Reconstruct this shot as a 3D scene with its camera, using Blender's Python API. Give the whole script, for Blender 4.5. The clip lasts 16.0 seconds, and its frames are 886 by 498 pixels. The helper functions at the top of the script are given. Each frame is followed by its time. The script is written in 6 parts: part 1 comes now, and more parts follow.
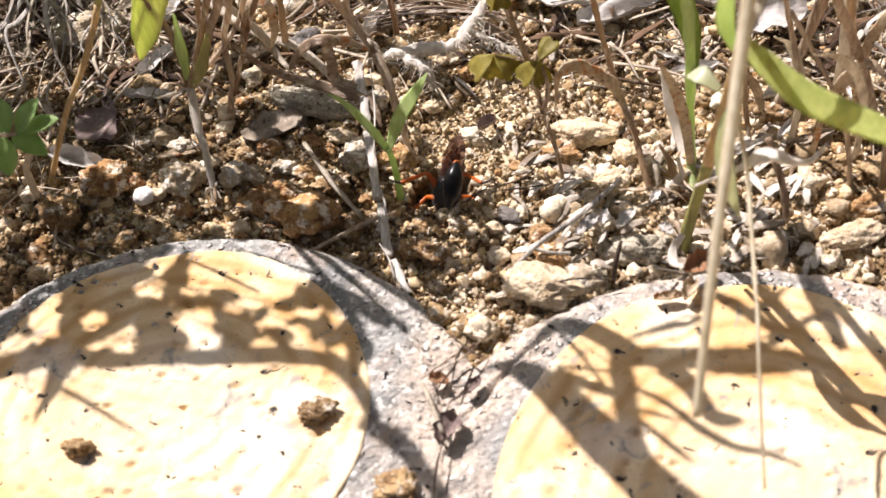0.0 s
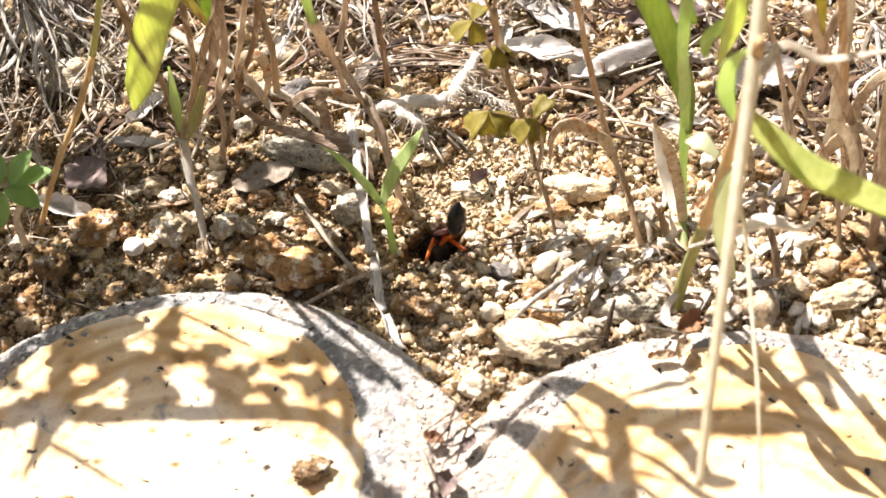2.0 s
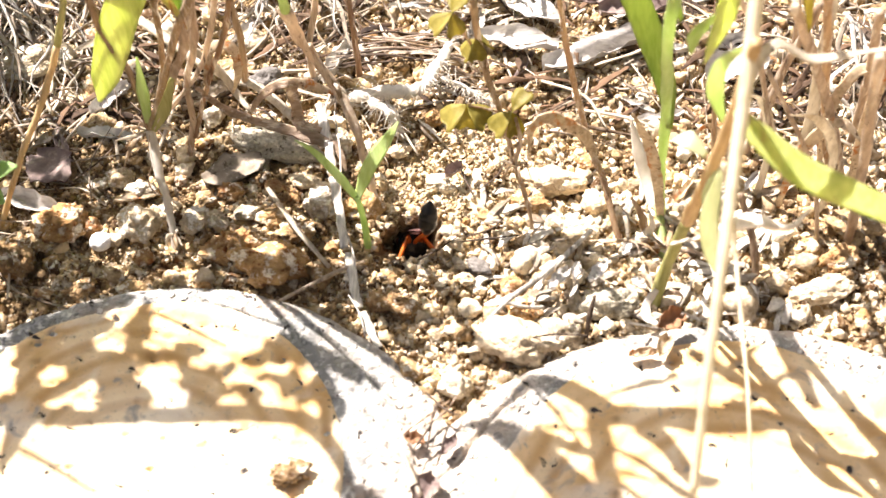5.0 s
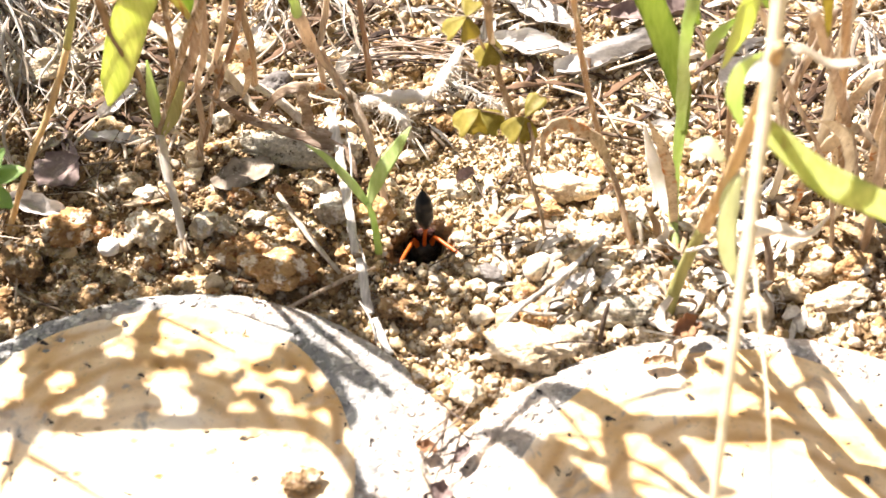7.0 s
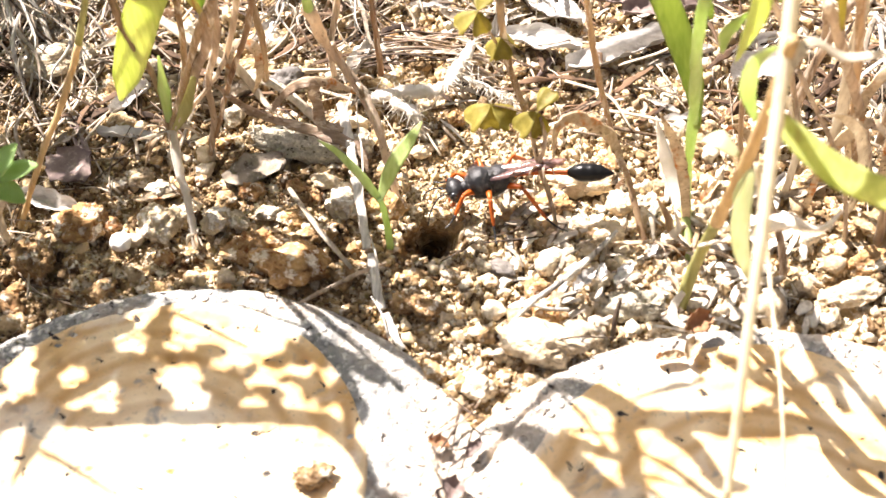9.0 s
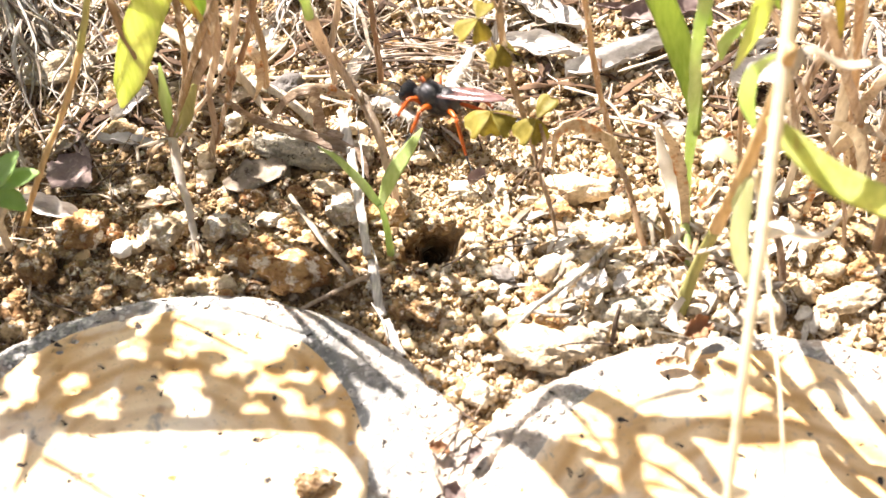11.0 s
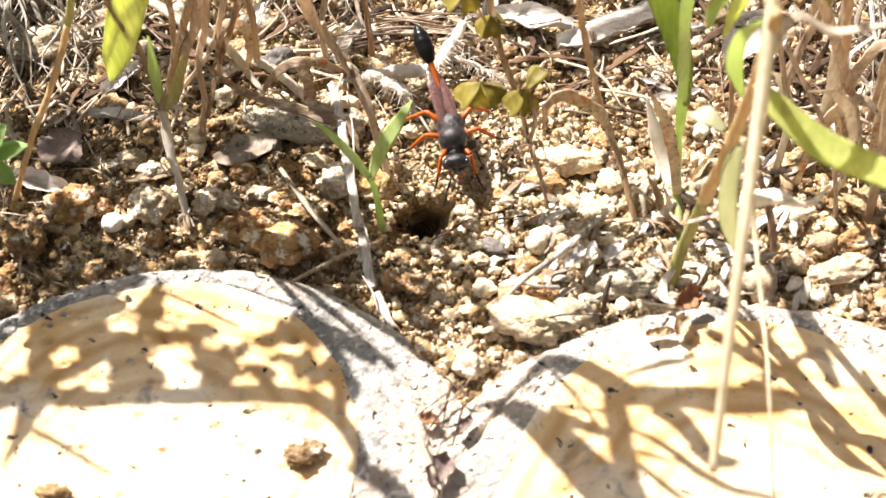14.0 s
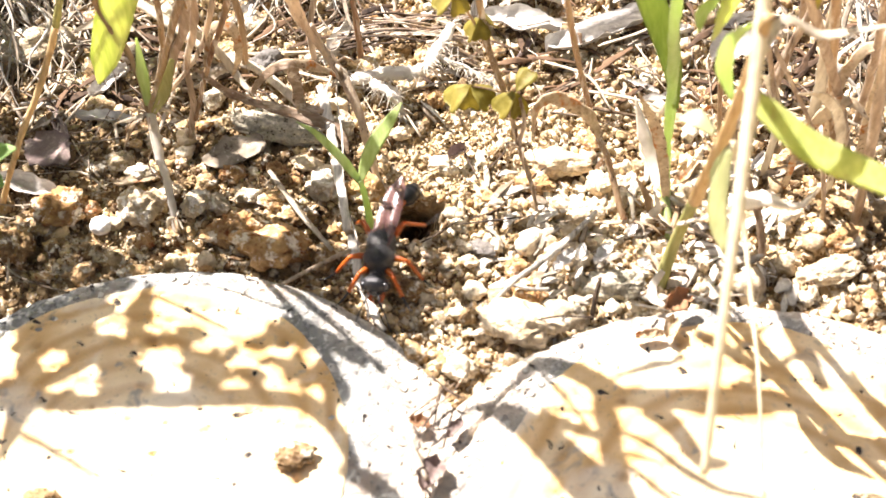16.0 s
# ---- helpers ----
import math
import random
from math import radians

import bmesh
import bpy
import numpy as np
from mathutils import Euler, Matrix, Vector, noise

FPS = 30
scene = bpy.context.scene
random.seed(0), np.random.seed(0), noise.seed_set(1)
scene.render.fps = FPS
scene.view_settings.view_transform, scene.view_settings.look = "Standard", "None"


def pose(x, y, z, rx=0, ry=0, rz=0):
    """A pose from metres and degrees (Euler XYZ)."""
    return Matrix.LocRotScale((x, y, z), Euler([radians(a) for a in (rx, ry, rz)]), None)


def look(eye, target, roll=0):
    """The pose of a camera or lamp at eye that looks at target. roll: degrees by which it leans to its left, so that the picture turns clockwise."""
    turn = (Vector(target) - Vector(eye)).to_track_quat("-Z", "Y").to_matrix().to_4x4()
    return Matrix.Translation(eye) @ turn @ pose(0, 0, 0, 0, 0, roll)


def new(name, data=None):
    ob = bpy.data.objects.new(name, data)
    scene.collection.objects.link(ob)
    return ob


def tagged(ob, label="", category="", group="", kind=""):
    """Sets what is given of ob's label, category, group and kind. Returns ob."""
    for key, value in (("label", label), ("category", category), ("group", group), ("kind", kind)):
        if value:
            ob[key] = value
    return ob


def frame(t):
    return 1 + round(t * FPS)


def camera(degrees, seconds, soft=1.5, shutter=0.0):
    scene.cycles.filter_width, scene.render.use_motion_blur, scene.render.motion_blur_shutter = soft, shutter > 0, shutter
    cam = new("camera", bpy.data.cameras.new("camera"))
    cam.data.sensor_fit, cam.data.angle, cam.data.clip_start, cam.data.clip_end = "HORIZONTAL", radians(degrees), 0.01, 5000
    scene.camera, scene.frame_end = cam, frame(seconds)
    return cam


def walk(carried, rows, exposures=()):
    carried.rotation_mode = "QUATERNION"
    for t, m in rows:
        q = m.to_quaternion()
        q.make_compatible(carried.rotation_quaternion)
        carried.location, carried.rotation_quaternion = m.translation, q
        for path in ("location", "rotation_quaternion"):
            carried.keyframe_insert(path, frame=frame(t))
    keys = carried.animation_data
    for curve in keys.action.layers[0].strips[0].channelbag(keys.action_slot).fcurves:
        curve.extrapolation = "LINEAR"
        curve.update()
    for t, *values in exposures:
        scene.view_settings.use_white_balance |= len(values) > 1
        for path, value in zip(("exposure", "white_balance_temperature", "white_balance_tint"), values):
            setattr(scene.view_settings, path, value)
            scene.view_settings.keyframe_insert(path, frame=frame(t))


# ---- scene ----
cam = camera(40.0, 16.0, shutter=0.5)
PATH = [
    (0, (0.02211, -0.15982, 0.17692), (-0.00279, -0.00162, -0.01505), -7.910),
    (0.5, (0.02247, -0.15953, 0.17734), (-0.00139, -0.00134, -0.01477), -7.668),
    (1, (0.02256, -0.15951, 0.17727), (-0.00118, -0.00146, -0.01497), -7.725),
    (1.5, (0.02034, -0.15843, 0.17936), (-0.00024, 0.00157, -0.01163), -6.507),
    (2, (0.01713, -0.15626, 0.18070), (-0.00081, 0.00671, -0.00803), -5.290),
    (2.5, (0.01316, -0.15379, 0.17993), (-0.00110, 0.00869, -0.00953), -4.484),
    (3, (0.01023, -0.15315, 0.17980), (-0.00450, 0.00760, -0.01110), -4.745),
    (3.5, (0.01223, -0.15241, 0.17959), (0.00009, 0.00680, -0.01277), -4.314),
    (4, (0.01185, -0.15141, 0.18102), (0.00245, 0.00728, -0.01193), -3.430),
    (6.5, (0.01034, -0.15048, 0.17966), (0.00381, 0.00968, -0.01219), -2.373),
    (7, (0.00919, -0.14969, 0.17912), (0.00200, 0.01050, -0.01268), -2.419),
    (7.5, (0.00837, -0.14955, 0.17832), (-0.00078, 0.01060, -0.01342), -2.933),
    (8, (0.00852, -0.14931, 0.17846), (-0.00112, 0.01011, -0.01387), -3.055),
    (10.5, (0.00902, -0.15034, 0.17923), (0.00059, 0.00968, -0.01265), -2.879),
    (11, (0.00871, -0.14957, 0.17965), (-0.00037, 0.01045, -0.01221), -3.043),
    (11.5, (0.00735, -0.14955, 0.17897), (-0.00445, 0.01231, -0.01120), -3.706),
    (12, (0.00664, -0.14866, 0.18057), (-0.00900, 0.01644, -0.00651), -4.386),
    (12.5, (0.00749, -0.14924, 0.18115), (-0.00736, 0.01720, -0.00480), -4.217),
    (13, (0.00987, -0.14928, 0.18127), (-0.00273, 0.01737, -0.00466), -3.907),
    (13.5, (0.00974, -0.15020, 0.17898), (-0.00101, 0.01661, -0.00692), -3.528),
    (14, (0.01072, -0.15097, 0.17802), (0.00128, 0.00645, -0.01596), -3.409),
    (14.5, (0.01018, -0.14997, 0.17919), (0.00171, 0.00697, -0.01522), -3.102),
    (15, (0.00864, -0.15113, 0.17889), (0.00057, 0.00711, -0.01448), -2.890),
    (15.5, (0.01012, -0.15094, 0.17937), (0.00236, 0.00763, -0.01375), -2.867),
    (16, (0.00993, -0.15055, 0.17842), (0.00351, 0.00678, -0.01576), -2.675),
]
walk(cam, [(t, look(eye, target, roll)) for t, eye, target, roll in PATH],
     exposures=[(0.0, 0.77, 6420, 21), (0.5, 0.92, 6320, 20), (1.0, 0.97, 6320, 20), (1.5, 1.17, 6440, 18), (2.0, 1.39, 6540, 18), (2.5, 1.52, 6640, 18), (3.5, 1.81, 6590, 18), (7.0, 1.9, 6590, 18), (10.5, 2.02, 6590, 18), (11.0, 2.0, 6640, 18), (12.0, 1.85, 6700, 17), (12.5, 1.67, 6720, 17), (13.5, 1.39, 6740, 17), (14.5, 1.59, 6670, 17), (15.5, 1.83, 6570, 17), (16.0, 1.93, 6570, 17)])
cam.data.dof.use_dof, cam.data.dof.focus_distance, cam.data.dof.aperture_fstop = True, 0.254, 26.0

# ---- light ----
world = bpy.data.worlds.new("sky")
scene.world = world
world.use_nodes = True
wn = world.node_tree.nodes
sky = wn.new("ShaderNodeTexSky")
sky.sky_type, sky.sun_disc = "NISHITA", False
sky.air_density, sky.dust_density, sky.ozone_density = 0.7, 4.0, 0.6
SUN_ELEVATION, SUN_TURN = 50.0, -42.0          # degrees; the turn is from +y towards +x
sky.sun_elevation, sky.sun_rotation = radians(SUN_ELEVATION), radians(SUN_TURN)
haze = wn.new("ShaderNodeHueSaturation")
haze.inputs["Saturation"].default_value = 0.3
world.node_tree.links.new(sky.outputs[0], haze.inputs["Color"])
world.node_tree.links.new(haze.outputs[0], wn["Background"].inputs[0])
wn["Background"].inputs[1].default_value = 0.038
sun = new("sun", bpy.data.lights.new("sun", "SUN"))
sun.data.energy, sun.data.angle, sun.data.color = 5.0, radians(0.68), (1.0, 0.955, 0.89)
ce = math.cos(radians(SUN_ELEVATION))
sun.matrix_world = look((ce * math.sin(radians(SUN_TURN)), ce * math.cos(radians(SUN_TURN)), math.sin(radians(SUN_ELEVATION))), (0, 0, 0))


# ---- materials ----
def material(name, low, high, grain=600.0, coarse=90.0, rough=0.85, bump=0.35, bump_size=0.0004, spread=0.0, by="",
             through_light=0.0, spots=None, gloss=0.3, pale=None, metal=0.0, own_space=False, streak=1.0, crust=None, tints=None, lumpy=0.0, patch=None):
    """Two-scale noise between two colours, with relief; spread: change of tone from piece to piece."""
    m = bpy.data.materials.new(name)
    m.use_nodes = True
    t = m.node_tree
    n, link = t.nodes, t.links.new
    shader = n["Principled BSDF"]
    where = n.new("ShaderNodeTexCoord").outputs["Object"] if own_space else n.new("ShaderNodeNewGeometry").outputs["Position"]
    if streak != 1.0:
        stretch = n.new("ShaderNodeMapping")
        stretch.inputs["Scale"].default_value = streak if isinstance(streak, tuple) else (1, 0.6, streak)
        link(where, stretch.inputs["Vector"])
        where = stretch.outputs[0]

    def grainy(scale, detail, roughness=0.6):
        k = n.new("ShaderNodeTexNoise")
        k.inputs["Scale"].default_value, k.inputs["Detail"].default_value = scale, detail
        k.inputs["Roughness"].default_value = roughness
        link(where, k.inputs["Vector"])
        return k.outputs["Fac"]

    def arith(op, a, b):
        k = n.new("ShaderNodeMath")
        k.operation = op
        for socket, v in zip(k.inputs, (a, b)):
            if isinstance(v, (int, float)):
                socket.default_value = v
            else:
                link(v, socket)
        return k.outputs[0]

    def mixed(fac, a, b):
        k = n.new("ShaderNodeMix")
        k.data_type = "RGBA"
        link(fac, k.inputs["Factor"])
        for socket, v in ((k.inputs["A"], a), (k.inputs["B"], b)):
            if isinstance(v, tuple):
                socket.default_value = (*v, 1)
            else:
                link(v, socket)
        return k.outputs["Result"]

    fine, broad = grainy(grain, 6), grainy(coarse, 3)
    fac = arith("ADD", arith("MULTIPLY", fine, 0.9), arith("MULTIPLY", broad, 0.9))
    fac = arith("MULTIPLY", arith("SUBTRACT", fac, 0.55), 1.5)
    if by:
        if by == "island":
            r = n.new("ShaderNodeNewGeometry").outputs["Random Per Island"]
        else:
            r = n.new("ShaderNodeObjectInfo").outputs["Random"]
        fac = arith("ADD", fac, arith("MULTIPLY", arith("SUBTRACT", r, 0.5), spread))
    clamp = n.new("ShaderNodeClamp")
    link(fac, clamp.inputs[0])
    colour = mixed(clamp.outputs[0], low, high)
    if pale and by:
        lift = arith("GREATER_THAN", arith("FRACT", arith("MULTIPLY", r, 7.31), 0), pale[1])
        colour = mixed(lift, colour, pale[0])
    if tints and by:
        k = n.new("ShaderNodeMix")
        k.data_type, k.blend_type = "RGBA", "MULTIPLY"
        k.inputs["Factor"].default_value = 1.0
        link(colour, k.inputs["A"])
        link(mixed(arith("FRACT", arith("MULTIPLY", r, 13.7), 0), *tints), k.inputs["B"])
        colour = k.outputs["Result"]
    for stain, size, lo, hi in crust or ():
        k = n.new("ShaderNodeMapRange")
        k.inputs["From Min"].default_value, k.inputs["From Max"].default_value = lo, hi
        link(grainy(size, 5, 0.7), k.inputs["Value"])
        colour = mixed(k.outputs["Result"], colour, stain)
    if patch:
        far = n.new("ShaderNodeVectorMath")
        far.operation = "DISTANCE"
        far.inputs[1].default_value = patch[0]
        link(where, far.inputs[0])
        k = n.new("ShaderNodeMapRange")
        k.inputs["From Min"].default_value, k.inputs["From Max"].default_value = patch[1] * 1.15, patch[1] * 0.6
        link(arith("ADD", far.outputs["Value"], arith("MULTIPLY", grainy(240, 5, 0.7), patch[1] * 0.9)), k.inputs["Value"])
        colour = mixed(k.outputs["Result"], colour, patch[2])
    if spots:
        v = n.new("ShaderNodeTexVoronoi")
        v.inputs["Scale"].default_value = spots[1]
        link(where, v.inputs["Vector"])
        hole = arith("LESS_THAN", arith("ADD", v.outputs["Distance"], arith("MULTIPLY", grainy(spots[1] * 2, 2), 0.15)), spots[2])
        colour = mixed(hole, colour, spots[0])
    link(colour, shader.inputs["Base Color"])
    shader.inputs["Roughness"].default_value = rough
    shader.inputs["Metallic"].default_value = metal
    shader.inputs["Specular IOR Level"].default_value = gloss
    b = n.new("ShaderNodeBump")
    b.inputs["Strength"].default_value, b.inputs["Distance"].default_value = bump, bump_size
    link(arith("ADD", fine, arith("MULTIPLY", grainy(grain * 0.3, 4, 0.75), lumpy)) if lumpy else fine, b.inputs["Height"])
    link(b.outputs[0], shader.inputs["Normal"])
    if through_light:
        lucent = n.new("ShaderNodeBsdfTranslucent")
        link(colour, lucent.inputs["Color"])
        mix = n.new("ShaderNodeMixShader")
        mix.inputs[0].default_value = through_light
        link(shader.outputs[0], mix.inputs[1])
        link(lucent.outputs[0], mix.inputs[2])
        link(mix.outputs[0], n["Material Output"].inputs["Surface"])
    return m


def cement_material(name, low, high, ring_colour=None):
    """Weathered painted cement: blotches, shaded pit specks and, on the log ends, worn growth rings with sunlit
    brightness in the paint.
    """
    m = bpy.data.materials.new(name)
    m.use_nodes = True
    n, link = m.node_tree.nodes, m.node_tree.links.new
    coord = n.new("ShaderNodeTexCoord").outputs["Object"]

    def noisy(scale, detail=4.0, warp=0.0):
        k = n.new("ShaderNodeTexNoise")
        k.inputs["Scale"].default_value, k.inputs["Detail"].default_value, k.inputs["Distortion"].default_value = scale, detail, warp
        link(coord, k.inputs["Vector"])
        return k.outputs["Fac"]

    def band(source, lo, hi):
        k = n.new("ShaderNodeMapRange")
        k.inputs["From Min"].default_value, k.inputs["From Max"].default_value = lo, hi
        link(source, k.inputs["Value"])
        return k.outputs["Result"]

    def times(a, c):
        k = n.new("ShaderNodeMath")
        k.operation = "MULTIPLY"
        link(a, k.inputs[0])
        if isinstance(c, float):
            k.inputs[1].default_value = c
        else:
            link(c, k.inputs[1])
        return k.outputs[0]

    def mixed(fac, a, c):
        k = n.new("ShaderNodeMix")
        k.data_type = "RGBA"
        link(fac, k.inputs["Factor"])
        for socket, v in ((k.inputs["A"], a), (k.inputs["B"], c)):
            if isinstance(v, tuple):
                socket.default_value = (*v, 1)
            else:
                link(v, socket)
        return k.outputs["Result"]

    colour = mixed(band(noisy(95, 6), 0.34, 0.66), low, high)
    if ring_colour:
        w = n.new("ShaderNodeTexWave")
        w.wave_type, w.rings_direction = "RINGS", "Z"
        w.inputs["Scale"].default_value, w.inputs["Distortion"].default_value = 62, 6.0
        w.inputs["Detail"].default_value, w.inputs["Detail Scale"].default_value, w.inputs["Detail Roughness"].default_value = 3.0, 0.35, 0.6
        link(coord, w.inputs["Vector"])
        worn = band(noisy(45, 3), 0.32, 0.55)
        colour = mixed(times(band(w.outputs["Fac"], 0.35, 1.0), times(worn, 0.6)), colour, ring_colour)
        colour = mixed(times(band(noisy(60, 5, 0.6), 0.56, 0.72), 0.45), colour, (0.33, 0.25, 0.17))
        # Pale middle of the face: the sunlit part's brightness put into the colour.
        far = n.new("ShaderNodeVectorMath")
        far.operation = "LENGTH"
        link(coord, far.inputs[0])
        edge = n.new("ShaderNodeMath")
        edge.operation = "MULTIPLY_ADD"
        link(noisy(55, 6, 0.3), edge.inputs[0])
        edge.inputs[1].default_value = 0.030
        link(far.outputs["Value"], edge.inputs[2])
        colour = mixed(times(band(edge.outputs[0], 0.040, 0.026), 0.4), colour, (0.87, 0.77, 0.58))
        # Cream blotches: worn paint, plus more of the sunlit brightness in the colour.
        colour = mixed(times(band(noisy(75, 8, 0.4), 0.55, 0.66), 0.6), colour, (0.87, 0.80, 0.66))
        colour = mixed(times(band(noisy(150, 6, 0.8), 0.62, 0.70), 0.75), colour, (0.27, 0.27, 0.26))
        colour = mixed(times(band(noisy(420, 7), 0.6, 0.72), 0.55), colour, (0.33, 0.29, 0.24))
    else:
        far = n.new("ShaderNodeVectorMath")
        far.operation = "LENGTH"
        link(coord, far.inputs[0])
        edge = n.new("ShaderNodeMath")
        edge.operation = "MULTIPLY_ADD"
        link(noisy(70, 6, 0.4), edge.inputs[0])
        edge.inputs[1].default_value = 0.026
        link(far.outputs["Value"], edge.inputs[2])
        colour = mixed(times(band(edge.outputs[0], 0.053, 0.062), 0.9), colour, (0.55, 0.46, 0.365))
        colour = mixed(times(band(noisy(230, 8), 0.52, 0.7), 0.7), colour, (0.17, 0.165, 0.155))
        colour = mixed(times(band(noisy(85, 5), 0.58, 0.7), 0.6), colour, (0.36, 0.24, 0.16))
        colour = mixed(times(band(noisy(620, 9, 0.6), 0.56, 0.64), 0.75), colour, (0.72, 0.70, 0.63))
        colour = mixed(times(band(noisy(900, 6), 0.56, 0.66), 0.6), colour, (0.13, 0.125, 0.12))
        cells = n.new("ShaderNodeTexVoronoi")
        cells.inputs["Scale"].default_value = 620
        link(coord, cells.inputs["Vector"])
        lumps = times(band(cells.outputs["Distance"], 0.42, 0.18), band(noisy(130, 5, 0.5), 0.5, 0.58))
        colour = mixed(times(lumps, 0.8), colour, (0.76, 0.74, 0.68))
    # Near-black in the bumped pits: their inner shade put into the colour.
    pit_specks = noisy(430, 3.0, 0.6)
    colour = mixed(band(pit_specks, 0.67, 0.705), colour, (0.05, 0.042, 0.038))
    colour = mixed(times(band(noisy(1500, 3), 0.6, 0.8), 0.5), colour, (0.25, 0.2, 0.15))
    s = n["Principled BSDF"]
    link(colour, s.inputs["Base Color"])
    s.inputs["Roughness"].default_value, s.inputs["Specular IOR Level"].default_value = 0.85, 0.3
    b1, b2 = n.new("ShaderNodeBump"), n.new("ShaderNodeBump")
    b1.inputs["Strength"].default_value, b1.inputs["Distance"].default_value = 0.5, 0.0005
    link(noisy(700, 6), b1.inputs["Height"])
    if not ring_colour:
        b1.inputs["Strength"].default_value, b1.inputs["Distance"].default_value = 1.0, 0.0011
    b2.inputs["Strength"].default_value, b2.inputs["Distance"].default_value = 0.9, 0.0007
    b2.invert = True
    link(band(pit_specks, 0.66, 0.75), b2.inputs["Height"])
    link(b1.outputs[0], b2.inputs["Normal"])
    if not ring_colour:
        b3 = n.new("ShaderNodeBump")
        b3.inputs["Strength"].default_value, b3.inputs["Distance"].default_value = 1.0, 0.0009
        link(lumps, b3.inputs["Height"])
        link(b2.outputs[0], b3.inputs["Normal"])
        b2 = b3
    link(b2.outputs[0], s.inputs["Normal"])
    return m


SOIL = material("dry_soil", (0.04, 0.02, 0.008), (0.44, 0.30, 0.15), 900, 150, 0.95, 0.9, 0.0008, crust=(((0.78, 0.7, 0.54), 260, 0.52, 0.64), ((0.06, 0.028, 0.01), 330, 0.54, 0.66)), lumpy=1.6, patch=((0.011, 0.018, 0.0), 0.026, (0.74, 0.63, 0.43)))
GRIT = material("grit", (0.09, 0.048, 0.019), (0.70, 0.565, 0.36), 1100, 300, 0.9, 0.9, 0.0006, 1.1, "island", pale=((0.66, 0.58, 0.44), 0.86), crust=(((0.82, 0.75, 0.61), 520, 0.53, 0.63), ((0.16, 0.085, 0.025), 430, 0.6, 0.7)), tints=((1.0, 0.88, 0.70), (1.0, 0.98, 0.92)), lumpy=1.6)
PALE_GRIT = material("pale_grit", (0.36, 0.26, 0.15), (0.84, 0.74, 0.55), 900, 260, 0.85, 0.9, 0.0006, 1.0, "island", crust=(((0.3, 0.19, 0.09), 430, 0.58, 0.7),), lumpy=1.6)
WHITE_STONE = material("pale_stone", (0.46, 0.37, 0.25), (0.89, 0.84, 0.73), 800, 260, 0.8, 0.9, 0.0008, 0.4, "object", crust=(((0.36, 0.25, 0.14), 430, 0.6, 0.7),), tints=((1.0, 0.88, 0.70), (1.0, 0.98, 0.92)), lumpy=1.6)
QUARTZ = material("white_quartz", (0.66, 0.63, 0.57), (0.9, 0.88, 0.84), 700, 200, 0.6, 0.5, 0.0003, gloss=0.5)
GREY_STONE = material("grey_stone", (0.24, 0.2, 0.145), (0.62, 0.55, 0.43), 900, 260, 0.85, 0.9, 0.0008, 0.5, "object", crust=(((0.82, 0.77, 0.66), 380, 0.51, 0.6), ((0.16, 0.11, 0.06), 520, 0.63, 0.72)), tints=((1.0, 0.88, 0.70), (1.0, 0.98, 0.92)), lumpy=1.6)
OCHRE_STONE = material("ochre_stone", (0.15, 0.058, 0.018), (0.6, 0.42, 0.22), 800, 240, 0.9, 0.9, 0.0009, 0.4, "object", crust=(((0.8, 0.7, 0.54), 330, 0.53, 0.61), ((0.2, 0.065, 0.015), 420, 0.56, 0.66)), tints=((1.0, 0.88, 0.70), (1.0, 0.98, 0.92)), lumpy=1.6)
SLATE = material("dark_slate", (0.045, 0.037, 0.03), (0.22, 0.2, 0.175), 1200, 260, 0.6, 0.7, 0.0006, 0.2, "object", gloss=0.45)
LICHEN_STONE = material("speckled_stone", (0.26, 0.22, 0.15), (0.76, 0.70, 0.55), 1500, 330, 0.9, 1.0, 0.0009, 0.1, "object", crust=(((0.66, 0.6, 0.45), 600, 0.55, 0.62), ((0.08, 0.06, 0.035), 700, 0.58, 0.64)), lumpy=1.2)
SOIL_CLOD = material("soil_clod", (0.17, 0.095, 0.04), (0.62, 0.47, 0.28), 1000, 280, 0.95, 1.0, 0.001, 0.4, "object", crust=(((0.82, 0.75, 0.61), 400, 0.53, 0.63), ((0.12, 0.06, 0.024), 520, 0.58, 0.68)), tints=((1.0, 0.88, 0.70), (1.0, 0.98, 0.92)), lumpy=1.6)
BROWN_STRIP = material("brown_leaf_strip", (0.15, 0.085, 0.048), (0.6, 0.46, 0.32), 1100, 300, 0.45, 0.9, 0.0004, 0.4, "object", 0.35, streak=(0.35, 1, 1), gloss=0.6, crust=(((0.08, 0.042, 0.022), 700, 0.6, 0.68), ((0.8, 0.72, 0.58), 420, 0.54, 0.64)))
WEATHERED = material("weathered_straw", (0.12, 0.1, 0.075), (0.92, 0.87, 0.77), 1900, 260, 0.6, 1.0, 0.0003, 0.1, "object", 0.2, streak=(1, 0.1, 0.6), gloss=0.6)
SOIL_CRUMB = material("soil_crumb", (0.055, 0.027, 0.01), (0.44, 0.31, 0.16), 1400, 400, 0.95, 0.9, 0.0005, 0.9, "island", lumpy=1.0)
DARK_LITTER = material("rotting_litter", (0.022, 0.012, 0.007), (0.17, 0.1, 0.055), 700, 150, 0.8, 0.6, 0.0003, 0.9, "island", 0.1)
WITHERED = material("withered_leaf", (0.3, 0.2, 0.11), (0.82, 0.7, 0.5), 900, 300, 0.6, 0.8, 0.0003, 0.2, "object", 0.3, crust=(((0.5, 0.19, 0.045), 190, 0.56, 0.64), ((0.12, 0.06, 0.03), 600, 0.58, 0.66)))
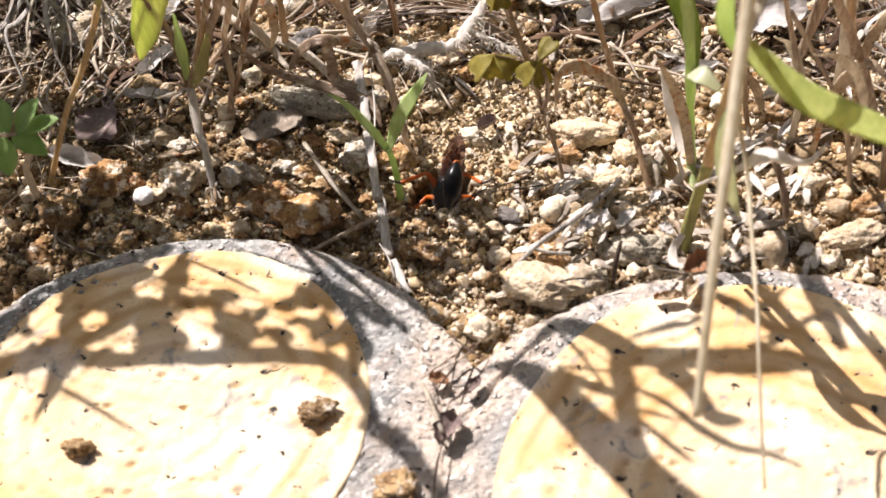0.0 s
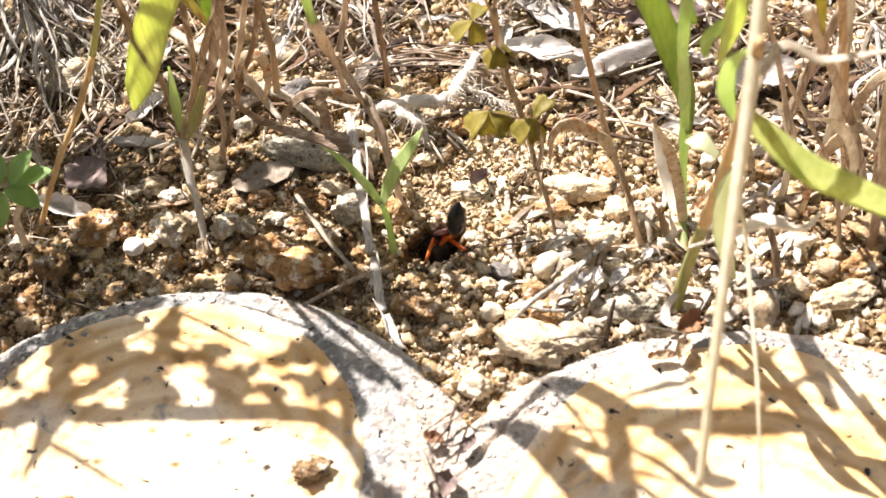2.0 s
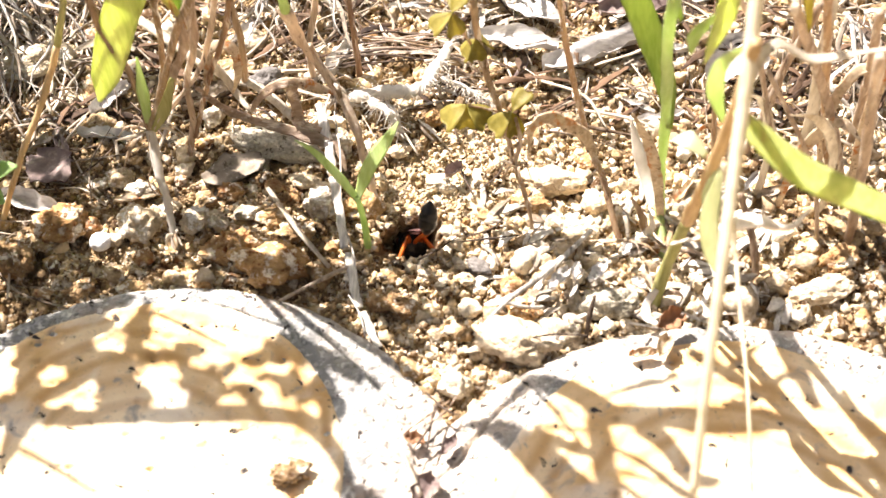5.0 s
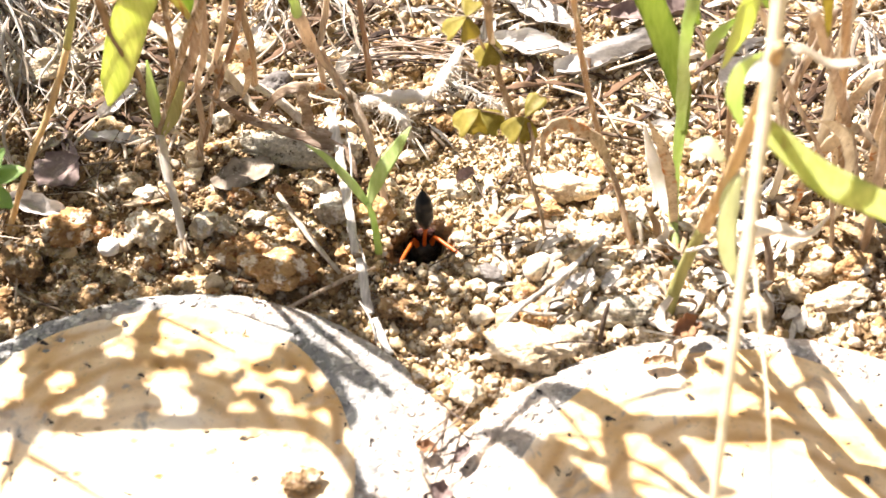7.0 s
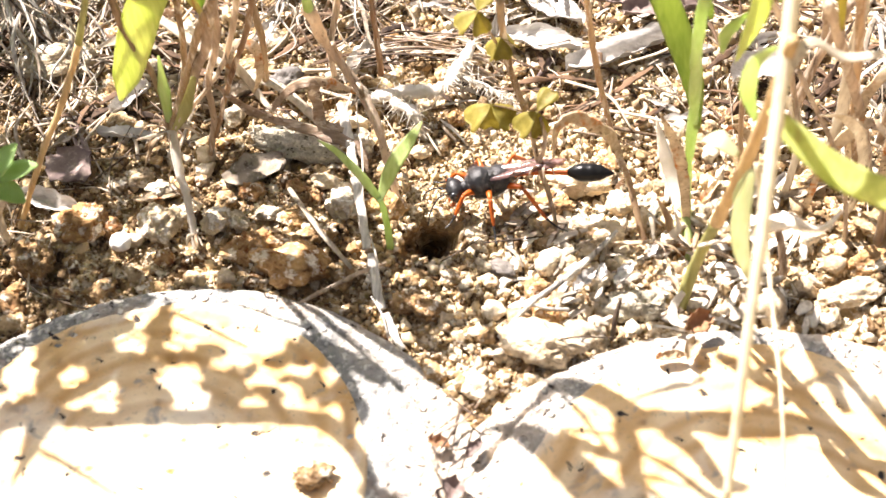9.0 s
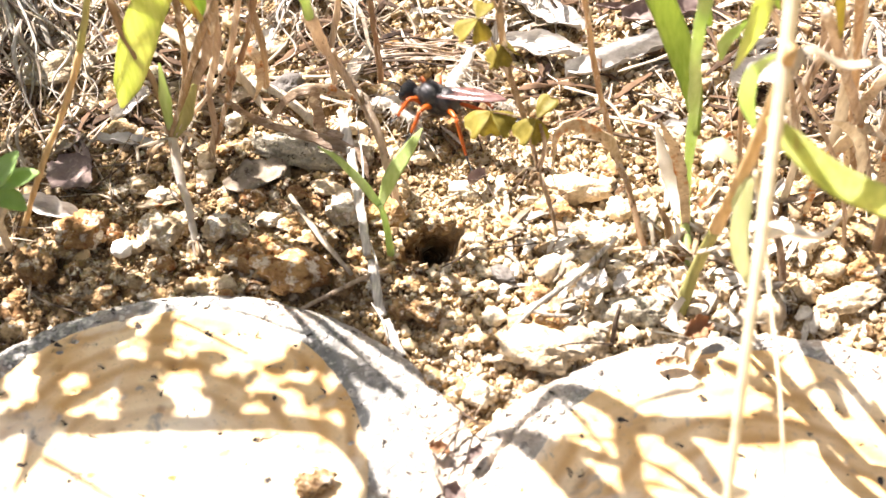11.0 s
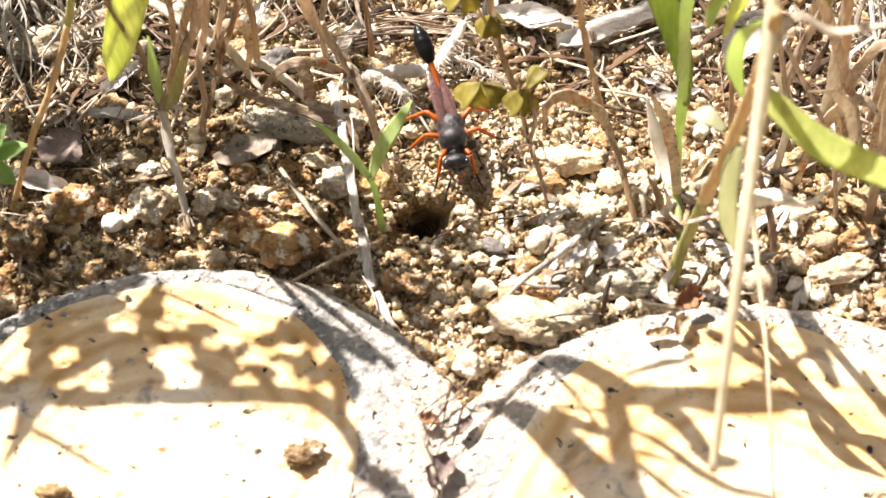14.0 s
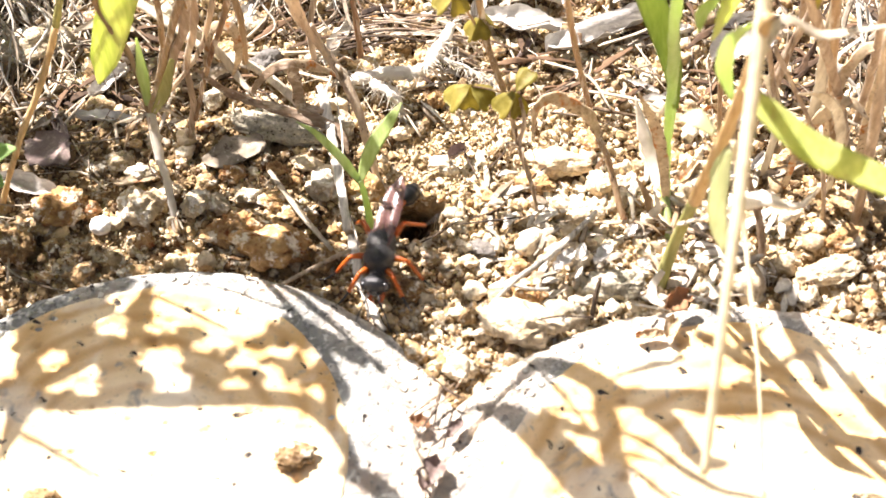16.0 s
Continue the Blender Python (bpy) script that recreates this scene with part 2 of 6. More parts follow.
DARK_STRAND = material("dark_strand", (0.02, 0.013, 0.009), (0.13, 0.09, 0.06), 1100, 300, 0.7, 0.6, 0.0002, 0.3, "object", 0.1)
DRY_STEM = material("dry_stem", (0.22, 0.135, 0.078), (0.74, 0.61, 0.45), 1300, 420, 0.42, 0.9, 0.0003, 0.5, "object", 0.45, streak=0.14, gloss=0.7, crust=(((0.09, 0.05, 0.028), 800, 0.6, 0.68), ((0.82, 0.75, 0.62), 520, 0.54, 0.64)))
BROWN_STEM = material("brown_stem", (0.19, 0.115, 0.055), (0.62, 0.47, 0.29), 1300, 420, 0.42, 0.9, 0.0003, 0.4, "object", 0.45, streak=0.14, gloss=0.7, crust=(((0.09, 0.05, 0.028), 800, 0.6, 0.68), ((0.82, 0.75, 0.62), 520, 0.54, 0.64)))
RED_STEM = material("red_stem", (0.24, 0.115, 0.06), (0.6, 0.45, 0.27), 1300, 420, 0.42, 0.9, 0.0003, 0.3, "object", 0.45, streak=0.14, gloss=0.7, crust=(((0.09, 0.05, 0.028), 800, 0.6, 0.68), ((0.82, 0.75, 0.62), 520, 0.54, 0.64)))
STRAW = material("pale_straw", (0.38, 0.31, 0.21), (0.84, 0.78, 0.65), 1400, 450, 0.55, 0.8, 0.0002, 0.3, "object", 0.5, streak=0.2, crust=(((0.16, 0.11, 0.065), 900, 0.6, 0.66),), gloss=0.6)
CREAM_STRAW = material("cream_straw", (0.56, 0.48, 0.3), (0.88, 0.83, 0.66), 1400, 450, 0.5, 0.6, 0.0002, 0.2, "object", 0.45, streak=0.14, gloss=0.6)
BLEACHED_SCRAP = material("bleached_scrap", (0.22, 0.16, 0.1), (0.86, 0.81, 0.7), 900, 200, 0.55, 0.6, 0.0002, 0.8, "island", 0.2)
OCHRE_CULM = material("ochre_culm", (0.44, 0.29, 0.12), (0.78, 0.62, 0.36), 1300, 300, 0.5, 0.5, 0.0002, 0.2, "object", 0.35, streak=0.12)
WHITE_STRAW = material("bleached_fibre", (0.62, 0.57, 0.48), (0.86, 0.82, 0.74), 600, 120, 0.6, 0.5, 0.0003, 0.2, "object", 0.35)
LITTER = material("dry_litter", (0.1, 0.06, 0.03), (0.7, 0.61, 0.47), 500, 110, 0.6, 0.3, 0.0002, 1.2, "island", 0.3)
DEAD_LEAF = material("dead_leaf", (0.36, 0.33, 0.29), (0.84, 0.81, 0.76), 900, 160, 0.5, 0.9, 0.0005, 0.3, "object", 0.2, streak=(0.35, 1, 1), gloss=0.5, crust=(((0.3, 0.25, 0.2), 300, 0.58, 0.68),))
GREY_LEAF = material("grey_rotting_leaf", (0.14, 0.11, 0.075), (0.38, 0.32, 0.245), 500, 130, 0.8, 0.6, 0.0003, 0.2, "object", 0.05, crust=(((0.08, 0.06, 0.04), 420, 0.55, 0.65), ((0.55, 0.5, 0.42), 700, 0.6, 0.66)), lumpy=1.0)
RUST_LEAF = material("rusty_dead_leaf", (0.24, 0.1, 0.04), (0.5, 0.3, 0.17), 500, 130, 0.7, 0.6, 0.0003, 0.2, "object", 0.25)
DARK_LEAF = material("dark_dead_leaf", (0.13, 0.09, 0.08), (0.32, 0.25, 0.22), 500, 130, 0.8, 0.6, 0.0003, 0.2, "object", 0.05, crust=(((0.36, 0.3, 0.25), 500, 0.56, 0.66),), lumpy=1.0)
GREEN_LEAF = material("green_leaf", (0.2, 0.31, 0.045), (0.5, 0.6, 0.17), 1300, 200, 0.36, 0.6, 0.0002, 0.3, "object", 0.6, streak=0.12, gloss=0.6)
LIME_LEAF = material("lime_leaf", (0.42, 0.52, 0.11), (0.82, 0.86, 0.36), 1300, 200, 0.33, 0.6, 0.0002, 0.3, "object", 0.62, streak=0.12, gloss=0.7, crust=(((0.6, 0.56, 0.22), 330, 0.6, 0.66), ((0.24, 0.12, 0.04), 420, 0.68, 0.72)))
YELLOW_LEAF = material("yellowing_leaf", (0.36, 0.4, 0.07), (0.7, 0.64, 0.22), 1300, 200, 0.36, 0.6, 0.0002, 0.3, "object", 0.55, streak=0.12, crust=(((0.5, 0.24, 0.08), 260, 0.54, 0.62),), gloss=0.6)
# Lightened past leaf green: the sun's glare on these leaves put into the colour.
PALE_LEAF = material("pale_leaf", (0.55, 0.6, 0.34), (0.8, 0.82, 0.62), 1300, 160, 0.4, 0.4, 0.0002, 0.2, "object", 0.55, streak=0.18, gloss=0.6)
CULM_GREEN = material("culm_green", (0.26, 0.25, 0.07), (0.52, 0.5, 0.22), 1300, 300, 0.5, 0.5, 0.0002, 0.2, "object", 0.35, streak=0.14)
SPROUT_LEAF = material("sprout_leaf", (0.42, 0.56, 0.17), (0.7, 0.8, 0.42), 1300, 160, 0.32, 0.5, 0.0002, 0.2, "object", 0.6, streak=0.18, gloss=0.6)
LEGUME_LEAF = material("legume_leaf", (0.32, 0.50, 0.16), (0.52, 0.70, 0.32), 300, 80, 0.5, 0.25, 0.0002, 0.3, "object", 0.6)
OLIVE_LEAF = material("olive_leaf", (0.24, 0.2, 0.03), (0.52, 0.45, 0.12), 700, 160, 0.5, 0.4, 0.0002, 0.5, "object", 0.6)
CEMENT = cement_material("grey_cement", (0.23, 0.232, 0.215), (0.43, 0.43, 0.40))
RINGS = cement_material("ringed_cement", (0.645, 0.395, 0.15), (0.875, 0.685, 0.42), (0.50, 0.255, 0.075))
BLACK = material("black_cuticle", (0.005, 0.005, 0.006), (0.022, 0.022, 0.024), 2600, 500, 0.36, 0.8, 0.0002, gloss=0.5, own_space=True)
GASTER = material("black_gaster", (0.004, 0.004, 0.004), (0.009, 0.009, 0.009), 1500, 300, 0.28, 0.3, 0.0001, gloss=0.2, own_space=True)
ORANGE = material("orange_leg", (0.36, 0.06, 0.006), (0.6, 0.145, 0.012), 900, 200, 0.4, 0.2, 0.0001, gloss=0.5, through_light=0.15, own_space=True)
RUST = material("rust_red", (0.3, 0.05, 0.01), (0.5, 0.12, 0.02), 900, 200, 0.45, 0.2, 0.0001, gloss=0.5, own_space=True)
EYE = material("dark_eye", (0.01, 0.01, 0.012), (0.03, 0.03, 0.035), 2500, 400, 0.25, 0.2, 0.00005, gloss=0.6, own_space=True)
GREY_HAIR = material("grey_hair", (0.06, 0.058, 0.055), (0.16, 0.15, 0.14), 900, 200, 0.6, 0.1, 0.0001, gloss=0.3, own_space=True)


def wing_material():
    m = material("smoky_wing", (0.085, 0.04, 0.035), (0.28, 0.16, 0.15), 700, 200, 0.2, 0.5, 0.0002, gloss=1.0, through_light=0.25, own_space=True)
    t = m.node_tree
    clear = t.nodes.new("ShaderNodeBsdfTransparent")
    clear.inputs[0].default_value = (0.8, 0.62, 0.52, 1)
    mix = t.nodes.new("ShaderNodeMixShader")
    mix.inputs[0].default_value = 0.3
    t.links.new(t.nodes["Material Output"].inputs["Surface"].links[0].from_socket, mix.inputs[1])
    t.links.new(clear.outputs[0], mix.inputs[2])
    t.links.new(mix.outputs[0], t.nodes["Material Output"].inputs["Surface"])
    return m


WING = wing_material()


# ---- helpers for shapes ----
def link_mesh(name, verts, faces, mat, smooth=True):
    me = bpy.data.meshes.new(name)
    me.from_pydata([tuple(v) for v in verts], [], faces)
    me.materials.append(mat)
    if smooth:
        me.polygons.foreach_set("use_smooth", [True] * len(me.polygons))
    me.update()
    return me


def part(name, me, parent, label="", at=None):
    ob = new(name, me)
    ob.parent = parent
    if at is not None:
        ob.matrix_basis = at
    return tagged(ob, label)


def thing(name, label, category, group="", me=None, at=None, kind=""):
    ob = new(name, me)
    if at is not None:
        ob.matrix_basis = at
    return tagged(ob, label, category, group, kind)


def curve_points(pts, steps):
    """A smooth line through a few points."""
    p = [Vector(q) for q in pts]
    p = [2 * p[0] - p[1]] + p + [2 * p[-1] - p[-2]]
    out = []
    for i in range(1, len(p) - 2):
        a, b, c, d = p[i - 1:i + 3]
        for k in range(steps):
            t = k / steps
            out.append(0.5 * (2 * b + (c - a) * t + (2 * a - 5 * b + 4 * c - d) * t * t + (3 * b - a - 3 * c + d) * t ** 3))
    out.append(p[-2])
    return out


def profile_value(profile, s):
    """A value at s (0 to 1) from evenly spaced stations."""
    x = s * (len(profile) - 1)
    i = min(int(x), len(profile) - 2)
    return profile[i] + (profile[i + 1] - profile[i]) * (x - i)


def swept(pts, widths, flat=1.0, steps=6, sides=7, facing=(0, 0, 1), fold=0.0, twist=0.0, rough=0.0, verts=None, faces=None):
    """A closed body along a line. widths: half-widths at even stations; flat: thickness over width; fold: a keel along the middle."""
    line = curve_points(pts, steps)
    verts = [] if verts is None else verts
    faces = [] if faces is None else faces
    base, count = len(verts), len(line)
    up = Vector(facing)
    for i, p in enumerate(line):
        d = (line[min(i + 1, count - 1)] - line[max(i - 1, 0)]).normalized()
        side = d.cross(up)
        if side.length < 1e-4:
            side = d.cross(Vector((1, 0.3, 0)))
        side.normalize()
        nrm = side.cross(d).normalized()
        s = i / (count - 1)
        if twist:
            c, q = math.cos(twist * s), math.sin(twist * s)
            side, nrm = side * c + nrm * q, nrm * c - side * q
        w = profile_value(widths, s)
        if rough:
            w *= 1 + rough * noise.noise(p * 900)
            p = p + Vector((noise.noise(p * 300), noise.noise(p * 300 + Vector((5, 0, 0))), 0)) * rough * w
        for k in range(sides):
            a = 2 * math.pi * k / sides
            x, y = math.cos(a) * w, math.sin(a) * w * flat
            verts.append(p + side * x + nrm * (y + fold * abs(x)))
    for i in range(count - 1):
        for k in range(sides):
            a, b = base + i * sides + k, base + i * sides + (k + 1) % sides
            faces.append((a, b, b + sides, a + sides))
    faces.append(tuple(base + k for k in reversed(range(sides))))
    faces.append(tuple(base + (count - 1) * sides + k for k in range(sides)))
    return verts, faces


def sweep_mesh(name, pts, widths, mat, **kw):
    return link_mesh(name, *swept(pts, widths, **kw), mat)


def ellipsoid(name, mat, size, rings=10, segs=14, taper=0.0, bend=0.0):
    """A rounded body along x; size: half axes; taper narrows it towards -x."""
    verts, faces = [], []
    for i in range(rings + 1):
        a = math.pi * i / rings
        x = math.cos(a)
        r = math.sin(a) * (1 + taper * x)
        for k in range(segs):
            b = 2 * math.pi * k / segs
            verts.append((x * size[0], r * math.cos(b) * size[1], r * math.sin(b) * size[2] + bend * x * x))
    for i in range(rings):
        for k in range(segs):
            p, q = i * segs + k, i * segs + (k + 1) % segs
            faces.append((p, q, q + segs, p + segs))
    return link_mesh(name, verts, faces, mat)


# ---- ground ----
HOLE = (-0.0008, 0.0005)
LOGS = (((-0.0468, -0.0521), 0.0362, (-0.0433, -0.0678), 0.0555), ((0.0523, -0.0682), 0.0419, (0.0533, -0.0866), 0.0645))
LOG_TOP = 0.0040


def hole_depth(x, y):
    """The burrow slants down and backwards from its mouth."""
    dx, dy = (x - HOLE[0]) / 0.0044, (y - HOLE[1]) / 0.0038
    d = math.hypot(dx, dy) * (1 + 0.55 * noise.noise(Vector((x, y, 0)) * 230 + Vector((3, 1, 0))) + 0.3 * noise.noise(Vector((x, y, 0)) * 620))
    return 0.015 * min(1.0, max(0.0, 1.5 - d) / 1.15) ** 1.7


def ground_height(x, y):
    p = Vector((x, y, 0))
    lump = noise.voronoi(p * 300)[0]
    crumb = noise.voronoi(p * 620 + Vector((4, 2, 0)))[0]
    loose = 0.6 + 0.6 * noise.noise(p * 60 + Vector((9, 0, 0)))
    z = loose * (0.0013 * (0.35 - lump[0] ** 2) + 0.0006 * (0.35 - crumb[0] ** 2))
    z += 0.0018 * noise.noise(p * 45) + 0.0016 * noise.noise(p * 140) + 0.0010 * noise.noise(p * 420) + 0.0003 * noise.noise(p * 1100)
    dx, dy = (x - HOLE[0]) / 0.0046, (y - HOLE[1]) / 0.0040
    d = math.hypot(dx, dy) * (1 + 0.25 * noise.noise(p * 260 + Vector((3, 1, 0))))
    z += 0.0012 * math.exp(-((d - 1.5) / 0.5) ** 2)
    z -= 0.0018 * math.exp(-(d / 1.1) ** 2)
    z -= hole_depth(x, y)
    for _, _, c, r in LOGS:
        if math.hypot(x - c[0], y - c[1]) < r - 0.002:
            z -= 0.009
    return z


def spaced(lo, hi, fine, far):
    inner = list(np.arange(lo, hi + fine / 2, fine))
    steps = [fine * 1.35 ** k for k in range(1, 60)]
    out, a, b = inner[:], lo, hi
    for s in steps:
        if b - a > far:
            break
        a, b = a - s, b + s
        out = [a] + out + [b]
    return out


def build_ground():
    xs, ys = spaced(-0.125, 0.105, 0.0005, 120), spaced(-0.05, 0.11, 0.0005, 120)
    verts, faces, w = [], [], len(xs)
    for y in ys:
        for x in xs:
            near = abs(x) < 0.6 and abs(y) < 0.6
            slant = hole_depth(x, y) if near else 0.0
            verts.append((x - 0.15 * slant, y + 0.7 * slant, ground_height(x, y) if near else 0.0))
    for j in range(len(ys) - 1):
        for i in range(w - 1):
            a = j * w + i
            faces.append((a, a + 1, a + w + 1, a + w))
    return thing("ground", "dry tan crumbly soil with a small dug burrow", "ground", me=link_mesh("ground", verts, faces, SOIL), kind="structure")


ground = build_ground()


# ---- cement edging ----
def log_outline(log, a):
    """Distance from the face's middle to the outer edge in the direction a."""
    (fx, fy), fr, (ox, oy), orad = log
    dx, dy = math.cos(a), math.sin(a)
    ex, ey = fx - ox, fy - oy
    b = ex * dx + ey * dy
    return -b + math.sqrt(b * b - ex * ex - ey * ey + orad * orad)


def log_mesh(log, mat):
    """The moulded bark round a log end: a rounded shoulder with a bark groove and small lumps."""
    (fx, fy), fr, _, _ = log
    segs, stations, verts, faces = 320, 44, [], []
    for i in range(stations + 6):
        for k in range(segs):
            a = 2 * math.pi * k / segs
            R = log_outline(log, a)
            R *= 1 + 0.010 * noise.noise(Vector((math.cos(a) * 2.2, math.sin(a) * 2.2, fx * 50))) + 0.004 * noise.noise(Vector((math.cos(a) * 9, math.sin(a) * 9, fx * 50)))
            inner = min(fr * 0.9, R * 0.86)
            if i < stations:
                u = i / (stations - 1)
                r = inner + (R - inner) * u
                x, y = fx + r * math.cos(a), fy + r * math.sin(a)
                p = Vector((x, y, 0))
                z = LOG_TOP - 0.0004 * u - 0.0015 * u ** 7 + 0.00025 * noise.noise(p * 500)
                worn = min(1, u * 3)
                z += worn * (0.0005 * noise.noise(p * 160) + 0.0004 * noise.noise(Vector((a * 14, r * 60, fx))))
                lump = noise.voronoi(p * 420)[0][0]
                z += worn * 0.0011 * max(0.0, 0.35 - lump) * (1 + 2 * noise.noise(p * 90))
                if R - fr > 0.006:
                    cut = 0.66 + 0.06 * noise.noise(Vector((a * 5, fx * 30, 0)))
                    deep = min(1, (R - fr - 0.006) / 0.004)
                    z -= deep * (0.0011 * math.exp(-((u - cut) / 0.030) ** 2) + 0.0005 * max(0.0, u - cut))
            else:
                v = (i - stations + 1) / 6
                r = R + 0.0006 * noise.noise(Vector((a * 30, v * 3, 0)))
                x, y, z = fx + r * math.cos(a), fy + r * math.sin(a), LOG_TOP - 0.0019 - 0.035 * v
            verts.append((x - fx, y - fy, z))
    for i in range(stations + 5):
        for k in range(segs):
            p, q = i * segs + k, i * segs + (k + 1) % segs
            faces.append((p, p + segs, q + segs, q))
    return link_mesh("bark_rim", verts, faces, mat)


def face_mesh(log, mat):
    """The ringed end: a slightly domed plate with an uneven edge and a few pits."""
    (fx, fy), fr, _, _ = log
    segs, rings, verts, faces = 260, 84, [(0, 0, LOG_TOP + 0.0004)], []
    rnd = random.Random(int(fx * 1e5))
    pits = [(rnd.uniform(-fr, fr), rnd.uniform(-fr, fr), rnd.uniform(0.0004, 0.0010)) for _ in range(110)]
    for i in range(1, rings + 1):
        for k in range(segs):
            a = 2 * math.pi * k / segs
            R = min(fr * (1 + 0.03 * noise.noise(Vector((math.cos(a) * 1.5, math.sin(a) * 1.5, fx * 40)))), log_outline(log, a) - 0.0046 - 0.0008 * noise.noise(Vector((a * 3, fx, 0))))
            r = R * i / rings
            x, y = r * math.cos(a), r * math.sin(a)
            p = Vector((x + fx, y + fy, 0))
            z = LOG_TOP + 0.0004 + 0.0003 * noise.noise(p * 70) * (1 - (i / rings) ** 4) + 0.00018 * noise.noise(p * 500)
            for px, py, pr in pits:
                d = math.hypot((x - px) * 0.6, y - py)
                if d < pr:
                    z -= 0.0011 * (1 - d / pr)
            if i == rings:
                z -= 0.0009
            verts.append((x, y, z))
    for k in range(segs):
        faces.append((0, 1 + k, 1 + (k + 1) % segs))
    for i in range(rings - 1):
        for k in range(segs):
            p, q = 1 + i * segs + k, 1 + i * segs + (k + 1) % segs
            faces.append((p, p + segs, q + segs, q))
    return link_mesh("log_face", verts, faces, mat)


edging = thing("garden_edging", "cement garden edging moulded as two sawn logs, sunk in soil", "garden edging")
for log in LOGS:
    at = Matrix.Translation((*log[0], 0))
    part("bark_rim", log_mesh(log, CEMENT), edging, "rough grey cement bark, pitted", at)
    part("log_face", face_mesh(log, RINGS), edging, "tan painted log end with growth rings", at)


# ---- stones ----
def stone_mesh(name, seed, mat, level=2, jag=0.3, lumps=2.2):
    bm = bmesh.new()
    bmesh.ops.create_icosphere(bm, subdivisions=level, radius=0.5)
    off = Vector((seed * 7.3, seed * 3.1, seed * 1.7))
    for v in bm.verts:
        d = v.co.normalized()
        k = 1 + jag * noise.noise(d * lumps * 0.5 + off) + 0.45 * jag * noise.noise(d * lumps * 1.6 + off) + 0.34 * jag * noise.noise(d * lumps * 4 + off) + 0.22 * jag * noise.noise(d * lumps * 10 + off)
        k += jag * 0.5 * (0.22 - abs(noise.noise(d * lumps * 1.1 + off * 1.7))) + jag * 0.3 * (0.2 - abs(noise.noise(d * lumps * 2.7 + off)))
        v.co = d * 0.5 * k
        v.co.z = max(v.co.z, -0.32)
    me = bpy.data.meshes.new(name)
    bm.to_mesh(me)
    bm.free()
    me.materials.append(mat)
    me.polygons.foreach_set("use_smooth", [True] * len(me.polygons))
    return me


PALE_SPOTS = [(0.0090, -0.0107, 3.4, 2.6), (0.0265, 0.0141, 11.2, 6.7), (0.0036, 0.0143, 5.0, 4.5), (0.0344, 0.0081, 4.4, 6.6), (0.0312, 0.0012, 7.0, 5.4), (0.0289, -0.0097, 4.2, 5.3), (0.0184, -0.0261, 12.6, 8.0), (0.0070, -0.0339, 5.2, 5.2), (0.0520, -0.0110, 2.5, 4.2), (0.0748, -0.0140, 11.9, 4.9), (-0.0230, 0.0149, 6.2, 3.4), (-0.0046, 0.0233, 4.6, 3.4)]
GREY_SPOTS = [(-0.0548, 0.0044, 7.9, 7.9), (-0.0557, 0.0124, 5.2, 4.6), (-0.0435, 0.0040, 5.6, 6.1), (-0.0651, 0.0149, 4.5, 3.5), (-0.0611, 0.0172, 5.4, 4.2), (-0.0190, 0.0083, 6.1, 6.9), (-0.0855, 0.0497, 14.5, 10.6), (0.0255, -0.0233, 8.6, 6.1), (-0.0343, 0.0069, 4.7, 3.1), (-0.0397, 0.0044, 5.0, 4.4)]
SLATE_SPOTS = [(-0.0339, 0.0451, 7.4, 6.0), (0.0115, -0.0076, 5.4, 3.4)]
LICHEN_SPOTS = [(-0.0289, 0.0250, 17.5, 7.5), (0.0355, -0.0165, 10.5, 6.4)]
OCHRE_SPOTS = [(-0.0702, 0.0032, 9.8, 8.6), (-0.0274, -0.0074, 13.4, 9.1), (-0.0374, 0.0122, 5.0, 4.3), (-0.0377, -0.0029, 7.1, 4.9), (-0.0340, -0.0012, 6.5, 6.5), (-0.0113, 0.0082, 6.9, 6.9), (0.0218, 0.0085, 7.2, 5.5), (0.0179, -0.0121, 4.6, 4.6), (0.0197, -0.0177, 6.2, 6.2), (0.0028, 0.0317, 3.8, 4.9), (-0.0070, -0.0151, 4.5, 4.3), (0.0786, -0.0076, 7.7, 5.5), (-0.0523, 0.0137, 4.1, 3.5)]
SOIL_SPOTS = [(-0.0028, -0.0171, 6.2, 4.5), (-0.0240, 0.0012, 7.6, 4.9), (-0.0289, 0.0058, 5.0, 4.0), (-0.0768, -0.0053, 6.8, 10.8), (0.0022, -0.0090, 4.2, 3.4), (-0.0052, -0.0089, 4.6, 3.2), (-0.0188, 0.0201, 5.7, 4.1), (0.0638, 0.0188, 7.0, 4.6), (0.0832, 0.0003, 9.0, 6.8), (0.0709, 0.0141, 6.9, 4.6), (-0.0731, -0.0003, 5.7, 4.6), (-0.0632, -0.0113, 5.5, 3.9), (-0.0537, -0.0112, 6.5, 3.2)]

placed = []


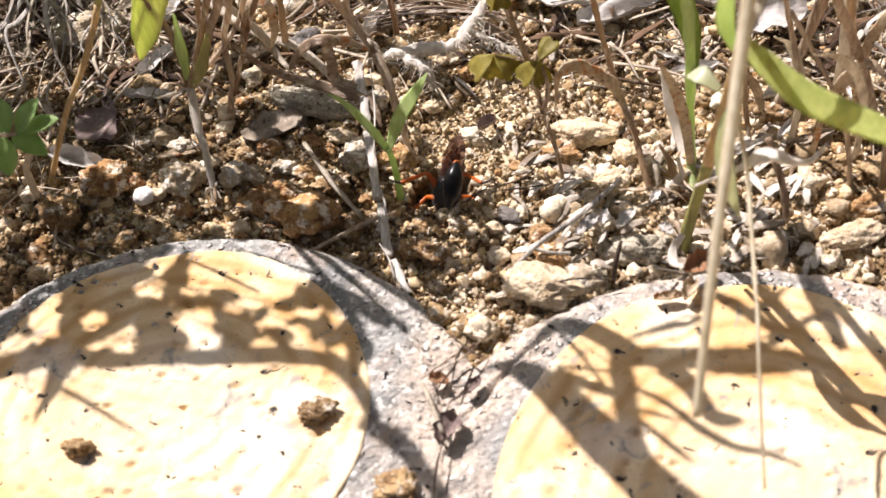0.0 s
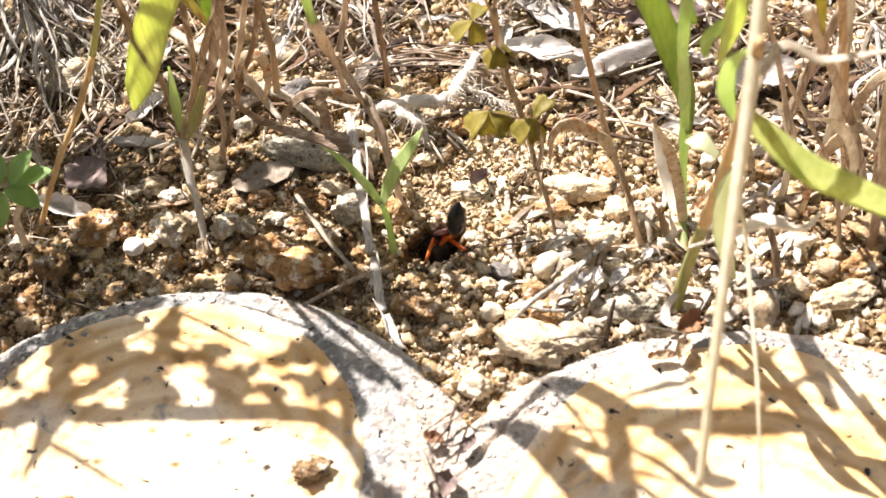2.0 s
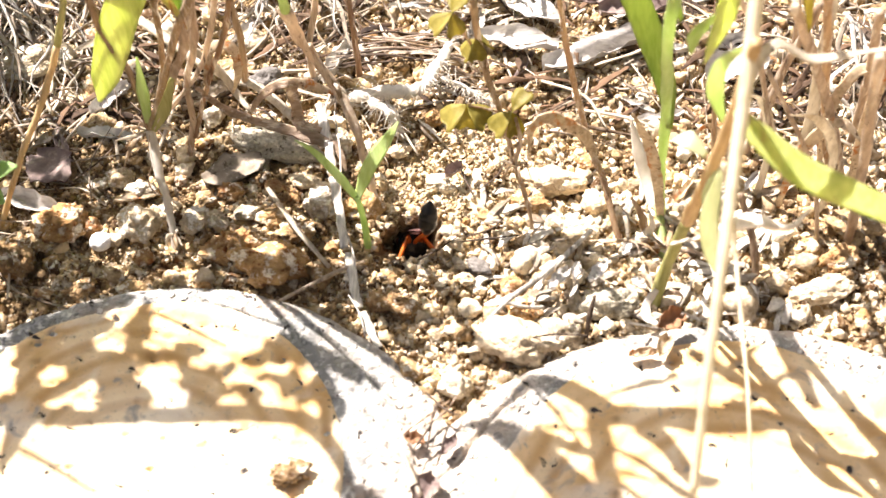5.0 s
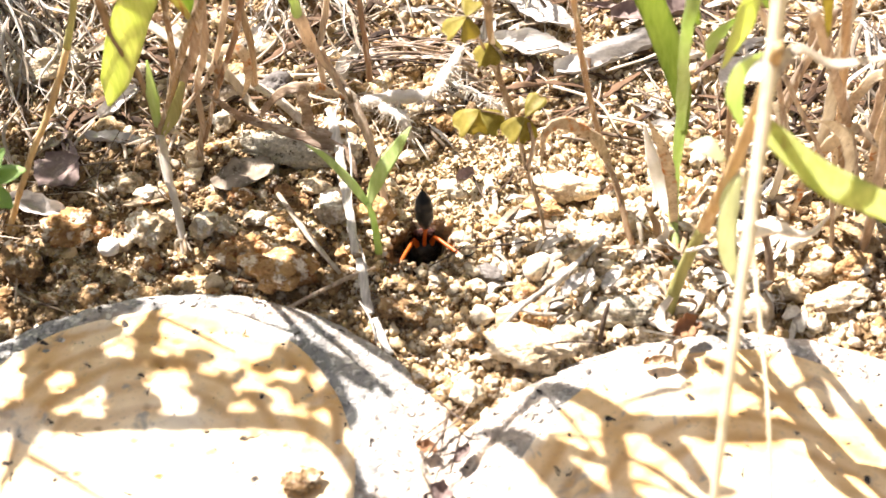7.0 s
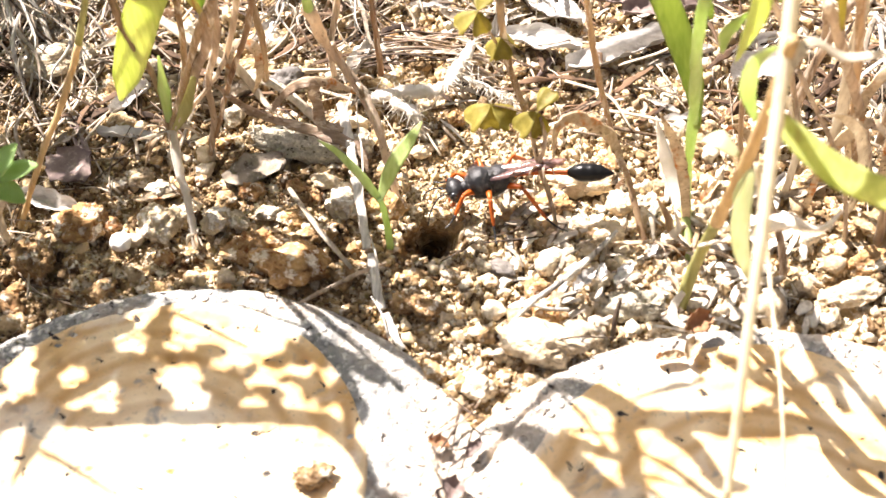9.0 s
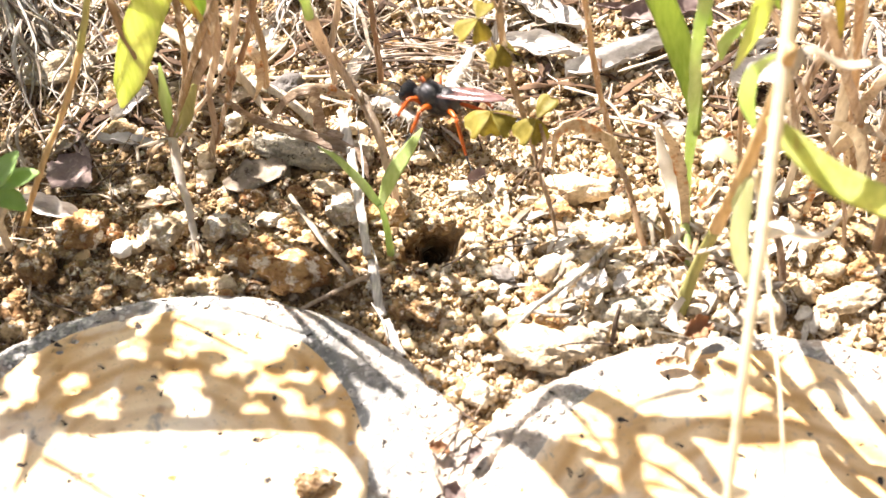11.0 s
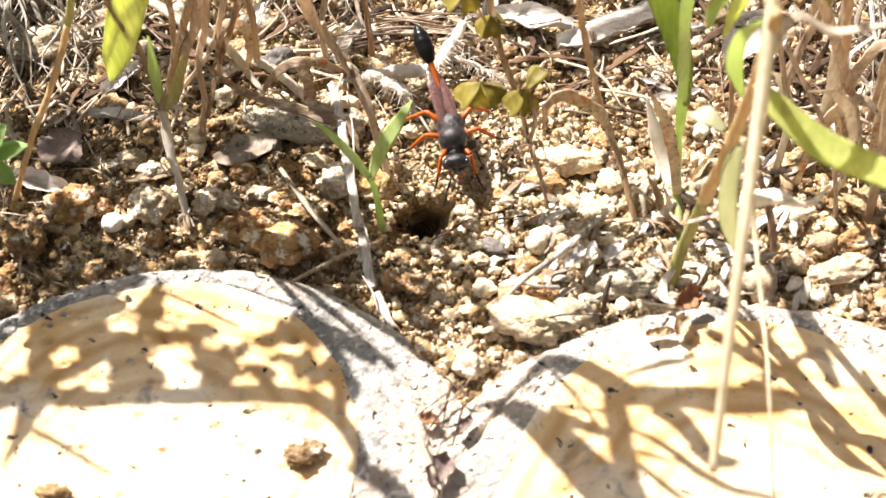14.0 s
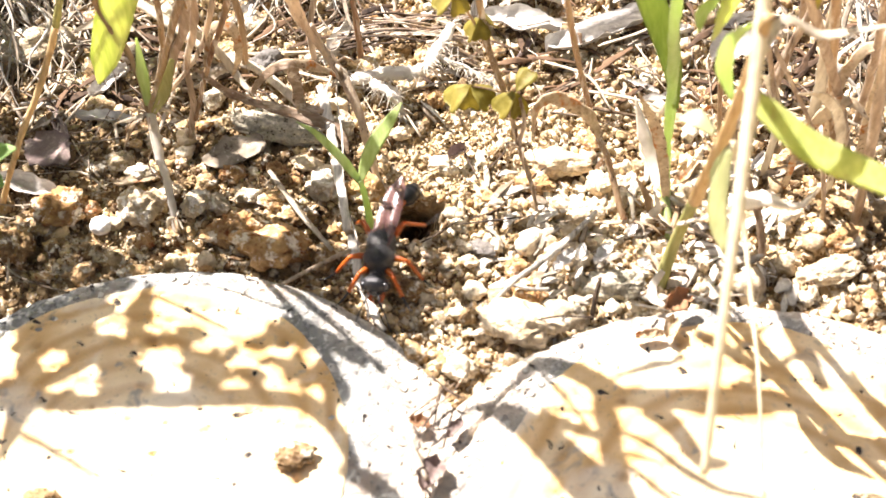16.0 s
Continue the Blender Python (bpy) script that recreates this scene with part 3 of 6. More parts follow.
def build_stones():
    kinds = (
        ("pebble", "pale whitish stone half sunk in crumbly soil", PALE_SPOTS, WHITE_STONE, 0.42),
        ("pebble", "smooth rounded white quartz pebble", [(-0.0618, 0.0000, 4.0, 4.2)], QUARTZ, 0.14),
        ("pebble", "rough grey stone lying on dry soil", GREY_SPOTS, GREY_STONE, 0.42),
        ("stone", "dark blue-grey slate chip on the soil", SLATE_SPOTS, SLATE, 0.45),
        ("stone", "flat speckled greenish tan rock", LICHEN_SPOTS, LICHEN_STONE, 0.5),
        ("stone", "ochre brown stone crusted with soil", OCHRE_SPOTS, OCHRE_STONE, 0.48),
        ("soil_clod", "crumbly tan clod of dry soil", SOIL_SPOTS, SOIL_CLOD, 0.55))
    rnd = random.Random(4)
    for name, label, spots, mat, jag in kinds:
        for i, (x, y, w, h) in enumerate(spots):
            me = stone_mesh(name, i * 1.37 + jag * 50, mat, 4, jag, 2.4)
            sx, sz = w * 1.05e-3, h * 0.75e-3
            sy = h * 0.95e-3
            z = max(ground_height(x, y), 0.0) + sz * 0.34
            m = Matrix.Translation((x, y, z)) @ Euler((0, 0, rnd.uniform(-0.5, 0.5))).to_matrix().to_4x4() @ Matrix.Diagonal((sx, sy, sz, 1))
            me.transform(Euler((0, 0, rnd.uniform(0, 6))).to_matrix().to_4x4())
            thing(name, label, "stone" if "clod" not in name else "soil clod", "stones on the soil", me, m)
            placed.append((x, y, max(w, h) * 0.5e-3))


build_stones()


def on_spoil(x, y):
    """The fan of fine pale soil that was dug out of the burrow."""
    return math.hypot((x - 0.011) / 0.016, (y - 0.017) / 0.0135) + 0.35 * noise.noise(Vector((x * 120, y * 120, 4))) < 1


def free(x, y, r):
    if hole_depth(x, y) > 0.0003 or math.hypot(x - HOLE[0], y - HOLE[1]) < 0.0035 + r:
        return False
    for _, _, c, rad in LOGS:
        if math.hypot(x - c[0], y - c[1]) < rad + r * 0.2:
            return False
    return all((x - a) ** 2 + (y - b) ** 2 > (0.75 * q + 0.6 * r) ** 2 for a, b, q in placed)


def build_small_stones():
    """Loose pebbles that can be picked up one by one."""
    rnd = random.Random(11)
    kinds = [(stone_mesh("pebble", 60 + k * 2.9, mat, 3, 0.45, 2.6), mat) for k, mat in enumerate((SOIL_CLOD, OCHRE_STONE, GREY_STONE, SOIL_CLOD, WHITE_STONE, OCHRE_STONE, SOIL_CLOD, GREY_STONE, WHITE_STONE))]
    made = 0
    while made < 300:
        x, y = rnd.uniform(-0.095, 0.09), rnd.uniform(-0.04, 0.075)
        d = min(0.0055, (0.0032 if x < -0.012 else 0.0023) * math.exp(rnd.gauss(0, 0.34)))
        if not free(x, y, d / 2) or (on_spoil(x, y) and rnd.random() < 0.6):
            continue
        placed.append((x, y, d / 2))
        me, mat = rnd.choice(kinds)
        m = Matrix.Translation((x, y, ground_height(x, y) + d * 0.28)) @ Euler((rnd.uniform(-0.4, 0.4), rnd.uniform(-0.4, 0.4), rnd.uniform(0, 6))).to_matrix().to_4x4()
        m = m @ Matrix.Diagonal((d * rnd.uniform(0.85, 1.3), d * rnd.uniform(0.8, 1.1), d * rnd.uniform(0.65, 0.95), 1))
        clod = mat is SOIL_CLOD
        thing("soil_crumb" if clod else "small_pebble", "crumb of dry tan soil on the ground" if clod else "small weathered pebble on dry soil", "soil crumb" if clod else "pebble", "loose pebbles", me, m)
        made += 1


build_small_stones()


def scattered(name, label, category, mat, count, area, size, seed, level, lift=0.15, cluster=0):
    """Grains too many to count, joined."""
    rnd = random.Random(seed)
    shapes = []
    for k in range(14):
        me = stone_mesh("grain", 100 + seed + k * 1.9, mat, level, 0.8, 2.8)
        shapes.append((np.array([v.co[:] for v in me.vertices]), np.array([p.vertices[:] for p in me.polygons])))
        bpy.data.meshes.remove(me)
    vs, fs, base, made, tries = [], [], 0, 0, 0
    while made < count and tries < count * 6:
        tries += 1
        x, y, pile = rnd.uniform(*area[0]), rnd.uniform(*area[1]), 0.0
        if cluster:
            if tries == 1 or rnd.random() * cluster < 1:
                heap, spread = (x, y), rnd.uniform(0.0007, 0.0019)
            x, y = heap[0] + rnd.gauss(0, spread), heap[1] + rnd.gauss(0, spread)
            pile = 0.9 * spread * math.exp(-((x - heap[0]) ** 2 + (y - heap[1]) ** 2) / (spread * spread))
        d = size * math.exp(rnd.gauss(0, 0.45))
        if (not free(x, y, d * 0.1) or (d > 0.0009 and on_spoil(x, y) and rnd.random() < 0.88)):
            continue
        v, f = shapes[rnd.randrange(14)]
        turn = np.array(Euler((rnd.uniform(0, 6), rnd.uniform(0, 6), rnd.uniform(0, 6))).to_matrix())
        v = (v * (d * np.array((rnd.uniform(0.8, 1.3), rnd.uniform(0.8, 1.2), rnd.uniform(0.7, 1))))) @ turn.T
        vs.append(v + np.array((x, y, ground_height(x, y) + d * lift + pile)))
        fs.append(f + base)
        base += len(v)
        made += 1
    verts, faces = np.concatenate(vs), np.concatenate(fs)
    me = link_mesh(name, verts.tolist(), faces.tolist(), mat)
    return thing(name, label, category, me=me, kind="stuff")


scattered("gravel", "tan soil crumbs and fine gravel", "gravel", GRIT, 5500, ((-0.125, 0.105), (-0.045, 0.11)), 0.0015, 21, 2, 0.05)
scattered("loose_crumbs", "pale loose crumbs dug out of the burrow", "soil", GRIT, 3800, ((-0.012, 0.038), (-0.030, 0.034)), 0.0008, 57, 2, 0.02, 14)
scattered("pale_crumbs", "whitish crumbs of dry soil and stone", "gravel", PALE_GRIT, 1500, ((0.000, 0.095), (-0.040, 0.075)), 0.0016, 71, 2, 0.12)
# Extra whitish crumbs: the glare of this sunlit soil carried by their colour.
scattered("pale_crumbs", "whitish crumbs of dry soil and stone", "gravel", PALE_GRIT, 750, ((0.018, 0.062), (-0.030, 0.012)), 0.0014, 73, 2, 0.2)
scattered("coarse_sand", "coarse tan grains of dry soil", "sand", GRIT, 24000, ((-0.1, 0.095), (-0.045, 0.085)), 0.00056, 33, 1)
scattered("fine_crumbs", "fine crumbs of dry tan soil", "soil", SOIL_CRUMB, 9000, ((-0.1, 0.095), (-0.045, 0.09)), 0.00085, 91, 2, 0.1, 16)

# ---- plants ----
MM = 0.001


def stem(parent, name, pts, r0, r1, mat, label="", **kw):
    kw = {"steps": 9, "sides": 9, "rough": 0.28, **kw}
    return part(name, sweep_mesh(name, pts, [r0 * 0.76 * MM, (r0 + r1) * 0.38 * MM, r1 * 0.76 * MM], mat, **kw), parent, label)


def blade(parent, name, pts, widths, mat, label="", **kw):
    kw = {"steps": 7, "sides": 8, "flat": 0.09, "facing": (0, -0.4, 0.9), "fold": 0.25, **kw}
    return part(name, sweep_mesh(name, pts, [w * MM for w in widths], mat, **kw), parent, label)


def leaflet(parent, name, at, length, width, mat, yaw, pitch, roll=0.0, notch=False, label=""):
    """An oval or heart-shaped leaflet with a keel, growing from its base along +x."""
    segs, verts, faces = 12, [], []
    for layer in (0.5, -0.5):
        for i in range(segs + 1):
            s = i / segs
            if notch:
                w = width * MM * math.sin(min(1, s * 1.02) * math.pi * 0.62) ** 0.9 * (1 if s < 0.86 else 1 - (s - 0.86) * 3.2)
            else:
                w = width * MM * math.sin(math.pi * (0.04 + 0.93 * s)) ** 0.8
            x = length * MM * s
            for k in (-1, -0.5, 0, 0.5, 1):
                dx = -0.08 * length * MM * (1 - abs(k)) * max(0, s - 0.75) * 4 if notch else 0
                z = abs(k) * w * 0.28 - 0.12 * length * MM * s * s + layer * 0.00012 + 0.0003 * noise.noise(Vector((x * 500, k, at[0] * 900))) + 0.0001 * noise.noise(Vector((x * 1500, k * 2, at[0] * 900)))
                verts.append((x + dx, k * w, z))
    row, n = 5, (segs + 1) * 5
    for i in range(segs):
        for k in range(4):
            a = i * row + k
            faces.append((a, a + row, a + row + 1, a + 1))
            faces.append((n + a, n + a + 1, n + a + row + 1, n + a + row))
    for i in range(segs):
        for k in (0, 4):
            a = i * row + k
            q = (a, a + n, a + n + row, a + row)
            faces.append(q if k == 0 else q[::-1])
    for i in (0, segs):
        for k in range(4):
            a = i * row + k
            faces.append((a, a + 1, a + 1 + n, a + n))
    return part(name, link_mesh(name, verts, faces, mat), parent, label, pose(*at, roll, -pitch, yaw))


def dead_leaf(name, label, at, length, width, mat, yaw, curl=0.5, seed=0, tilt=0.0):
    """A dry curled leaf with ragged edges, lying on the ground."""
    segs, cols, verts, faces = 22, 9, [], []
    for layer in (0, 1):
        for i in range(segs + 1):
            s = i / segs
            for k in range(cols):
                u = k / (cols - 1) * 2 - 1
                w = width * MM * math.sin(math.pi * (0.06 + 0.88 * s)) ** 0.7
                w *= 1 + 0.45 * noise.noise(Vector((s * 5, seed + (u > 0) * 3, 0))) + 0.12 * noise.noise(Vector((s * 19, seed + (u > 0) * 3, 0)))
                x = (s - 0.5) * length * MM
                z = curl * width * MM * u * u + 0.1 * length * MM * noise.noise(Vector((s * 3, u * 1.2, seed))) + 0.0005 * noise.noise(Vector((s * 14, u * 6, seed)))
                verts.append((x, u * w, z - layer * 0.00025))
    n = (segs + 1) * cols
    for i in range(segs):
        for k in range(cols - 1):
            a = i * cols + k
            faces.append((a, a + cols, a + cols + 1, a + 1))
            faces.append((n + a, n + a + 1, n + a + cols + 1, n + a + cols))
        for k in (0, cols - 1):
            a = i * cols + k
            faces.append((a, a + n, a + n + cols, a + cols))
    me = link_mesh(name, verts, faces, mat)
    return thing(name, label, "dead leaf", "dead leaves", me, pose(at[0], at[1], at[2], tilt, 0, yaw))


# leafy weed with several brown branches
weed = thing("weed", "leafy weed with brown branches and a bleached stem foot", "weed")
stem(weed, "stem", [(-0.0473, -0.0013, -0.002), (-0.0485, 0.0055, 0.0062), (-0.0502, 0.0100, 0.0105), (-0.0519, 0.0160, 0.0153)], 0.9, 1.3, WHITE_STRAW, "bleached peeling stem foot", rough=0.3)
for pts, r0, r1 in (
        ([(-0.0519, 0.0160, 0.0153), (-0.0527, 0.0180, 0.0269), (-0.0551, 0.0160, 0.0412), (-0.0542, 0.0120, 0.0627)], 0.8, 1.2),
        ([(-0.0519, 0.0160, 0.0153), (-0.0465, 0.0170, 0.0278), (-0.0410, 0.0150, 0.0418), (-0.0312, 0.0120, 0.0610)], 1.0, 1.2),
        ([(-0.0512, 0.0160, 0.0161), (-0.0439, 0.0220, 0.0216), (-0.0393, 0.0250, 0.0290), (-0.0324, 0.0240, 0.0532)], 0.7, 0.9),
        ([(-0.0511, 0.0160, 0.0169), (-0.0487, 0.0190, 0.0230), (-0.0464, 0.0200, 0.0335), (-0.0422, 0.0120, 0.0668)], 0.8, 1.0)):
    stem(weed, "branch", pts, r0 * 0.85, r1 * 0.85, DRY_STEM if r0 < 0.8 else BROWN_STEM)
for pts, r0, r1, mat in (
        ([(-0.0482, 0.0210, -0.002), (-0.0449, 0.0220, 0.0120), (-0.0441, 0.0220, 0.0225), (-0.0405, 0.0215, 0.0340), (-0.0370, 0.0170, 0.0600)], 0.8, 1.0, DRY_STEM),
        ([(-0.0508, 0.0160, 0.0160), (-0.0467, 0.0165, 0.0236), (-0.0439, 0.0165, 0.0305), (-0.0405, 0.0160, 0.0385), (-0.0350, 0.0130, 0.0620)], 0.9, 1.3, DRY_STEM),
        ([(-0.0452, 0.0215, 0.0080), (-0.0416, 0.0240, 0.0177), (-0.0389, 0.0240, 0.0249), (-0.0350, 0.0235, 0.0340), (-0.0290, 0.0200, 0.0560)], 0.6, 0.9, RED_STEM)):
    stem(weed, "branch", pts, r0, r1, mat, rough=0.35)
blade(weed, "withered_leaf", [(-0.0412, 0.0240, 0.0200), (-0.0393, 0.0270, 0.0262), (-0.0356, 0.0275, 0.0262), (-0.0350, 0.0270, 0.0204), (-0.0371, 0.0265, 0.0150)], [0.5, 0.9, 1.1, 0.9, 0.3], WITHERED, "curled dry leaf", flat=0.3, twist=0.8, rough=0.3, facing=(0, -0.8, 0.6))
blade(weed, "sheath", [(-0.0508, 0.0155, 0.0160), (-0.0475, 0.0155, 0.0217), (-0.0443, 0.0150, 0.0300)], [0.5, 1.3, 0.5], CULM_GREEN, "olive sheath", facing=(0, -0.9, 0.3))
blade(weed, "sheath", [(-0.0516, 0.0160, 0.0169), (-0.0511, 0.0170, 0.0249), (-0.0508, 0.0180, 0.0326)], [0.6, 1.3, 0.2], SPROUT_LEAF, "pale green sheath")
blade(weed, "leaf", [(-0.0383, 0.0100, 0.0714), (-0.0436, 0.0130, 0.0582), (-0.0510, 0.0160, 0.0437), (-0.0565, 0.0170, 0.0308), (-0.0602, 0.0175, 0.0219)], [1.2, 2.6, 3.2, 3.3, 2.6, 0.3], LIME_LEAF, "yellow-green leaf", facing=(0.2, -0.9, 0.3))
blade(weed, "leaf", [(-0.0448, 0.0145, 0.0651), (-0.0441, 0.0145, 0.0583), (-0.0427, 0.0145, 0.0523), (-0.0406, 0.0145, 0.0467), (-0.0392, 0.0145, 0.0419)], [1.2, 2.0, 2.1, 1.6, 0.9, 0.2], YELLOW_LEAF, "yellowing leaf with a reddish edge", facing=(-0.5, -0.8, 0.3))
blade(weed, "leaf", [(-0.0424, 0.0220, 0.0399), (-0.0400, 0.0200, 0.0491), (-0.0357, 0.0160, 0.0649)], [0.4, 2.0, 2.2, 1.0], GREEN_LEAF, "green leaf", facing=(0.1, -0.9, 0.3))
blade(weed, "leaf", [(-0.050, 0.016, 0.036), (-0.057, 0.022, 0.033), (-0.066, 0.028, 0.026)], [0.4, 1.6, 0.3], STRAW, "bleached dead leaf")

# slender tan stem
tall = thing("slender_weed", "slender orange-tan weed stem, green above", "weed")
stem(tall, "stem", [(-0.0839, 0.0047, -0.002), (-0.0745, 0.0060, 0.0172), (-0.0692, 0.0130, 0.0261), (-0.0646, 0.0180, 0.0356)], 0.7, 0.9, OCHRE_CULM)
stem(tall, "upper_stem", [(-0.0646, 0.0180, 0.0356), (-0.0561, 0.0180, 0.0583), (-0.0482, 0.0120, 0.0785)], 0.9, 1.0, CULM_GREEN, "pale olive upper stem")

# small legume
legume = thing("legume_seedling", "small legume with oval green leaflets", "weed")
stem(legume, "stem", [(-0.0845, 0.0013, -0.002), (-0.0812, -0.0030, 0.0130), (-0.0747, -0.0060, 0.0240), (-0.0769, -0.0090, 0.0285), (-0.0801, -0.0120, 0.0303)], 1.1, 0.4, STRAW)
for at, ln, w, yaw, pitch in (((-0.0758, -0.0085, 0.0280), 7.4, 2.3, 50, 40), ((-0.0754, -0.0080, 0.0275), 7.4, 2.3, 15, 20), ((-0.0767, -0.0090, 0.0280), 7.0, 2.2, -20, -15),
                              ((-0.0777, -0.0090, 0.0285), 7.2, 2.3, 110, 35), ((-0.0782, -0.0095, 0.0285), 7.0, 2.3, -80, -40), ((-0.0797, -0.0115, 0.0300), 6.6, 2.2, -150, 5), ((-0.0797, -0.0115, 0.0300), 6.6, 2.2, 170, 30)):
    leaflet(legume, "leaflet", at, ln, w, LEGUME_LEAF, yaw, pitch)

# grass seedling with two leaves
sprout = thing("grass_seedling", "bright green two-leaved grass seedling beside the burrow", "seedling")
stem(sprout, "stem", [(-0.0097, -0.0012, -0.001), (-0.0103, 0.0010, 0.0060), (-0.0112, 0.0020, 0.0110)], 1.0, 0.75, SPROUT_LEAF, rough=0.08)
blade(sprout, "leaf", [(-0.0112, 0.0020, 0.0105), (-0.0085, 0.0045, 0.0165), (-0.0050, 0.0080, 0.0205), (-0.0030, 0.0105, 0.0225)], [0.6, 1.5, 1.5, 0.9, 0.1], SPROUT_LEAF, facing=(-0.5, -0.8, 0.4))
blade(sprout, "leaf", [(-0.0112, 0.0020, 0.0105), (-0.0145, 0.0040, 0.0150), (-0.0190, 0.0070, 0.0185), (-0.0225, 0.0090, 0.0195)], [0.6, 0.9, 0.8, 0.5, 0.1], SPROUT_LEAF, facing=(0.3, -0.8, 0.4))

# arching dry stem
arch = thing("arching_weed", "arching dry brown stem, fresh green at its top", "weed")
stem(arch, "stem", [(-0.0083, 0.0090, -0.001), (-0.0119, 0.0180, 0.0127), (-0.0169, 0.0260, 0.0189), (-0.0212, 0.0260, 0.0271), (-0.0227, 0.0220, 0.0395)], 1.0, 2.0, DRY_STEM, flat=0.55)
stem(arch, "branch", [(-0.0160, 0.0255, 0.0185), (-0.0185, 0.027, 0.0215), (-0.0205, 0.0270, 0.0270)], 0.6, 0.9, DRY_STEM)
stem(arch, "upper_stem", [(-0.0227, 0.0220, 0.0395), (-0.0231, 0.0170, 0.0530), (-0.0230, 0.0120, 0.0664)], 1.2, 1.0, SPROUT_LEAF, "green upper stem")

# trifoliate weed with olive leaves
clover = thing("trifoliate_weed", "weed with heart-shaped olive leaflets on a brown stem", "weed")
stem(clover, "stem", [(0.0227, -0.0009, -0.001), (0.0209, 0.0040, 0.0068), (0.0185, 0.0080, 0.0135), (0.0159, 0.0130, 0.0221), (0.0126, 0.0150, 0.0327), (0.0110, 0.0120, 0.0489)], 0.5, 0.9, BROWN_STEM)
stem(clover, "branch", [(0.0185, 0.0080, 0.0135), (0.0195, 0.0085, 0.0190), (0.0185, 0.0095, 0.0240)], 0.7, 0.4, DRY_STEM)
for at, blades in (((0.0096, 0.0118, 0.0252), ((200, -38, 6.0, 3.0), (335, -38, 5.6, 2.9), (270, -78, 5.6, 2.5))),
                   ((0.0180, 0.0100, 0.0250), ((205, -40, 5.6, 2.6), (50, 30, 5.0, 2.0), (295, -70, 5.4, 1.9))),
                   ((0.0114, 0.0135, 0.0395), ((195, -58, 4.8, 2.1), (285, -72, 4.6, 1.8), (30, -40, 4.4, 1.9))),
                   ((0.0075, 0.0115, 0.0470), ((200, -35, 5.0, 2.3), (300, -70, 4.6, 1.9), (70, 5, 4.6, 2.0))),
                   ((0.0114, 0.0130, 0.0585), ((180, -30, 5.2, 2.3), (20, -20, 5.0, 2.2), (275, -65, 4.8, 2.0))),
                   ((0.0015, 0.0115, 0.0605), ((190, -25, 5.0, 2.3), (10, -15, 5.0, 2.2), (280, -55, 4.8, 2.0)))):
    for yaw, pitch, ln, w in blades:
        leaflet(clover, "leaflet", at, ln, w, OLIVE_LEAF if at[2] < 0.05 else LIME_LEAF, yaw, pitch, notch=True)
stem(clover, "branch", [(0.0126, 0.0150, 0.0327), (0.0100, 0.013, 0.040), (0.0075, 0.0115, 0.0470)], 0.4, 0.25, BROWN_STEM)
stem(clover, "branch", [(0.0110, 0.0120, 0.0480), (0.0118, 0.0125, 0.054), (0.0114, 0.0130, 0.0585)], 0.4, 0.25, BROWN_STEM)
stem(clover, "branch", [(0.0132, 0.0147, 0.0310), (0.0130, 0.014, 0.036), (0.0114, 0.0135, 0.0395)], 0.35, 0.2, BROWN_STEM)
stem(clover, "branch", [(0.0110, 0.0120, 0.0480), (0.0070, 0.0118, 0.057), (0.0015, 0.0115, 0.0605)], 0.35, 0.2, BROWN_STEM)
stem(clover, "branch", [(0.0159, 0.0130, 0.0221), (0.0125, 0.0122, 0.0240), (0.0096, 0.0118, 0.0250)], 0.35, 0.2, BROWN_STEM)

# reddish stalk with a withered drooping leaf
stalk = thing("reddish_stalk", "reddish upright weed stalk with a withered leaf", "weed")
stem(stalk, "stem", [(0.0390, -0.0027, -0.001), (0.0357, 0.0080, 0.0084), (0.0330, 0.0120, 0.0136), (0.0290, 0.0160, 0.0288), (0.0257, 0.0140, 0.0476), (0.0227, 0.0080, 0.0702)], 0.85, 0.7, RED_STEM)
blade(stalk, "withered_leaf", [(0.0340, 0.0112, 0.0115), (0.0315, 0.0110, 0.0177), (0.0253, 0.0090, 0.0242), (0.0216, 0.0070, 0.0241), (0.0208, 0.0060, 0.0170)], [0.7, 1.2, 1.3, 1.0, 0.3], WITHERED, "curled rusty brown leaf", flat=0.4, twist=1.2, rough=0.3)
blade(stalk, "withered_leaf", [(0.0463, -0.0005, -0.001), (0.0456, 0.0100, 0.0028), (0.0433, 0.0150, 0.0087), (0.0410, 0.0180, 0.0158)], [0.5, 1.5, 1.6, 0.2], WHITE_STRAW, "bleached upright dead leaf", flat=0.35, twist=0.8, facing=(0, -1, 0.2))
blade(stalk, "withered_leaf", [(0.0472, 0.0035, -0.001), (0.0445, 0.0040, 0.0156), (0.0422, 0.0040, 0.0231), (0.0388, 0.0035, 0.0306)], [0.6, 1.0, 1.2, 1.0, 0.2], WITHERED, "papery upright dead leaf", flat=0.25, twist=0.6, rough=0.3, facing=(0, -1, 0.2))
blade(stalk, "withered_leaf", [(0.0441, -0.0018, -0.001), (0.0425, 0.0000, 0.0061), (0.0398, 0.0000, 0.0125)], [0.6, 0.9, 0.2], BROWN_STEM, "brown dead leaf", flat=0.4)
blade(stalk, "withered_leaf", [(0.0400, -0.0022, 0.0005), (0.0440, -0.0015, 0.0050), (0.0430, -0.002, 0.0110)], [0.8, 0.8, 0.2], WHITE_STRAW, "bleached dead leaf", flat=0.4)

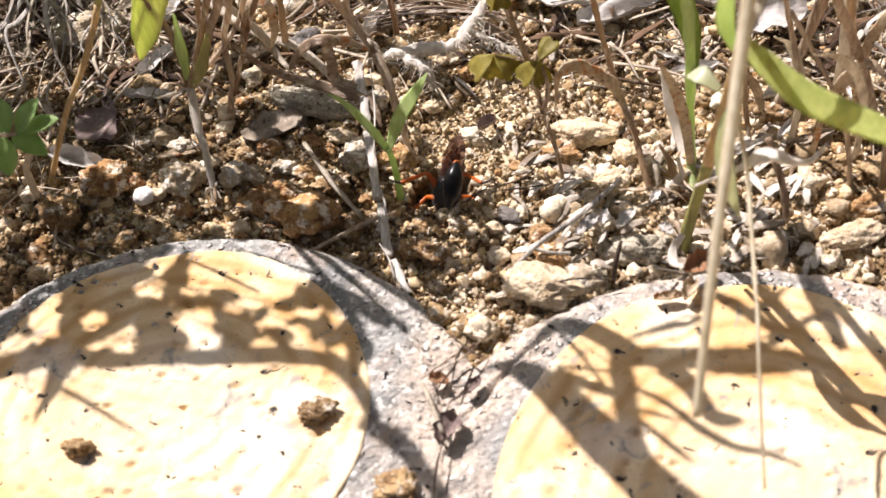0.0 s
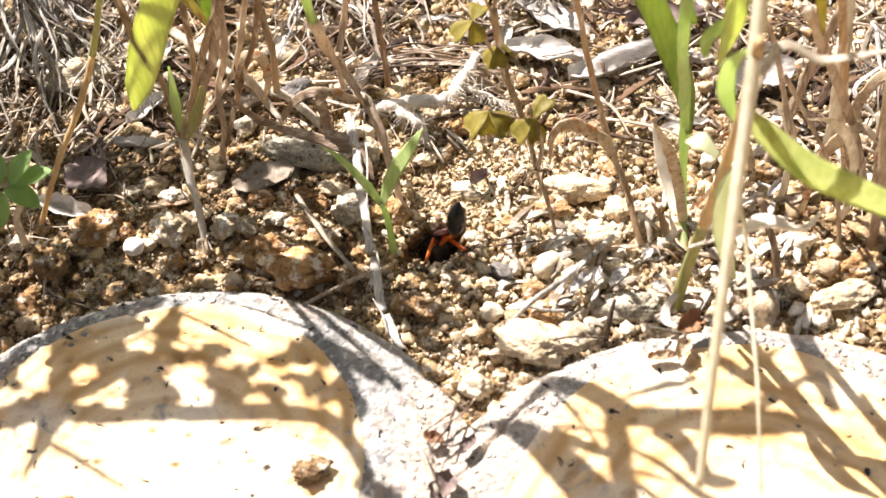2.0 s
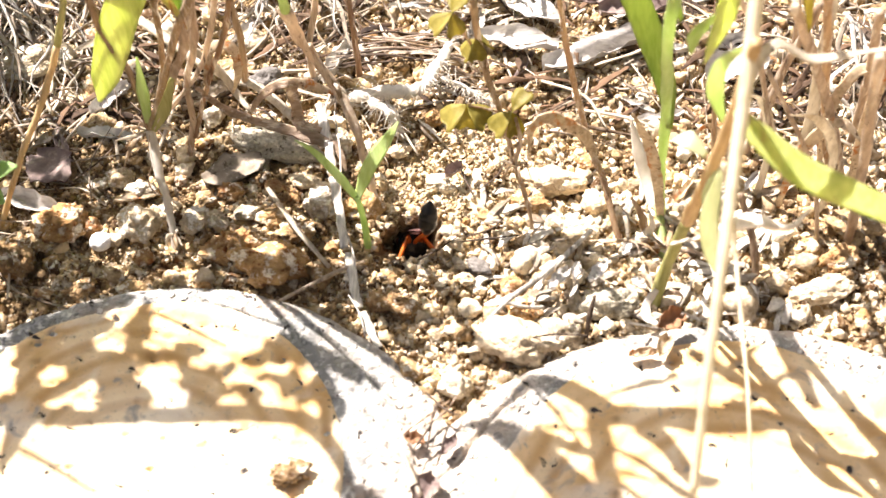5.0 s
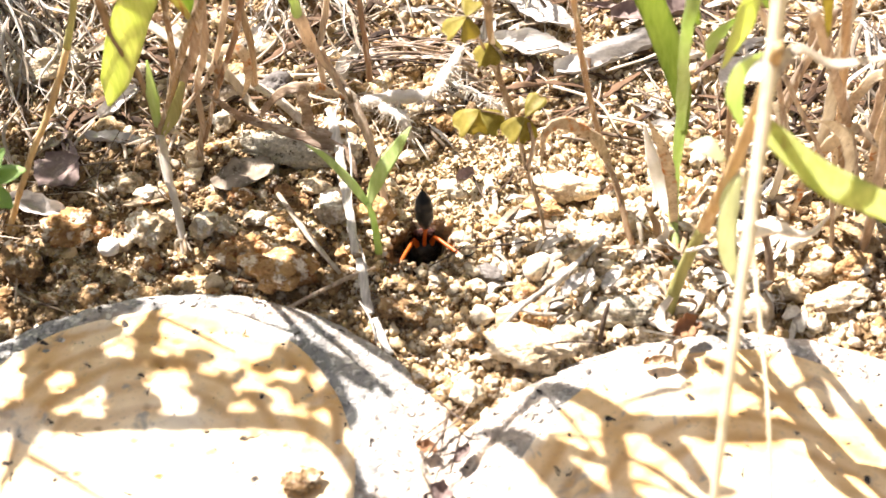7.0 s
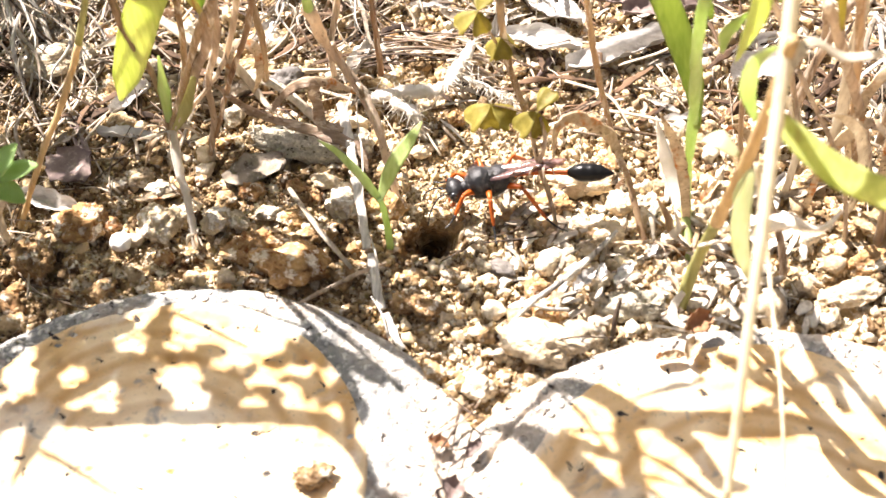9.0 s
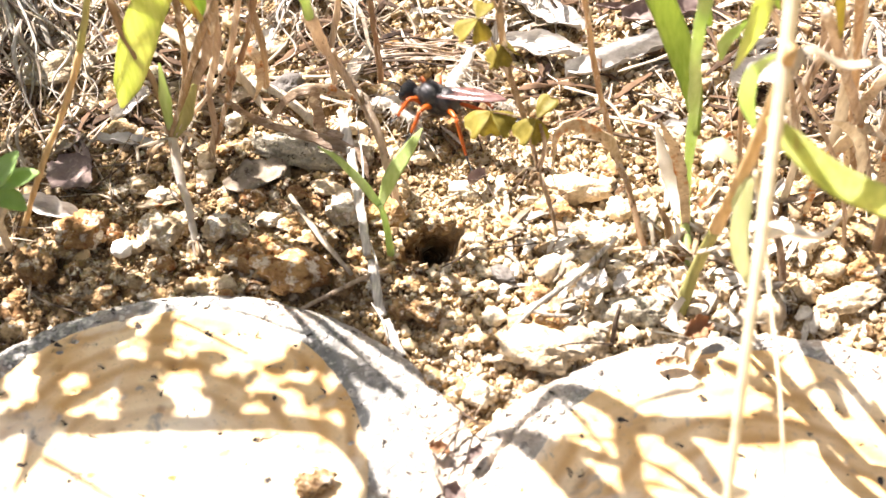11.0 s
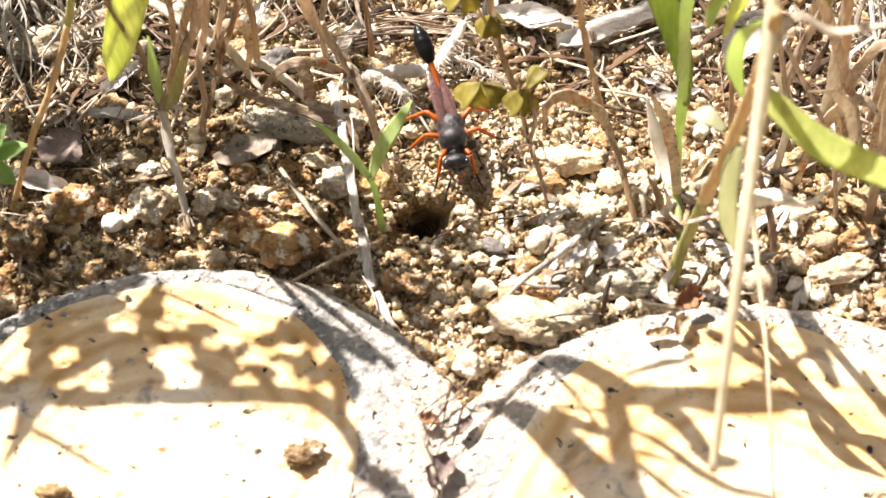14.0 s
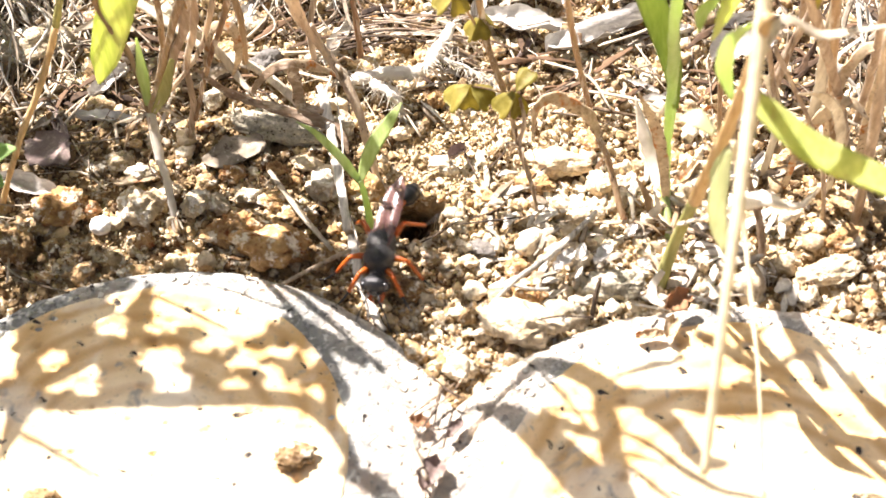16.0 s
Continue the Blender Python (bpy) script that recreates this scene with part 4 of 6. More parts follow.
# grass clump over the second log
grass = thing("grass_clump", "grass clump with green blades and straw-coloured culms", "grass")
stem(grass, "culm_foot", [(0.0430, -0.0172, -0.002), (0.0450, -0.0150, 0.0110), (0.0462, -0.0185, 0.0270)], 1.7, 1.25, CULM_GREEN, "yellow-green culm foot", rough=0.12)
stem(grass, "culm", [(0.0462, -0.0185, 0.0270), (0.0464, -0.0240, 0.0424), (0.0471, -0.0280, 0.0596), (0.0464, -0.0340, 0.0789)], 1.5, 1.1, OCHRE_CULM, "tan culm", rough=0.12)
stem(grass, "culm", [(0.0469, -0.0046, -0.001), (0.0464, 0.0060, 0.0057), (0.0447, 0.0040, 0.0302), (0.0414, -0.0040, 0.0564), (0.0407, -0.0100, 0.0739), (0.0355, -0.0140, 0.0871)], 1.2, 1.4, SPROUT_LEAF, "pale green culm")
stem(grass, "straw", [(0.0386, -0.0756, 0.0398), (0.0400, -0.0665, 0.0490), (0.0420, -0.0555, 0.0585), (0.0440, -0.0450, 0.0660), (0.0460, -0.0346, 0.0741), (0.0480, -0.0220, 0.0860)], 0.75, 1.4, CREAM_STRAW, "pale drooping dry straw", rough=0.05)
stem(grass, "thin_culm", [(0.0486, -0.0780, 0.0250), (0.0483, -0.0660, 0.0340), (0.0485, -0.0580, 0.0375), (0.0488, -0.0450, 0.0405), (0.0487, -0.0360, 0.0440), (0.0465, -0.0310, 0.0540)], 0.26, 0.55, CREAM_STRAW, "thin straw-coloured culm")
blade(grass, "blade", [(0.0456, 0.0034, 0.0266), (0.0442, 0.0088, 0.0338), (0.0385, 0.0123, 0.0476), (0.0309, 0.0093, 0.0649), (0.0269, 0.0046, 0.0776)], [0.7, 2.1, 2.8, 2.6, 2.0, 1.0], GREEN_LEAF, "broad green blade", facing=(0.5, -0.8, 0.4))
blade(grass, "blade", [(0.0466, -0.0310, 0.0645), (0.0494, -0.0340, 0.0624), (0.0545, -0.0380, 0.0598), (0.0602, -0.0410, 0.0586), (0.0690, -0.0460, 0.0575), (0.080, -0.051, 0.0535)], [0.8, 1.9, 2.3, 2.2, 1.6, 0.2], LIME_LEAF, "arching yellow-green blade", facing=(0.3, -0.6, 0.8))
blade(grass, "blade", [(0.0468, -0.0290, 0.0500), (0.0461, -0.0300, 0.0430), (0.0472, -0.0300, 0.0352), (0.0500, -0.0300, 0.0262)], [0.5, 1.5, 1.6, 1.3, 0.2], PALE_LEAF, "pale hanging blade", facing=(0.2, -1, 0.2))
blade(grass, "withered_leaf", [(0.0474, -0.0260, 0.0478), (0.0466, -0.0260, 0.0422), (0.0483, -0.0260, 0.0350)], [0.5, 1.4, 0.4], PALE_LEAF, "whitish withered sheath", facing=(0.2, -0.9, 0.3), rough=0.2)
blade(grass, "young_leaf", [(0.0457, -0.0240, 0.0483), (0.0429, -0.0220, 0.0495), (0.0411, -0.0200, 0.0477)], [0.5, 1.7, 0.2], PALE_LEAF, "light green young leaf")
blade(grass, "withered_leaf", [(0.0444, -0.0180, 0.0204), (0.0487, -0.0280, 0.0349), (0.0530, -0.0300, 0.0399), (0.0587, -0.0300, 0.0382), (0.0620, -0.0280, 0.0404)], [0.4, 0.8, 2.0, 1.1, 0.5], WHITE_STRAW, "twisted pale dead leaf", flat=0.4, twist=1.5, rough=0.3)
blade(grass, "withered_leaf", [(0.0470, -0.0290, 0.0620), (0.0524, -0.0220, 0.0677), (0.0589, -0.0200, 0.0633), (0.0663, -0.0200, 0.0646), (0.0762, -0.0200, 0.0658)], [0.5, 0.9, 1.1, 0.8, 0.5], STRAW, "long dry leaf", flat=0.3, twist=1.0, rough=0.2)

for pts, widths, mat in (
        ([(0.0395, -0.0120, 0.0838), (0.0401, -0.0080, 0.0734), (0.0406, -0.0060, 0.0657), (0.0431, -0.0040, 0.0575)], [0.8, 1.6, 1.3, 0.4], GREEN_LEAF),
        ([(0.0464, -0.0100, 0.0541), (0.0466, -0.0140, 0.0648), (0.0460, -0.0180, 0.0742), (0.0459, -0.0220, 0.0821)], [0.3, 2.2, 2.4, 0.5], LIME_LEAF),
        ([(0.0446, -0.0080, 0.0541), (0.0443, -0.0100, 0.0603), (0.0461, -0.0120, 0.0652)], [0.3, 1.8, 0.4], SPROUT_LEAF),
        ([(0.0408, -0.0100, 0.0842), (0.0457, -0.0060, 0.0737), (0.0512, -0.0020, 0.0633), (0.0543, 0.0000, 0.0573)], [0.8, 1.6, 1.3, 0.2], GREEN_LEAF),
        ([(0.0531, -0.0100, 0.0821), (0.0580, -0.0060, 0.0714), (0.0614, -0.0040, 0.0626), (0.0636, -0.0030, 0.0539)], [0.8, 1.3, 1.2, 0.3], OLIVE_LEAF),
        ([(0.0483, -0.0200, 0.0514), (0.0454, -0.0220, 0.0602), (0.0452, -0.0240, 0.0668), (0.0471, -0.0260, 0.0711)], [0.4, 1.7, 1.6, 0.3], SPROUT_LEAF)):
    blade(grass, "young_leaf", pts, widths, mat, facing=(0.3, -0.8, 0.5))

# dry stems behind
for pts, r0, r1, mat in (
        ([(0.0840, 0.0120, -0.001), (0.0767, 0.0080, 0.0212), (0.0653, 0.0000, 0.0484), (0.060, -0.004, 0.060)], 1.0, 1.2, DRY_STEM),
        ([(0.0820, 0.0140, -0.001), (0.0755, 0.0100, 0.0208), (0.0698, 0.0040, 0.0439), (0.066, 0.000, 0.060)], 0.9, 1.0, RED_STEM),
        ([(0.0638, -0.0105, -0.002), (0.0622, -0.0060, 0.0067), (0.0591, -0.0020, 0.0153)], 1.0, 0.8, DRY_STEM),
        ([(0.0640, 0.0200, -0.001), (0.0684, 0.0220, 0.0146), (0.0697, 0.0220, 0.0243), (0.073, 0.021, 0.040)], 1.2, 1.0, DRY_STEM),
        ([(0.0820, -0.0020, -0.001), (0.0792, -0.0040, 0.0201), (0.0728, -0.0100, 0.0549)], 1.2, 1.2, DRY_STEM),
        ([(0.0763, -0.0020, -0.001), (0.0724, 0.0020, 0.0172), (0.0608, 0.0040, 0.0396)], 0.6, 0.6, DRY_STEM),
        ) + (
        ([(0.0655, 0.0100, 0.020), (0.0596, 0.0120, 0.0411), (0.0518, 0.0080, 0.0565), (0.0467, 0.0020, 0.0718)], 0.7, 0.6, DRY_STEM),
        ([(-0.0235, 0.0440, -0.0010), (-0.0236, 0.0450, 0.0112), (-0.0209, 0.0470, 0.0248), (-0.0227, 0.0480, 0.0383)], 0.9, 1.0, DRY_STEM),
        ([(-0.0135, 0.0430, -0.0010), (-0.0136, 0.0440, 0.0087), (-0.0145, 0.0460, 0.0240), (-0.0157, 0.0470, 0.0402)], 0.9, 0.8, RED_STEM),
        ([(-0.0385, 0.0420, -0.0010), (-0.0374, 0.0430, 0.0137), (-0.0387, 0.0450, 0.0262), (-0.0406, 0.0460, 0.0417)], 1.0, 1.0, BROWN_STEM),
        ([(0.0700, 0.0350, -0.001), (0.0740, 0.0330, 0.0180), (0.0710, 0.0280, 0.0350)], 1.1, 0.9, DRY_STEM),
        ([(0.0880, 0.0250, -0.001), (0.0850, 0.0200, 0.0220), (0.0800, 0.0120, 0.0450)], 1.2, 1.0, DRY_STEM),
        ([(0.0589, 0.0100, -0.001), (0.0576, 0.0150, 0.0082), (0.0565, 0.0180, 0.0200)], 0.7, 0.6, RED_STEM)):
    ob = thing("dead_weed", "dead brown weed stem standing in the soil", "weed", "dead weeds")
    stem(ob, "stem", pts, r0, r1, mat, rough=0.25)

dry_leaves = thing("dead_weed", "clump of withered straw-coloured leaves among dead stems", "weed", "dead weeds")
for pts, widths, mat in (
        ([(0.0700, 0.0080, -0.001), (0.0712, 0.0070, 0.0160), (0.0750, 0.0040, 0.0270), (0.0800, 0.0020, 0.0240)], [0.5, 1.0, 1.3, 0.3], WITHERED),
        ([(0.0660, 0.0100, -0.001), (0.0668, 0.0110, 0.0140), (0.0640, 0.0110, 0.0250), (0.0600, 0.0100, 0.0290)], [0.5, 0.9, 1.1, 0.3], STRAW),
        ([(0.0780, 0.0060, -0.001), (0.0760, 0.0030, 0.0200), (0.0700, -0.0010, 0.0330), (0.0640, -0.0030, 0.0360)], [0.6, 1.0, 1.2, 0.3], STRAW),
        ([(0.0840, 0.0100, -0.001), (0.0820, 0.0080, 0.0240), (0.0810, 0.0050, 0.0460), (0.0790, 0.0000, 0.0640)], [0.7, 1.2, 1.2, 0.6], WITHERED),
        ([(0.0740, 0.0160, -0.001), (0.0745, 0.0150, 0.0180), (0.0725, 0.0130, 0.0380), (0.0700, 0.0080, 0.0600)], [0.7, 1.1, 1.1, 0.5], STRAW),
        ([(0.0620, 0.0150, -0.001), (0.0600, 0.0170, 0.0090), (0.0560, 0.0180, 0.0130), (0.0520, 0.0170, 0.0090)], [0.4, 0.9, 1.0, 0.2], WITHERED),
        ([(0.0800, 0.0180, -0.001), (0.0790, 0.0190, 0.0150), (0.0830, 0.0190, 0.0260), (0.0880, 0.0170, 0.0240)], [0.5, 1.0, 1.1, 0.3], WITHERED)):
    blade(dry_leaves, "withered_leaf", pts, widths, mat, flat=0.2, twist=0.9, rough=0.3, facing=(0, -0.9, 0.4))

# unseen leaves above the view, laid out to shade the soil and the logs
SUN_SHIFT = (-0.561, 0.624)      # how far a leaf stands from its shadow, for each unit of height


def shade_weed(base, spots, seed, height, size):
    """An unseen leafy weed beside the view; each oval leaf is placed to shade a given spot of ground."""
    rnd = random.Random(seed)
    ob = thing("leafy_weed", "unseen leafy green weed, laid out to shade the soil", "weed", "weeds beside the burrow")
    leaves = []
    for x, y in spots:
        h = rnd.uniform(*height)
        at = Vector((x + SUN_SHIFT[0] * h, y + SUN_SHIFT[1] * h, h))
        ln = rnd.uniform(*size)
        yaw, pitch = rnd.uniform(0, 360), rnd.uniform(-15, 25)
        back = Vector((math.cos(radians(yaw)), math.sin(radians(yaw)), 0)) * ln * 0.0005
        leaflet(ob, "leaf", tuple(at - back), ln, ln * rnd.uniform(0.26, 0.36), GREEN_LEAF, yaw, pitch, rnd.uniform(-15, 15))
        leaves.append(at)
    leaves.sort(key=lambda q: q.y)
    for k in range(0, len(leaves), max(1, len(leaves) // 4)):
        row = sorted(leaves[k:k + max(1, len(leaves) // 4)], key=lambda q: q.x)
        if len(row) > 2:
            pts = [base, tuple(Vector(base) * 0.35 + row[0] * 0.65 + Vector((0, 0, 0.012))), tuple(row[len(row) // 2]), tuple(row[-1])]
            stem(ob, "stem", pts, 0.9, 0.35, BROWN_STEM)
    return ob


def spots_between(x0, x1, y0, y1, step, keep, seed, gaps=()):
    rnd = random.Random(seed)
    out = []
    for i in range(int((x1 - x0) / step) + 1):
        for k in range(int((y1 - y0) / step) + 1):
            spot = (x0 + (i + 0.5 * (k % 2)) * step + rnd.uniform(-0.0014, 0.0014), y0 + k * step + rnd.uniform(-0.0012, 0.0012))
            if rnd.random() < keep and all(math.hypot(spot[0] - x, spot[1] - y) > 0.0052 for x, y in gaps):
                out.append(spot)
    return out


shade_weed((-0.175, 0.080, 0.0), spots_between(-0.110, -0.060, -0.022, 0.030, 0.0080, 0.97, 5, [(-0.0618, 0.0007), (-0.0702, 0.0032), (-0.0548, 0.0044)]), 3, (0.075, 0.1), (9, 12))
shade_weed((-0.140, 0.120, 0.0), spots_between(-0.056, -0.004, -0.012, 0.044, 0.0082, 0.76, 6, [(-0.0274, -0.0074), (-0.0340, -0.0020), (-0.0220, -0.0040), (-0.0435, 0.0040), (0.000, 0.036), (-0.008, 0.032)]), 4, (0.078, 0.1), (8.5, 11.5))
shade_weed((-0.165, 0.130, 0.0), spots_between(-0.110, -0.040, 0.036, 0.075, 0.0095, 0.36, 7), 5, (0.075, 0.1), (8, 11))
# Unseen leaves added here only to darken the brown soil by the burrow.
shade_weed((-0.130, 0.100, 0.0), spots_between(0.002, 0.020, -0.019, -0.005, 0.0062, 0.55, 9), 6, (0.084, 0.1), (6, 8))
reed = thing("leafy_weed", "unseen slender weed, its narrow leaves laid out to shade the log", "weed", "weeds beside the burrow")
stem(reed, "stem", [(-0.170, -0.010, 0.0), (-0.150, 0.000, 0.060), (-0.126, 0.0103, 0.086)], 1.2, 0.9, BROWN_STEM)
TOPS = {weed: (-0.0312, 0.0120, 0.0610), arch: (-0.0230, 0.0120, 0.0664), stalk: (0.0227, 0.0080, 0.0702), reed: (-0.126, 0.0103, 0.086)}


def shade_blade(plant, h, spots, widths):
    """An unseen level leaf added to a plant at the height h, shaped as the strip of ground to shade."""
    d = h - LOG_TOP
    line = [(x + SUN_SHIFT[0] * d, y + SUN_SHIFT[1] * d, h) for x, y in spots]
    blade(plant, "leaf", line, widths, GREEN_LEAF, facing=(0, 0, 1), flat=0.12, fold=0.1, rough=0.12)
    top = TOPS[plant]
    mid = tuple((a + c) / 2 + e for a, c, e in zip(top, line[0], (0, 0.004, 0.016)))
    stem(plant, "leaf_stalk", [top, mid, line[0]], 0.12, 0.1, BROWN_STEM)


shade_blade(weed, 0.092, [(0.007, -0.0423), (0.0113, -0.0427), (0.0156, -0.0445), (0.0217, -0.0509), (0.0284, -0.0593), (0.0347, -0.0662), (0.0411, -0.0731)], [0.46, 1.48, 2.46, 3.34, 3.92, 3.84, 3.64])
shade_blade(arch, 0.08, [(0.0299, -0.0422), (0.037, -0.0421), (0.0445, -0.0426), (0.0509, -0.0431), (0.0583, -0.0432), (0.0627, -0.0444), (0.0658, -0.045)], [1.96, 2.19, 2.41, 2.85, 2.51, 1.26, 0.91])
shade_blade(arch, 0.092, [(0.0312, -0.0397), (0.0316, -0.0486), (0.0323, -0.0572), (0.034, -0.0654), (0.0365, -0.0722)], [1.92, 2.05, 2.1, 2.26, 2.67])
shade_blade(arch, 0.076, [(0.0205, -0.0331), (0.0234, -0.0348), (0.0277, -0.0373), (0.0319, -0.0402), (0.036, -0.0425), (0.0388, -0.0436)], [1.28, 1.97, 2.06, 1.92, 1.25, 0.46])
shade_blade(arch, 0.076, [(0.021, -0.0328), (0.0182, -0.0357), (0.0162, -0.0387), (0.0151, -0.041)], [1.11, 1.08, 0.62, 0.2])
shade_blade(arch, 0.08, [(0.0202, -0.0353), (0.023, -0.0396), (0.0261, -0.044), (0.0292, -0.0497)], [0.37, 0.36, 0.36, 0.4])
shade_blade(arch, 0.076, [(0.0204, -0.0442), (0.0246, -0.0446), (0.0289, -0.045), (0.0317, -0.045)], [0.34, 0.4, 0.34, 0.34])
shade_blade(arch, 0.08, [(0.0204, -0.0451), (0.0241, -0.047), (0.0283, -0.0488), (0.0319, -0.0499)], [0.77, 1.32, 1.1, 0.99])
shade_blade(arch, 0.084, [(0.0378, -0.0441), (0.0409, -0.0462), (0.0434, -0.0498), (0.0455, -0.0539), (0.0489, -0.0547), (0.0505, -0.0545)], [1.66, 1.92, 1.71, 1.56, 1.28, 0.31])
shade_blade(arch, 0.088, [(0.0338, -0.0486), (0.0383, -0.0515), (0.0433, -0.0562), (0.0484, -0.0595), (0.0535, -0.061), (0.0588, -0.0636)], [0.54, 0.63, 0.93, 0.73, 0.62, 0.31])
shade_blade(arch, 0.084, [(0.0336, -0.0528), (0.0368, -0.0538), (0.0399, -0.0549)], [0.43, 0.48, 0.32])
shade_blade(arch, 0.084, [(0.0344, -0.0553), (0.037, -0.0579), (0.0395, -0.0603), (0.0421, -0.0626)], [0.51, 0.6, 0.6, 0.2])
shade_blade(arch, 0.092, [(0.0341, -0.0603), (0.0374, -0.0646), (0.0415, -0.0683), (0.0447, -0.0712)], [0.68, 0.78, 0.68, 0.57])
shade_blade(stalk, 0.08, [(0.0481, -0.0291), (0.0512, -0.0314), (0.0551, -0.0346), (0.0586, -0.0375), (0.0625, -0.0394)], [0.84, 1.4, 1.2, 1.3, 0.6])
shade_blade(stalk, 0.076, [(0.053, -0.0411), (0.057, -0.0388), (0.0611, -0.0363), (0.0646, -0.0342), (0.0677, -0.0328), (0.071, -0.0323)], [1.26, 1.36, 0.95, 0.64, 0.57, 0.35])
shade_blade(stalk, 0.072, [(0.0606, -0.0281), (0.058, -0.0303), (0.0554, -0.0324), (0.0543, -0.0334)], [0.32, 0.95, 0.94, 0.21])
shade_blade(arch, 0.076, [(0.0319, -0.039), (0.0349, -0.0376), (0.0388, -0.0362), (0.0427, -0.0351), (0.0457, -0.034)], [0.22, 0.45, 0.81, 1.04, 0.69])
shade_blade(reed, 0.08, [(-0.0579, -0.034), (-0.063, -0.0368), (-0.0675, -0.0397), (-0.0722, -0.0419), (-0.08, -0.044)], [1.62, 1.74, 2.26, 2.21, 2.31])
shade_blade(reed, 0.084, [(-0.0666, -0.037), (-0.0668, -0.0419), (-0.0673, -0.0479), (-0.0682, -0.0522), (-0.0687, -0.0555)], [2.56, 2.77, 1.45, 0.78, 0.11])
shade_blade(reed, 0.084, [(-0.0662, -0.0474), (-0.0607, -0.0504), (-0.0544, -0.0542), (-0.0483, -0.0579)], [0.5, 0.59, 0.44, 0.1])
shade_blade(reed, 0.08, [(-0.0737, -0.0419), (-0.0726, -0.0455), (-0.0709, -0.0496)], [0.4, 0.24, 0.1])
shade_blade(reed, 0.08, [(-0.0673, -0.0405), (-0.0576, -0.042), (-0.0474, -0.0417), (-0.0373, -0.0414), (-0.0273, -0.0412), (-0.0202, -0.0419)], [1.98, 1.78, 1.69, 1.8, 1.78, 1.63])
shade_blade(reed, 0.084, [(-0.0202, -0.0415), (-0.0165, -0.0439), (-0.0132, -0.0477), (-0.0108, -0.0522), (-0.0096, -0.056)], [1.81, 1.74, 1.46, 1.32, 0.84])
shade_blade(reed, 0.092, [(-0.012, -0.0544), (-0.0061, -0.0576), (-0.0016, -0.0634), (0.0029, -0.0694)], [1.73, 1.94, 1.67, 1.36])
# Thin added leaf: its shadow draws the dark groove line along the rim.
shade_blade(reed, 0.068, [(-0.0398, -0.0163), (-0.0336, -0.0184), (-0.0268, -0.021), (-0.0217, -0.0237)], [0.3, 0.42, 0.42, 0.45])
shade_blade(reed, 0.068, [(-0.048, -0.0194), (-0.0433, -0.0217), (-0.038, -0.0247), (-0.0333, -0.0272)], [0.36, 0.36, 0.41, 0.35])
shade_blade(reed, 0.072, [(-0.0231, -0.025), (-0.0176, -0.0277), (-0.0132, -0.0309), (-0.0089, -0.0341)], [1.1, 1.5, 1.6, 1.1])


def leafy_roof(base, outline, gaps, height, sizes, seed):
    """An unseen bushy weed: oval leaves laid out to shade a patch of ground, leaving gaps (x, y, half-axes, in mm) for
    the sun.
    """
    rnd = random.Random(seed)
    step = 0.5
    xs = np.arange(min(p[0] for p in outline), max(p[0] for p in outline), step)
    ys = np.arange(min(p[1] for p in outline), max(p[1] for p in outline), step)
    X, Y = np.meshgrid(xs, ys)
    inside = np.zeros(X.shape, bool)
    for (ax, ay), (bx, by) in zip(outline, outline[1:] + outline[:1]):
        if ay != by:
            inside ^= ((ay > Y) != (by > Y)) & (X < (bx - ax) * (Y - ay) / (by - ay) + ax)
    lit = np.zeros(X.shape, bool)
    for gx, gy, ga, gb in gaps:
        lit |= ((X - gx) / ga) ** 2 + ((Y - gy) / gb) ** 2 < 1
    want, done = inside & ~lit, np.zeros(X.shape, bool)
    ob = thing("leafy_weed", "unseen leafy green weed, laid out to shade the log", "weed", "weeds beside the burrow")
    leaves = []
    for ln, tries in sizes:
        for _ in range(tries):
            open_spots = np.argwhere(want & ~done)
            if len(open_spots) < 12 or len(leaves) > 280:
                break
            j, i = open_spots[rnd.randrange(len(open_spots))]
            a, size = rnd.uniform(0, math.pi), ln * rnd.uniform(0.85, 1.15)
            w = size * rnd.uniform(0.27, 0.36)
            along = (X - xs[i]) * math.cos(a) + (Y - ys[j]) * math.sin(a)
            across = (Y - ys[j]) * math.cos(a) - (X - xs[i]) * math.sin(a)
            over = (along / (size / 2)) ** 2 + (across / w) ** 2 < 1
            if (over & ~want).sum() > 0.06 * over.sum() or (over & want & ~done).sum() < 0.3 * over.sum():
                continue
            done |= over
            h = rnd.uniform(*height)
            x, y = xs[i] * MM + SUN_SHIFT[0] * (h - LOG_TOP), ys[j] * MM + SUN_SHIFT[1] * (h - LOG_TOP)
            back = Vector((math.cos(a), math.sin(a), 0)) * size * 0.5 * MM
            at = Vector((x, y, h))
            leaflet(ob, "leaf", tuple(at - back), size, w, GREEN_LEAF, math.degrees(a), rnd.uniform(-4, 10), rnd.uniform(-8, 8))
            leaves.append(at)
    leaves.sort(key=lambda q: q.y)
    rows = max(1, len(leaves) // 5)
    for k in range(0, len(leaves), rows):
        row = sorted(leaves[k:k + rows], key=lambda q: q.x)
        if len(row) > 2:
            stem(ob, "stem", [base, tuple(Vector(base) * 0.35 + row[0] * 0.65 + Vector((0, 0, 0.012))), tuple(row[len(row) // 2] + Vector((0, 0, 0.001))), tuple(row[-1])], 0.3, 0.15, BROWN_STEM)
    return ob


